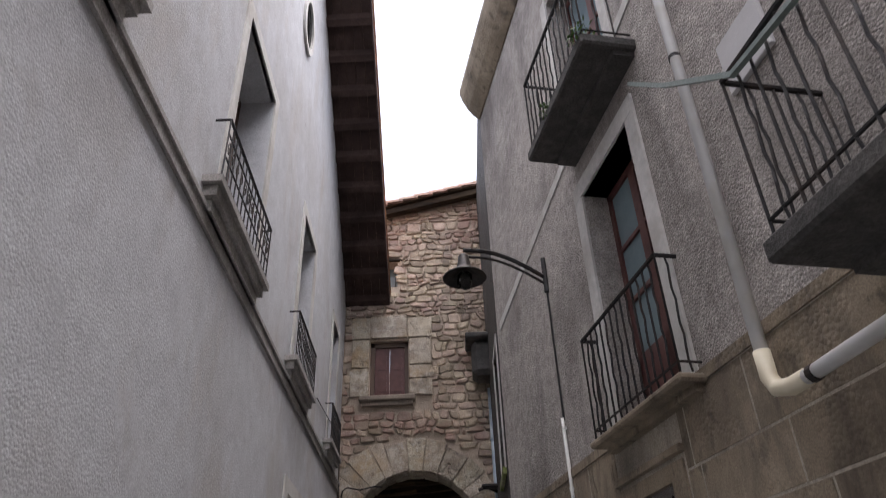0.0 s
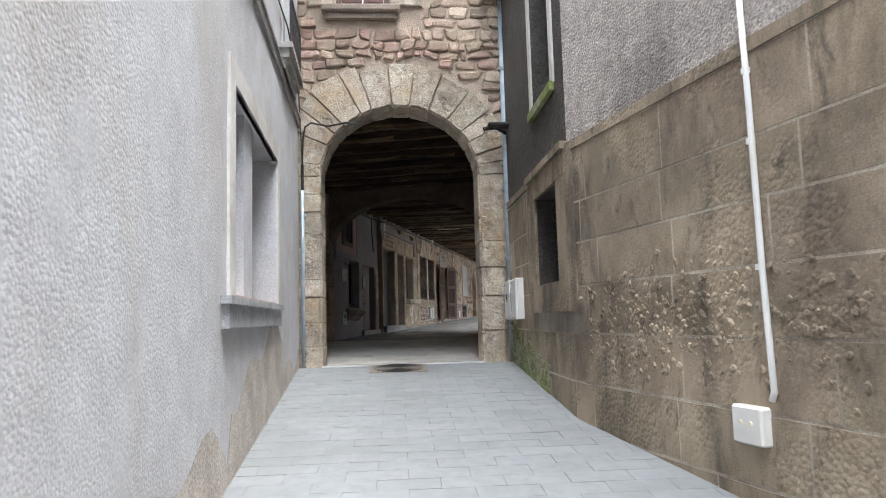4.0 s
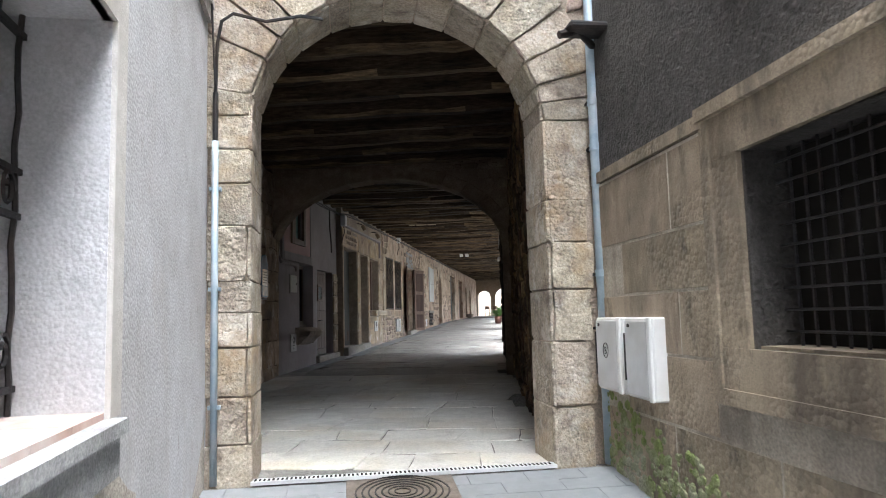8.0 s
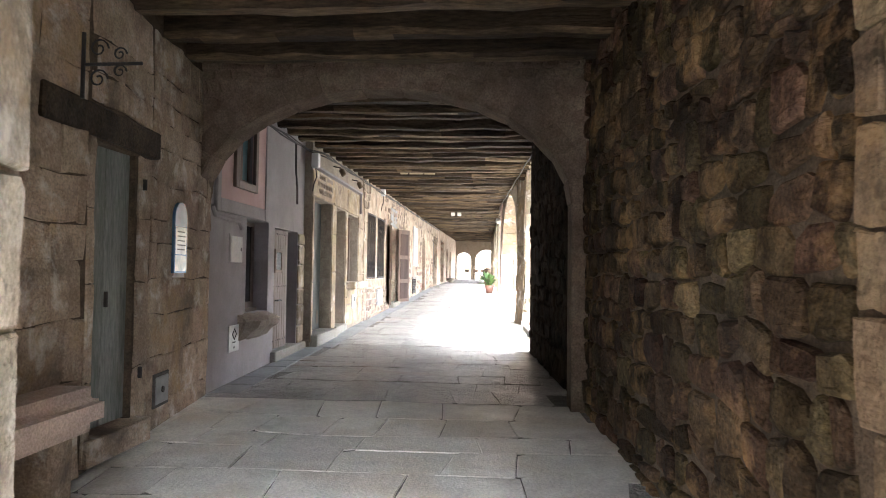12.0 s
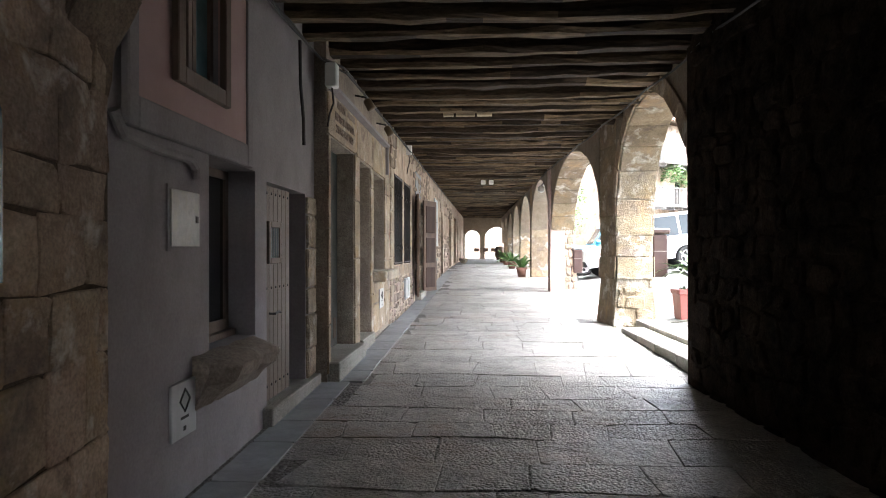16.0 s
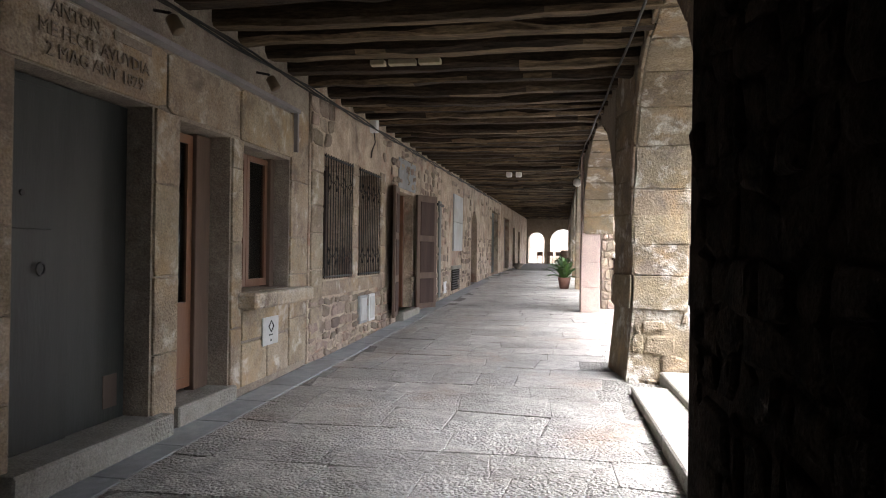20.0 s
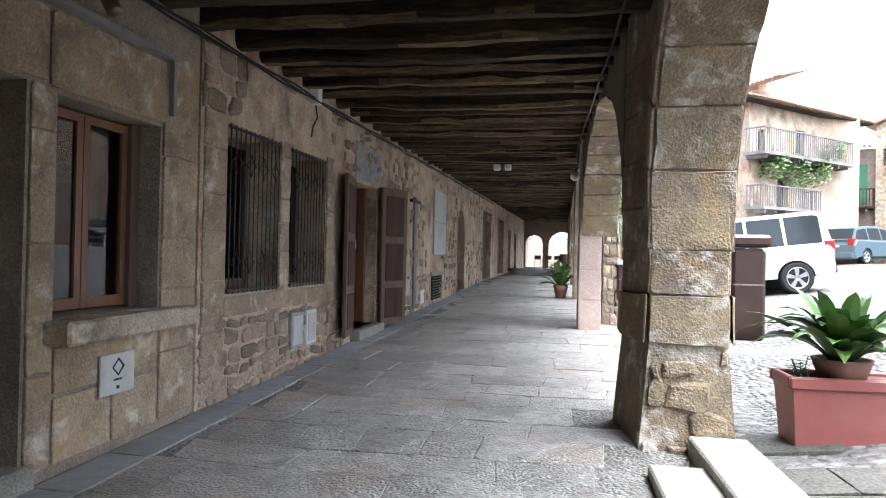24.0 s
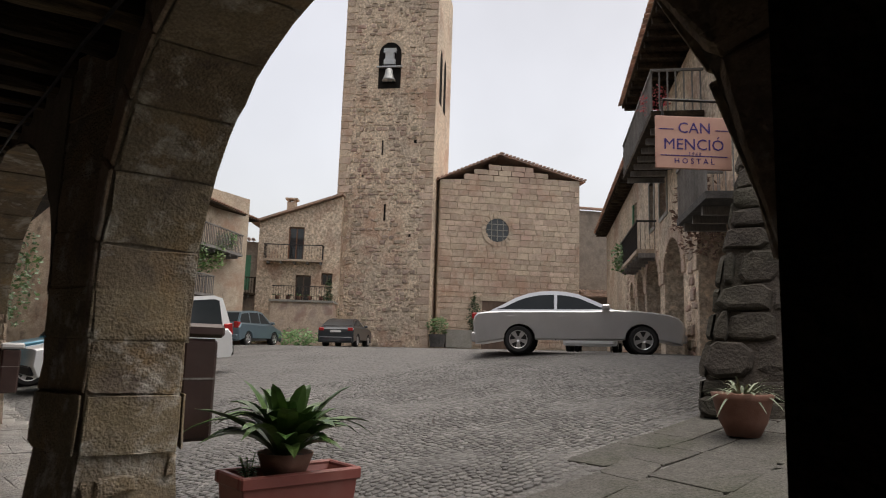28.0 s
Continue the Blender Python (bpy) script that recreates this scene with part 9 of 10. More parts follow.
for s0, s1, ze, oe in ((fr_s(7.5), FR.ln, 10.4, 1.1), (-0.5, fr_s(7.5) - 0.01, 9.75, 0.6)):
    part("eave", FR.box(bmesh.new(), s0, s1, ze + 0.15, ze + 0.22, -5, oe), M_WOOD, RB)
    s = s0 + 0.2
    while s < s1 - 0.2:
        part("rafter", FR.box(bmesh.new(), s, s + 0.12, ze + 0.002, ze + 0.15, -0.2, oe - 0.05), M_WOOD, RB)
        s += 0.6
    tiled_edge(FR, RB, s0 + 0.1, s1, ze + 0.22, oe + 0.1, 0.24, 0.0, -1.5, 0.7)
Q = grid_quads(rng, fr_s(16), fr_s(-1), 3.0, 6.4, (0.18, 0.36), (0.2, 0.55), lambda s, z: FR.p(s, z), 0.03, 0.03,
               lambda a, b, *r: rng.random() < 0.75 and not any(o[0] - 0.35 < a < o[1] + 0.35 and b < o[3] + o[4] + 0.4 for o in OPN))
bm = bmesh.new()
for q in Q:
    rubble_bm(bm, q, Vector((FR.n.x, FR.n.y, 0)), 0.045, 0.03, rng, 0.01)
tagged(part("rubble_rest", bm, M_RUBBLE_I, RB), kind="stuff")
# hanging sign
t = thing("hostel_sign", "pink hanging sign board with blue lettering", "sign")
SG = dep_a = Vector((10.24, 26.55))
FSg = Face((10.24, 26.55), (10.24 + 0.74, 26.55 - 0.9))
z0 = 5.67
part("board", bevelled(FSg.box(bmesh.new(), 0, 1.02, z0, z0 + 0.72, -0.02, 0.02), 0.008), mat("sign_pink", (0.62, 0.33, 0.25), (0.68, 0.39, 0.30), 3, 0.6, 0.1), t)
sm = Matrix(((FSg.d.x, 0, FSg.n.x, 0), (FSg.d.y, 0, FSg.n.y, 0), (0, 1, 0, 0), (0, 0, 0, 1)))
M_SIGNBLUE = mat("sign_blue_paint", (0.05, 0.03, 0.19), (0.07, 0.04, 0.24), 6, 0.6, 0)
for txt, size, s, z in (("CAN", 0.21, 0.52, 0.49), ("MENCIÓ", 0.215, 0.51, 0.26), ("1 9 4 0", 0.06, 0.52, 0.185), ("H O S T A L", 0.105, 0.51, 0.07)):
    q = FSg.p(s, z0 + z, 0.023)
    writing(txt, size, M_SIGNBLUE, t, Matrix.Translation(q) @ sm, 0.002)
for s0, s1, z1 in ((0.04, 0.24, 0.53), (0.8, 0.98, 0.53), (0.06, 0.96, 0.17)):
    part("line", FSg.box(bmesh.new(), s0, s1, z0 + z1, z0 + z1 + 0.012, 0.02, 0.024), M_SIGNBLUE, t)
part("hanger", tube(bmesh.new(), [FSg.p(0.1, z0 + 0.72), FSg.p(0.1, z0 + 0.95), FSg.p(3.2, z0 + 0.95)], 0.02, 6), M_IRON, t)

# sloping corner buttress with a pot of grass
t = thing("corner_buttress", "massive sloping rubble buttress with mossy foot", "buttress", ARC)
zb = zsq(6.9, 10)
core = bmesh.new()
quadbox(core, [(9.95, 7.0, zb - 0.2), (11.6, 3.2, zb - 0.2), (14.5, 3.2, zb - 0.2), (13.2, 7.3, zb - 0.2)], [(11.3, 6.95, 6.6), (12.3, 3.2, 6.6), (14.5, 3.2, 6.6), (13.4, 7.2, 6.6)])
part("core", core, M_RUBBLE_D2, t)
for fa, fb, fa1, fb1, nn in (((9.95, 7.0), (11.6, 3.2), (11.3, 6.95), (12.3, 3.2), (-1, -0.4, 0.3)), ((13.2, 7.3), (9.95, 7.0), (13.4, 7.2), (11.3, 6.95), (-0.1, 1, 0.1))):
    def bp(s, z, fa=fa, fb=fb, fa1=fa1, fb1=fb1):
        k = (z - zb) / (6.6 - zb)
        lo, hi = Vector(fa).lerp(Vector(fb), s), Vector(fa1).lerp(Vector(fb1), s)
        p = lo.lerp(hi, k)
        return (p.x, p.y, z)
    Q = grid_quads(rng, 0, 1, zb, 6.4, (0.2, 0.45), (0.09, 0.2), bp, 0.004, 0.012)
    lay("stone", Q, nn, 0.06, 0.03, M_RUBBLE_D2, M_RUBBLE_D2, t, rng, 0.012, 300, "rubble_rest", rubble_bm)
potted("grass_pot", "round terracotta pot with arching grassy leaves", ARC @ Matrix.Translation((9.45, 6.2, zsq(6.2, 9.45))), [(0.15, 0), (0.22, 0.14), (0.27, 0.34), (0.29, 0.4), (0.25, 0.4)], 70, 0.42, 0.012, M_GRASSLEAF, rng, 0.37, 0.8)

# planter with aspidistra
PM = ARC @ Matrix.Translation((4.84, 7.12, 1.865)) @ pose(0, 0, 0, 0, 0, 3)
t = thing("planter_trough", "long brick-red plastic planter on small feet", "planter", PM @ Matrix.Translation((0, 0, -0.02)) @ Matrix.Diagonal((0.91, 0.95, 0.95, 1)))
bm = bmesh.new()
o0, o1 = [(0.06, 0.04), (0.97, 0.04), (0.97, 0.38), (0.06, 0.38)], [(0.02, 0.0), (1.01, 0.0), (1.01, 0.42), (0.02, 0.42)]
i0, i1 = [(0.09, 0.07), (0.94, 0.07), (0.94, 0.35), (0.09, 0.35)], [(0.05, 0.03), (0.98, 0.03), (0.98, 0.39), (0.05, 0.39)]
va, vb, vc, vd = ([bm.verts.new((*p, z)) for p in ring] for ring, z in ((o0, 0.0), (o1, 0.5), (i1, 0.5), (i0, 0.42)))
for r0, r1 in ((va, vb), (vb, vc), (vc, vd)):
    for i in range(4):
        bm.faces.new((r0[i], r0[(i + 1) % 4], r1[(i + 1) % 4], r1[i]))
bm.faces.new(va)
bm.faces.new(vd)
part("body", bevelled(bm, 0.006), M_PLANTER, t)
bm = bmesh.new()
for x0, x1, y0, y1 in ((0, 1.03, -0.02, 0.035), (0, 1.03, 0.385, 0.44), (0, 0.055, 0.035, 0.385), (0.975, 1.03, 0.035, 0.385)):
    box(bm, x0, x1, y0, y1, 0.43, 0.52)
part("rim", bevelled(bm, 0.012), M_PLANTER, t)
part("soil", bbox(0.06, 0.97, 0.04, 0.38, 0.4, 0.44, 0), M_SOIL, t)
for x in (0.2, 0.82):
    part("foot", bbox(x - 0.04, x + 0.04, 0.02, 0.4, -0.035, 0.0, 0.005), M_STEP, t)
rng = random.Random(77)
pot = potted("aspidistra", "dark green broad-leaved plant in a terracotta pot on the planter", PM @ Matrix.Translation((0.42, 0.2, 0.4)), [(0.13, 0), (0.17, 0.1), (0.2, 0.19), (0.185, 0.19), (0.15, 0.15)], 58, 0.8, 0.075, M_LEAF, rng, 0.17, 0.62, (0.85, 1.5))
for k in range(9):
    bm = bmesh.new()
    az = rng.choice((0.2, 2.9, 0.5, -0.3, 3.3, 2.6)) + rng.uniform(-0.4, 0.4)
    leaf_bm(bm, Vector((0, 0, 0.2)), az, rng.uniform(0.85, 1.05), 0.04, rng.uniform(0.85, 1.25), 0.7)
    part("leaf", bm, M_LEAF, pot)
t = thing("small_shrub", "small sprig of fresh green leaves in the planter", "plant", PM @ Matrix.Translation((0.15, 0.2, 0.4)))
for k in range(7):
    az = rng.uniform(0, math.tau)
    e = Vector((0.07 * math.cos(az), 0.07 * math.sin(az), rng.uniform(0.1, 0.2)))
    part("stem", tube(bmesh.new(), [(0, 0, 0), e], 0.004, 4), M_LEAF2, t)
    for j in range(9):
        bm = bmesh.new()
        leaf_bm(bm, e * rng.uniform(0.4, 1.0), rng.uniform(0, math.tau), 0.045, 0.014, 0.3, 0.2, 2)
        part("leaf", bm, M_LEAF2, t)

# litter bins
for u, v, zz, h, lab in ((7.72, 4.61, 2.52, 0.82, "dark brown metal litter bin on a post"), (15.0, 4.25, 2.35, 0.75, "brown litter bin with a pale lid")):
    zg = zsq(u, v)
    t = thing("litter_bin", lab, "bin", ARC, group="litter bins")
    part("post", bbox(v - 0.1, v - 0.055, u, u + 0.06, zg - 0.02, zz + h, 0.006), M_BIN, t)
    b = bbox(v - 0.05, v + 0.2, u - 0.1, u + 0.26, zz, zz + h * 0.87, 0.025)
    part("bucket", b, M_BIN, t)
    part("lid", bevelled(bbox(v - 0.08, v + 0.24, u - 0.12, u + 0.29, zz + h * 0.88, zz + h, 0), 0.025), M_BIN if u < 10 else M_BOXGREY, t)
    part("band", bbox(v - 0.04, v + 0.19, u - 0.104, u - 0.099, zz + h * 0.52, zz + h * 0.535, 0), M_GREYWOOD, t, "scratched pale strip")


# ---- cars ----
def crisp(ob):
    """Rounds the shading but keeps the true edges."""
    ob.data.set_sharp_from_angle(angle=0.5)
    return ob


def car(name, label, pos, heading, ln, wd, ht, paint, kind):
    """A parked car: nose along its own x, on the slope of the square."""
    u, v = uv_of(*pos)
    h = Vector((math.cos(heading), math.sin(heading), 0))
    s = Vector((-h.y, h.x, 0))

    def gz(p):
        a, b = uv_of(p.x, p.y)
        return zsq(a, b)

    c = Vector((*pos, 0))
    zf_, zr_, zl_, zr2 = gz(c + h * 1.35), gz(c - h * 1.35), gz(c + s * 0.75), gz(c - s * 0.75)
    fx = Vector((h.x, h.y, (zf_ - zr_) / 2.7)).normalized()
    fy = Vector((s.x, s.y, (zl_ - zr2) / 1.5))
    fz = fx.cross(fy).normalized()
    fy = fz.cross(fx)
    m = Matrix.Translation((c.x, c.y, (zf_ + zr_) / 2 - 0.02)) @ Matrix((fx, fy, fz)).transposed().to_4x4()
    t = thing(name, label, "car", m, group="parked cars")
    L, H = ln / 2, ht
    wr = 0.315 if kind != "suv" else 0.37
    xf, xr = (L - 0.93, -L + 1.08) if kind == "sedan" else (L - 0.85, -L + 0.88)
    belt = {"sedan": 0.965, "hatch": 0.95, "suv": 1.08, "mpv": 0.98}[kind]
    sill = 0.2 if kind != "suv" else 0.36

    def arch(x):
        return [(x + (wr + 0.06) * math.cos(a), max(sill, wr + (wr + 0.06) * math.sin(a))) for a in [math.pi - math.pi * k / 10 for k in range(11)]]

    if kind == "sedan":
        top = [(L - 0.03, 0.42), (L, 0.56), (L - 0.04, 0.7), (L - 0.14, 0.81), (L - 0.32, 0.88), (L - 0.65, 0.94), (L - 1.1, 0.985), (L - 1.55, 1.01), (0.4, 0.985), (-0.8, 0.985), (-L + 0.75, 0.985),
               (-L + 0.35, 0.97), (-L + 0.1, 0.94), (-L + 0.02, 0.86), (-L, 0.7), (-L + 0.02, 0.5), (-L + 0.05, 0.36)]
        cab = [(L - 1.5, 0.97), (L - 1.75, 1.1), (L - 2.05, 1.24), (L - 2.35, H - 0.08), (L - 2.62, H - 0.025), (L - 2.95, H), (L - 3.25, H - 0.015), (L - 3.5, H - 0.06), (L - 3.78, H - 0.16), (L - 4.08, 1.13), (L - 4.42, 0.96)]
    elif kind == "suv":
        top = [(L, 0.62), (L - 0.06, 0.95), (L - 0.9, 1.05), (L - 1.2, belt), (0, belt), (-L + 0.1, belt), (-L, 0.95), (-L, 0.5)]
        cab = [(L - 1.25, belt - 0.02), (L - 1.75, H - 0.06), (L - 2.1, H), (-L + 0.35, H), (-L + 0.14, H - 0.08), (-L + 0.02, belt)]
    else:
        top = [(L - 0.02, 0.5), (L - 0.12, 0.72), (L - 0.75, 0.88), (L - 1.0, belt), (0, belt), (-L + 0.15, belt + 0.04), (-L, 0.8), (-L + 0.02, 0.42)]
        cab = [(L - 0.95, belt - 0.02), (L - 1.8, H - 0.06), (L - 2.2, H), (-0.9, H - 0.01), (-L + 0.5, H - 0.1), (-L + 0.06, belt + 0.02)]
    low = [(-L + 0.06, sill)] + arch(xr) + arch(xf) + [(L - 0.08, sill)]
    prof = low + top
    # body: profile swept across with tucked sides
    bm = bmesh.new()
    rows = []
    for y, k, inset in ((-wd / 2, 0.9, 0.05), (-wd / 2 + 0.025, 0.955, 0.03), (-wd / 2 + 0.08, 0.985, 0.012), (-wd / 2 + 0.25, 1.0, 0.0), (wd / 2 - 0.25, 1.0, 0.0), (wd / 2 - 0.08, 0.985, 0.012), (wd / 2 - 0.025, 0.955, 0.03), (wd / 2, 0.9, 0.05)):
        rows.append([bm.verts.new((x * (1 - inset * 0.5), y, 0.55 + (z - 0.55) * k)) for x, z in prof])
    for a, b in zip(rows, rows[1:]):
        for i in range(len(prof)):
            j = (i + 1) % len(prof)
            bm.faces.new((a[i], a[j], b[j], b[i]))
    bm.faces.new(rows[0])
    bm.faces.new(rows[-1])
    crisp(part("body", bm, paint, t, smooth=True))
    wb, wt = wd / 2 - 0.08, wd / 2 - 0.26

    def side(x, z, o=0.0):
        k = (z - belt) / (H - belt)
        return wb + (wt - wb) * min(max(k, 0), 1) + o

    bm = bmesh.new()
    l0 = [bm.verts.new((x, -side(x, z), z)) for x, z in cab]
    l1 = [bm.verts.new((x, side(x, z), z)) for x, z in cab]
    for i in range(len(cab) - 1):
        bm.faces.new((l0[i], l0[i + 1], l1[i + 1], l1[i]))
    bm.faces.new(l0)
    bm.faces.new(l1)
    crisp(part("cabin", bm, paint, t, smooth=True))
    # side windows cut by pillars
    def edge_z(x):
        for (x0, z0), (x1, z1) in zip(cab, cab[1:]):
            if x1 <= x <= x0:
                return z0 + (z1 - z0) * (x0 - x) / max(x0 - x1, 1e-6)
        return belt

    xs0, xs1 = cab[0][0] - 0.22, cab[-1][0] + 0.18
    cuts = [xs0, (xs0 + xs1) / 2 + 0.12, xs1] if kind == "sedan" else [xs0, xs0 + (xs1 - xs0) * 0.36, xs0 + (xs1 - xs0) * 0.68, xs1]
    for sg in (-1, 1):
        for a, b in zip(cuts, cuts[1:]):
            xa, xb = a - 0.035, b + 0.035
            bm = bmesh.new()
            n = 8
            lo = [(xa + (xb - xa) * i / n) for i in range(n + 1)]
            low_v = [bm.verts.new((x, sg * side(x, belt + 0.05, 0.006), belt + 0.05)) for x in lo]
            hi_v = [bm.verts.new((x, sg * side(x, max(edge_z(x) - 0.09, belt + 0.06), 0.006), max(edge_z(x) - 0.09, belt + 0.06))) for x in lo]
            for i in range(n):
                bm.faces.new((low_v[i], low_v[i + 1], hi_v[i + 1], hi_v[i]))
            part("side_window", bm, M_CARGLASS, t)
    for (x0, z0), (x1, z1), nm in ((cab[0], cab[3 if kind == "sedan" else 1], "windscreen"), (cab[-1], cab[-4 if kind == "sedan" else -2], "rear_window")):
        bm = bmesh.new()
        A, B = Vector((x0, 0, z0)), Vector((x1, 0, z1))
        nrm = Vector((z1 - z0, 0, -(x1 - x0)))
        nrm = nrm.normalized() * (0.008 if nrm.x * (1 if nm == "windscreen" else -1) > 0 else -0.008)
        pa, pb = A.lerp(B, 0.1) + nrm, A.lerp(B, 0.93) + nrm
        bm.faces.new([bm.verts.new(p) for p in ((pa.x, -side(0, pa.z) + 0.07, pa.z), (pa.x, side(0, pa.z) - 0.07, pa.z), (pb.x, side(0, pb.z) - 0.07, pb.z), (pb.x, -side(0, pb.z) + 0.07, pb.z))])
        part(nm, bm, M_CARGLASS, t)
    for x in (xf, xr):
        for sg in (-1, 1):
            R = Matrix.Translation((x, sg * (wd / 2 - 0.11), wr)) @ Euler((radians(90 * sg), 0, 0)).to_matrix().to_4x4()
            w = part("wheel", lathe(bmesh.new(), [(0.1, 0.1), (wr * 0.66, 0.1), (wr * 0.94, 0.09), (wr, 0.05), (wr, -0.07), (wr * 0.9, -0.105), (wr * 0.68, -0.1), (wr * 0.64, -0.06), (0.05, -0.06)], 28), M_TYRE, t, m=R, smooth=False)
            rim = bmesh.new()
            lathe(rim, [(0.02, -0.07), (0.06, -0.09), (0.07, -0.06)], 12)
            for k in range(5):
                a = k * math.tau / 5 + 0.3
                d, e = Vector((math.cos(a), math.sin(a), 0)), Vector((-math.sin(a), math.cos(a), 0))
                p = [d * 0.05 - e * 0.03, d * wr * 0.66 - e * 0.055, d * wr * 0.66 + e * 0.055, d * 0.05 + e * 0.03]
                quadbox(rim, [q + Vector((0, 0, -0.06)) for q in p], [q + Vector((0, 0, -0.088)) for q in p])
            tube(rim, [(wr * 0.66 * math.cos(k * math.tau / 24), wr * 0.66 * math.sin(k * math.tau / 24), -0.085) for k in range(25)], 0.016, 5, False)
            part("rim", rim, M_ALLOY, w)
            ab = bmesh.new()
            bmesh.ops.create_circle(ab, cap_ends=True, segments=20, radius=wr + 0.05, matrix=Matrix.Translation((x, sg * (wd / 2 - 0.24), wr)) @ Euler((radians(90), 0, 0)).to_matrix().to_4x4())
            bmesh.ops.solidify(ab, geom=ab.faces[:], thickness=0.01)
            part("wheel_well", ab, M_TYRE, t)
    for sg in (-1, 1):
        part("headlight", bbox(L - 0.33, L - 0.06, sg * (wd / 2 - 0.25) - 0.16, sg * (wd / 2 - 0.25) + 0.16, 0.62, 0.75, 0.03), M_HEADLIGHT, t)
        z = 0.78 if kind != "suv" else 0.9
        part("tail_light", bbox(-L - 0.01, -L + 0.2, sg * (wd / 2 - 0.17) - 0.13, sg * (wd / 2 - 0.17) + 0.12, z, z + (0.15 if kind == "sedan" else 0.28), 0.02), M_TAIL, t)
        part("mirror", bbox(cab[0][0] - 0.32, cab[0][0] - 0.14, sg * (wd / 2 + 0.02) - 0.09, sg * (wd / 2 + 0.02) + 0.09, belt + 0.02, belt + 0.15, 0.03), paint, t)
        part("door_seam", bbox((xs0 + xs1) / 2 + 0.1, (xs0 + xs1) / 2 + 0.115, sg * (wd / 2 - 0.012) - 0.004, sg * (wd / 2 - 0.012) + 0.004, sill + 0.1, belt - 0.04, 0), M_TYRE, t)
        for x in ((xs0 + xs1) / 2 + 0.28, xs1 + 0.35):
            part("door_handle", bbox(x - 0.09, x + 0.09, sg * (wd / 2 - 0.005) - 0.012, sg * (wd / 2 - 0.005) + 0.012, belt - 0.14, belt - 0.11, 0.006), paint, t)
    part("bumper", bbox(-L - 0.03, -L + 0.1, -wd / 2 + 0.08, wd / 2 - 0.08, sill + 0.05, sill + 0.28, 0.03), M_TYRE if kind == "suv" else paint, t)
    part("bumper", bbox(L - 0.12, L + 0.02, -wd / 2 + 0.1, wd / 2 - 0.1, sill + 0.05, sill + 0.24, 0.03), M_TYRE if kind == "suv" else paint, t)
    part("number_plate", bbox(-L - 0.035, -L - 0.02, -0.26, 0.26, 0.7 if kind != "suv" else 0.62, 0.81 if kind != "suv" else 0.73, 0.003), M_PAPER, t)
    return t


def paintm(name, c, metal=0.3):
    m = mat(name, c, tuple(min(1, k * 1.12) for k in c), 1.5, 0.28, 0.0, metal=metal, spec=0.5)
    m.node_tree.nodes["Principled BSDF"].inputs["Coat Weight"].default_value = 0.6
    return m


car("sedan", "silver four-door saloon car parked across the square", (16.65, 30.85), radians(-64), 4.8, 1.8, 1.45, paintm("silver_paint", (0.56, 0.57, 0.59), 0.6), "sedan")
car("sedan", "black saloon car parked by the tower", (27.05, 49.16), radians(32), 4.6, 1.78, 1.43, paintm("black_paint", (0.025, 0.032, 0.04)), "sedan")
car("minivan", "blue-grey compact minivan parked by the houses", (22.1, 51.0), radians(24), 4.3, 1.76, 1.62, paintm("blue_grey_paint", (0.12, 0.18, 0.22)), "mpv")
car("off_road_car", "white off-road car with a spare rear door", tuple(ARC @ Vector((8.8, 18.9, 0)) + Vector((-1.255, 1.294, 0)))[:2], radians(168), 4.3, 1.85, 1.88, paintm("white_paint", (0.62, 0.64, 0.65), 0.1), "suv")
cu = ARC @ Vector((6.73, 22.15, 0))
car("off_road_car", "metallic blue off-road car with grey bumper", (cu.x, cu.y), radians(180 - 14.5), 4.3, 1.75, 1.75, paintm("blue_paint", (0.02, 0.17, 0.26)), "suv")
cu = ARC @ Vector((7.6, 26.0, 0))
car("hatchback", "white hatchback parked behind the blue car", (cu.x, cu.y), radians(180 - 16), 4.1, 1.72, 1.5, paintm("white_gloss", (0.6, 0.62, 0.63), 0.1), "hatch")
cu = ARC @ Vector((9.4, 30.0, 0))
car("van", "white van parked further along the square", (cu.x, cu.y), radians(180 - 12), 4.6, 1.85, 1.85, paintm("white_van_paint", (0.58, 0.6, 0.61), 0.1), "suv")
cu = Vector((24.5, 34.0))
car("hatchback", "white car behind the silver saloon", (cu.x, cu.y), radians(20), 4.2, 1.75, 1.5, paintm("pale_paint", (0.55, 0.57, 0.58), 0.1), "hatch")


# ---- plants on the square ----
def foliage(name, label, centre, size, n, leaf, mat_, rng, cat="shrub", stem=None):
    t = thing(name, label, cat)
    c = Vector(centre)
    if stem:
        part("trunk", tube(bmesh.new(), [c - Vector((0, 0, stem)), c], [0.06, 0.03], 7), M_PLANK, t)
    bm = bmesh.new()
    for _ in range(n):
        while True:
            p = Vector((rng.uniform(-1, 1), rng.uniform(-1, 1), rng.uniform(-1, 1)))
            if 0.25 < p.length < 1 + 0.25 * noise.noise(p * 2.3 + c):
                break
        q = c + Vector((p.x * size[0] * (1 - 0.75 * max(0, p.z) if cat == "cypress" else 1), p.y * size[1] * (1 - 0.75 * max(0, p.z) if cat == "cypress" else 1), p.z * size[2]))
        a, e = rng.uniform(0, math.tau), rng.uniform(-0.6, 1.0)
        d = Vector((math.cos(a) * math.cos(e), math.sin(a) * math.cos(e), math.sin(e)))
        s = d.orthogonal().normalized()
        w = leaf * rng.uniform(0.6, 1.3)
        bm.faces.new([bm.verts.new(q + k) for k in (d * 0, d * w * 0.5 + s * w * 0.3, d * w, d * w * 0.5 - s * w * 0.3)])
    part("crown", bm, mat_, t)
    return t


rng = random.Random(111)
tp = FT.p(-0.45, 0, 0.7)
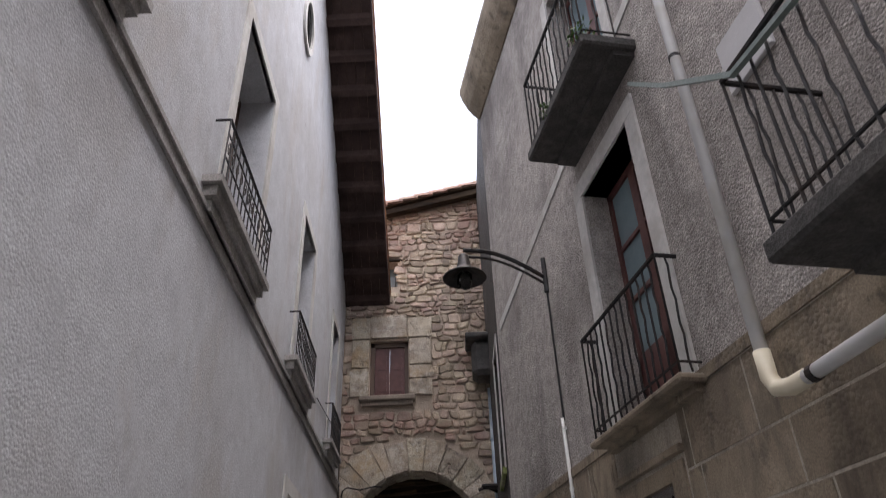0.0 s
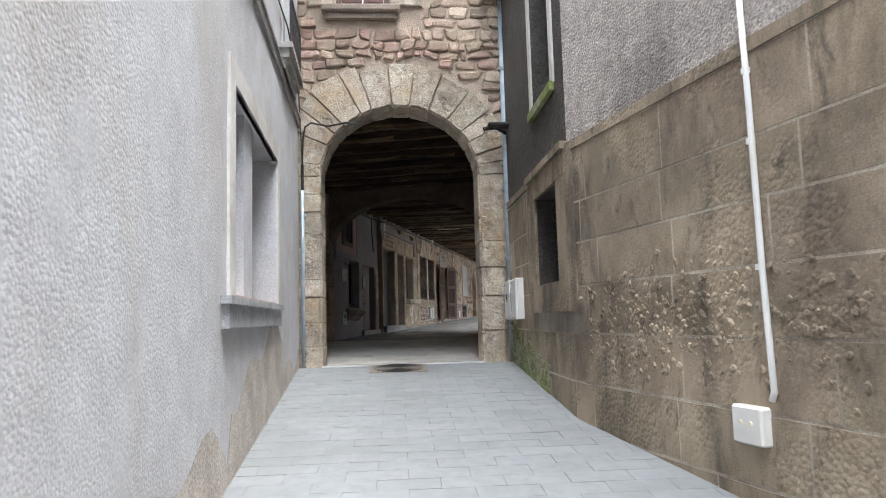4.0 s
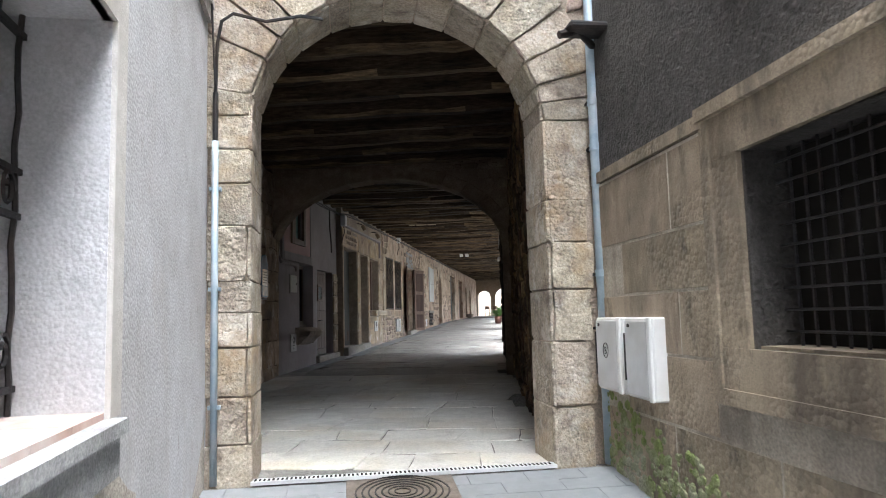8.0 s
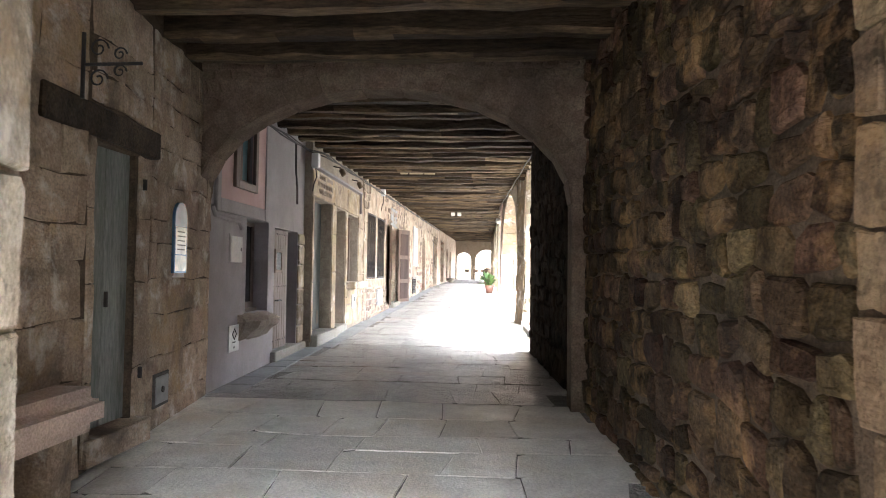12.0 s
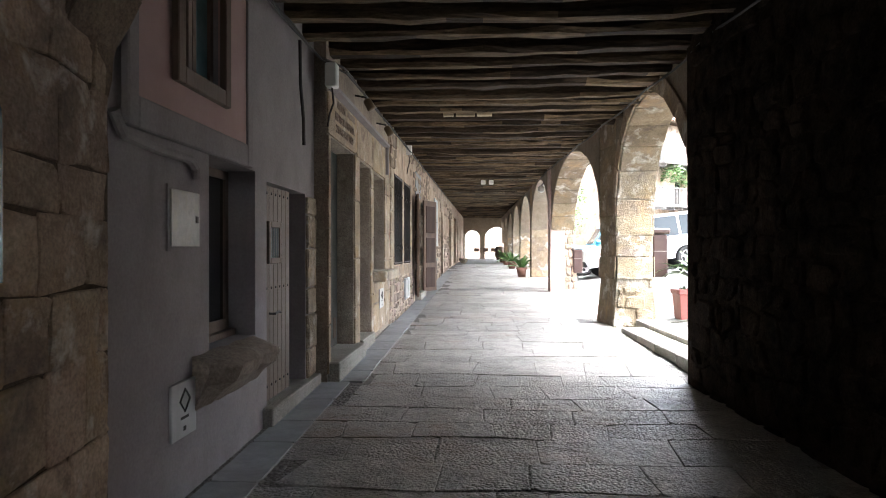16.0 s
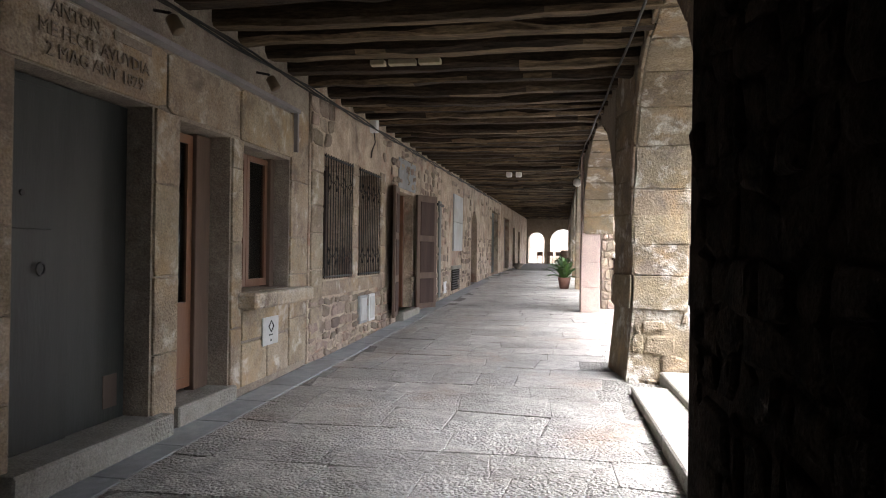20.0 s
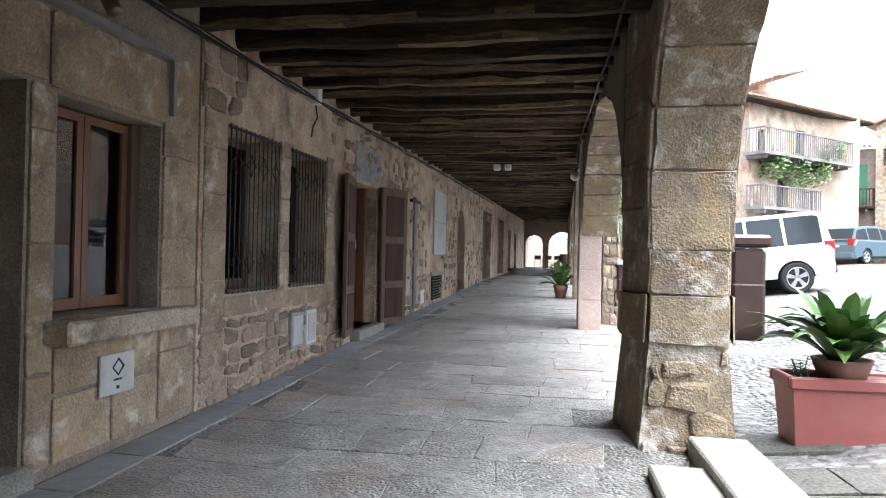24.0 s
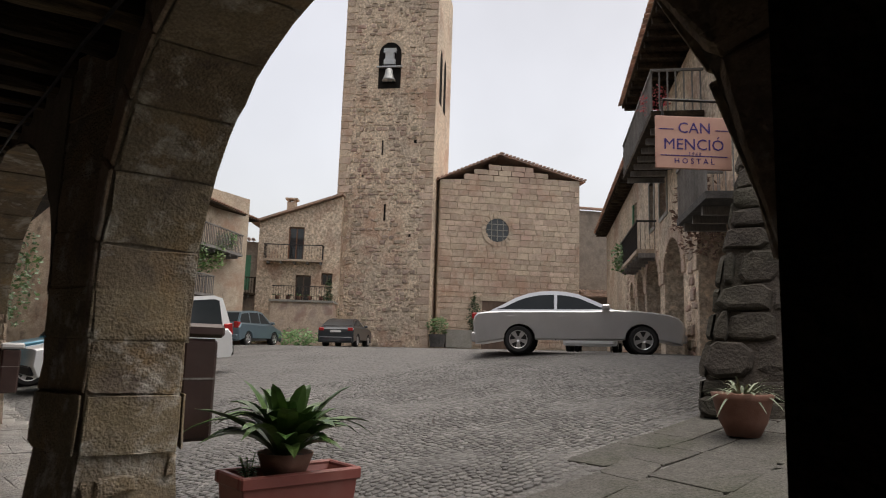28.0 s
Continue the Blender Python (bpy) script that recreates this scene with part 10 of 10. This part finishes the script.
foliage("cypress", "slim dark cypress against the tower", (tp.x, tp.y, 5.1), (0.55, 0.55, 1.9), 1500, 0.16, M_CYPRESS, rng, "cypress", 1.5)
tp = FN.p(2.1, 0, 0.8)
foliage("cypress", "small cypress beside the church door", (tp.x, tp.y, 5.2), (0.35, 0.35, 1.4), 700, 0.14, M_CYPRESS, rng, "cypress", 1.2)
tp = FM.p(0.2, 0, 2.2)
foliage("shrub", "low bright green shrubs at the foot of the house", (tp.x, tp.y, 3.8), (1.4, 0.9, 0.55), 900, 0.18, M_LEAF2, rng)
tp = FN.p(-0.1, 0, 1.4)
foliage("shrub", "flowering shrub in a dark tub by the church", (tp.x, tp.y, 4.5), (0.65, 0.65, 0.5), 500, 0.14, M_LEAF2, rng)
t = thing("tub", "dark round plant tub by the church wall", "tub")
part("shell", lathe(bmesh.new(), [(0.4, 0), (0.5, 0.7), (0.44, 0.7), (0.4, 0.6)], 18, Matrix.Translation((tp.x, tp.y, 3.3))), M_DARKSLAB, t)
t = thing("church_steps", "short flight of pale steps beside the church", "steps")
for k in range(5):
    part("step", FN.box(bmesh.new(), 0.4 + k * 0.28, 1.9, 3.3 + (4 - k) * 0.0, 3.5 + (4 - k) * 0.2 - 0.2 + 0.2, 0.05, 1.4 - k * 0.02), M_STEP, t)
for s, z, r in ((0.9, 7.0, 0.7), (2.4, 6.8, 0.9), (4.0, 7.0, 0.8), (5.3, 7.9, 0.6)):
    p = FL.p(s, z, 0.5)
    foliage("vine", "green climbing vine on the house balcony", p, (0.8 * r, 0.8 * r, 0.9 * r), 420, 0.16, M_LEAF2, rng, "vine")
p = FR.p(fr_s(12.6), 6.7, 0.5)
foliage("vine", "hanging green plants on the far balcony", p, (0.5, 0.5, 0.6), 450, 0.16, M_LEAF2, rng, "vine")
p = FR.p(fr_s(1.4), 6.0, 0.15)
foliage("vine", "dry reddish creeper beside the arch", p, (0.8, 0.6, 0.9), 700, 0.12, mat("dry_creeper", (0.12, 0.06, 0.035), (0.2, 0.11, 0.06), 9, 0.8, 0.2, vary=0.3), rng, "vine")
p = ARC @ Vector((4.3, 15.7, 4.2))
foliage("ivy", "bright ivy on the rough buttress", p, (0.35, 0.5, 0.9), 600, 0.09, M_LEAF2, rng, "ivy")
p = FL.p(9.0, 3.4, 3.0)
foliage("shrub", "green shrubs between the parked cars", (p.x, p.y, 3.5), (1.3, 0.8, 0.5), 500, 0.18, M_LEAF2, rng)
p = FR.p(fr_s(2.6), 8.9, 0.9)
foliage("flowers", "red geraniums in pots on the upper balcony", p, (0.35, 0.35, 0.4), 260, 0.08, mat("geranium_red", (0.45, 0.03, 0.03), (0.3, 0.06, 0.04), 9, 0.6, 0.1, vary=0.3), rng, "flowers")
rng = random.Random(5)
for sx, zz, k in ((5.05, 6.56, 0.13), (4.15, 6.5, 0.1)):
    foliage("weed", "small green weed on the mossy balcony edge", east(sx, zz, 0.46), (k, k, k), 120, 0.05, M_LEAF2, rng, "weed")
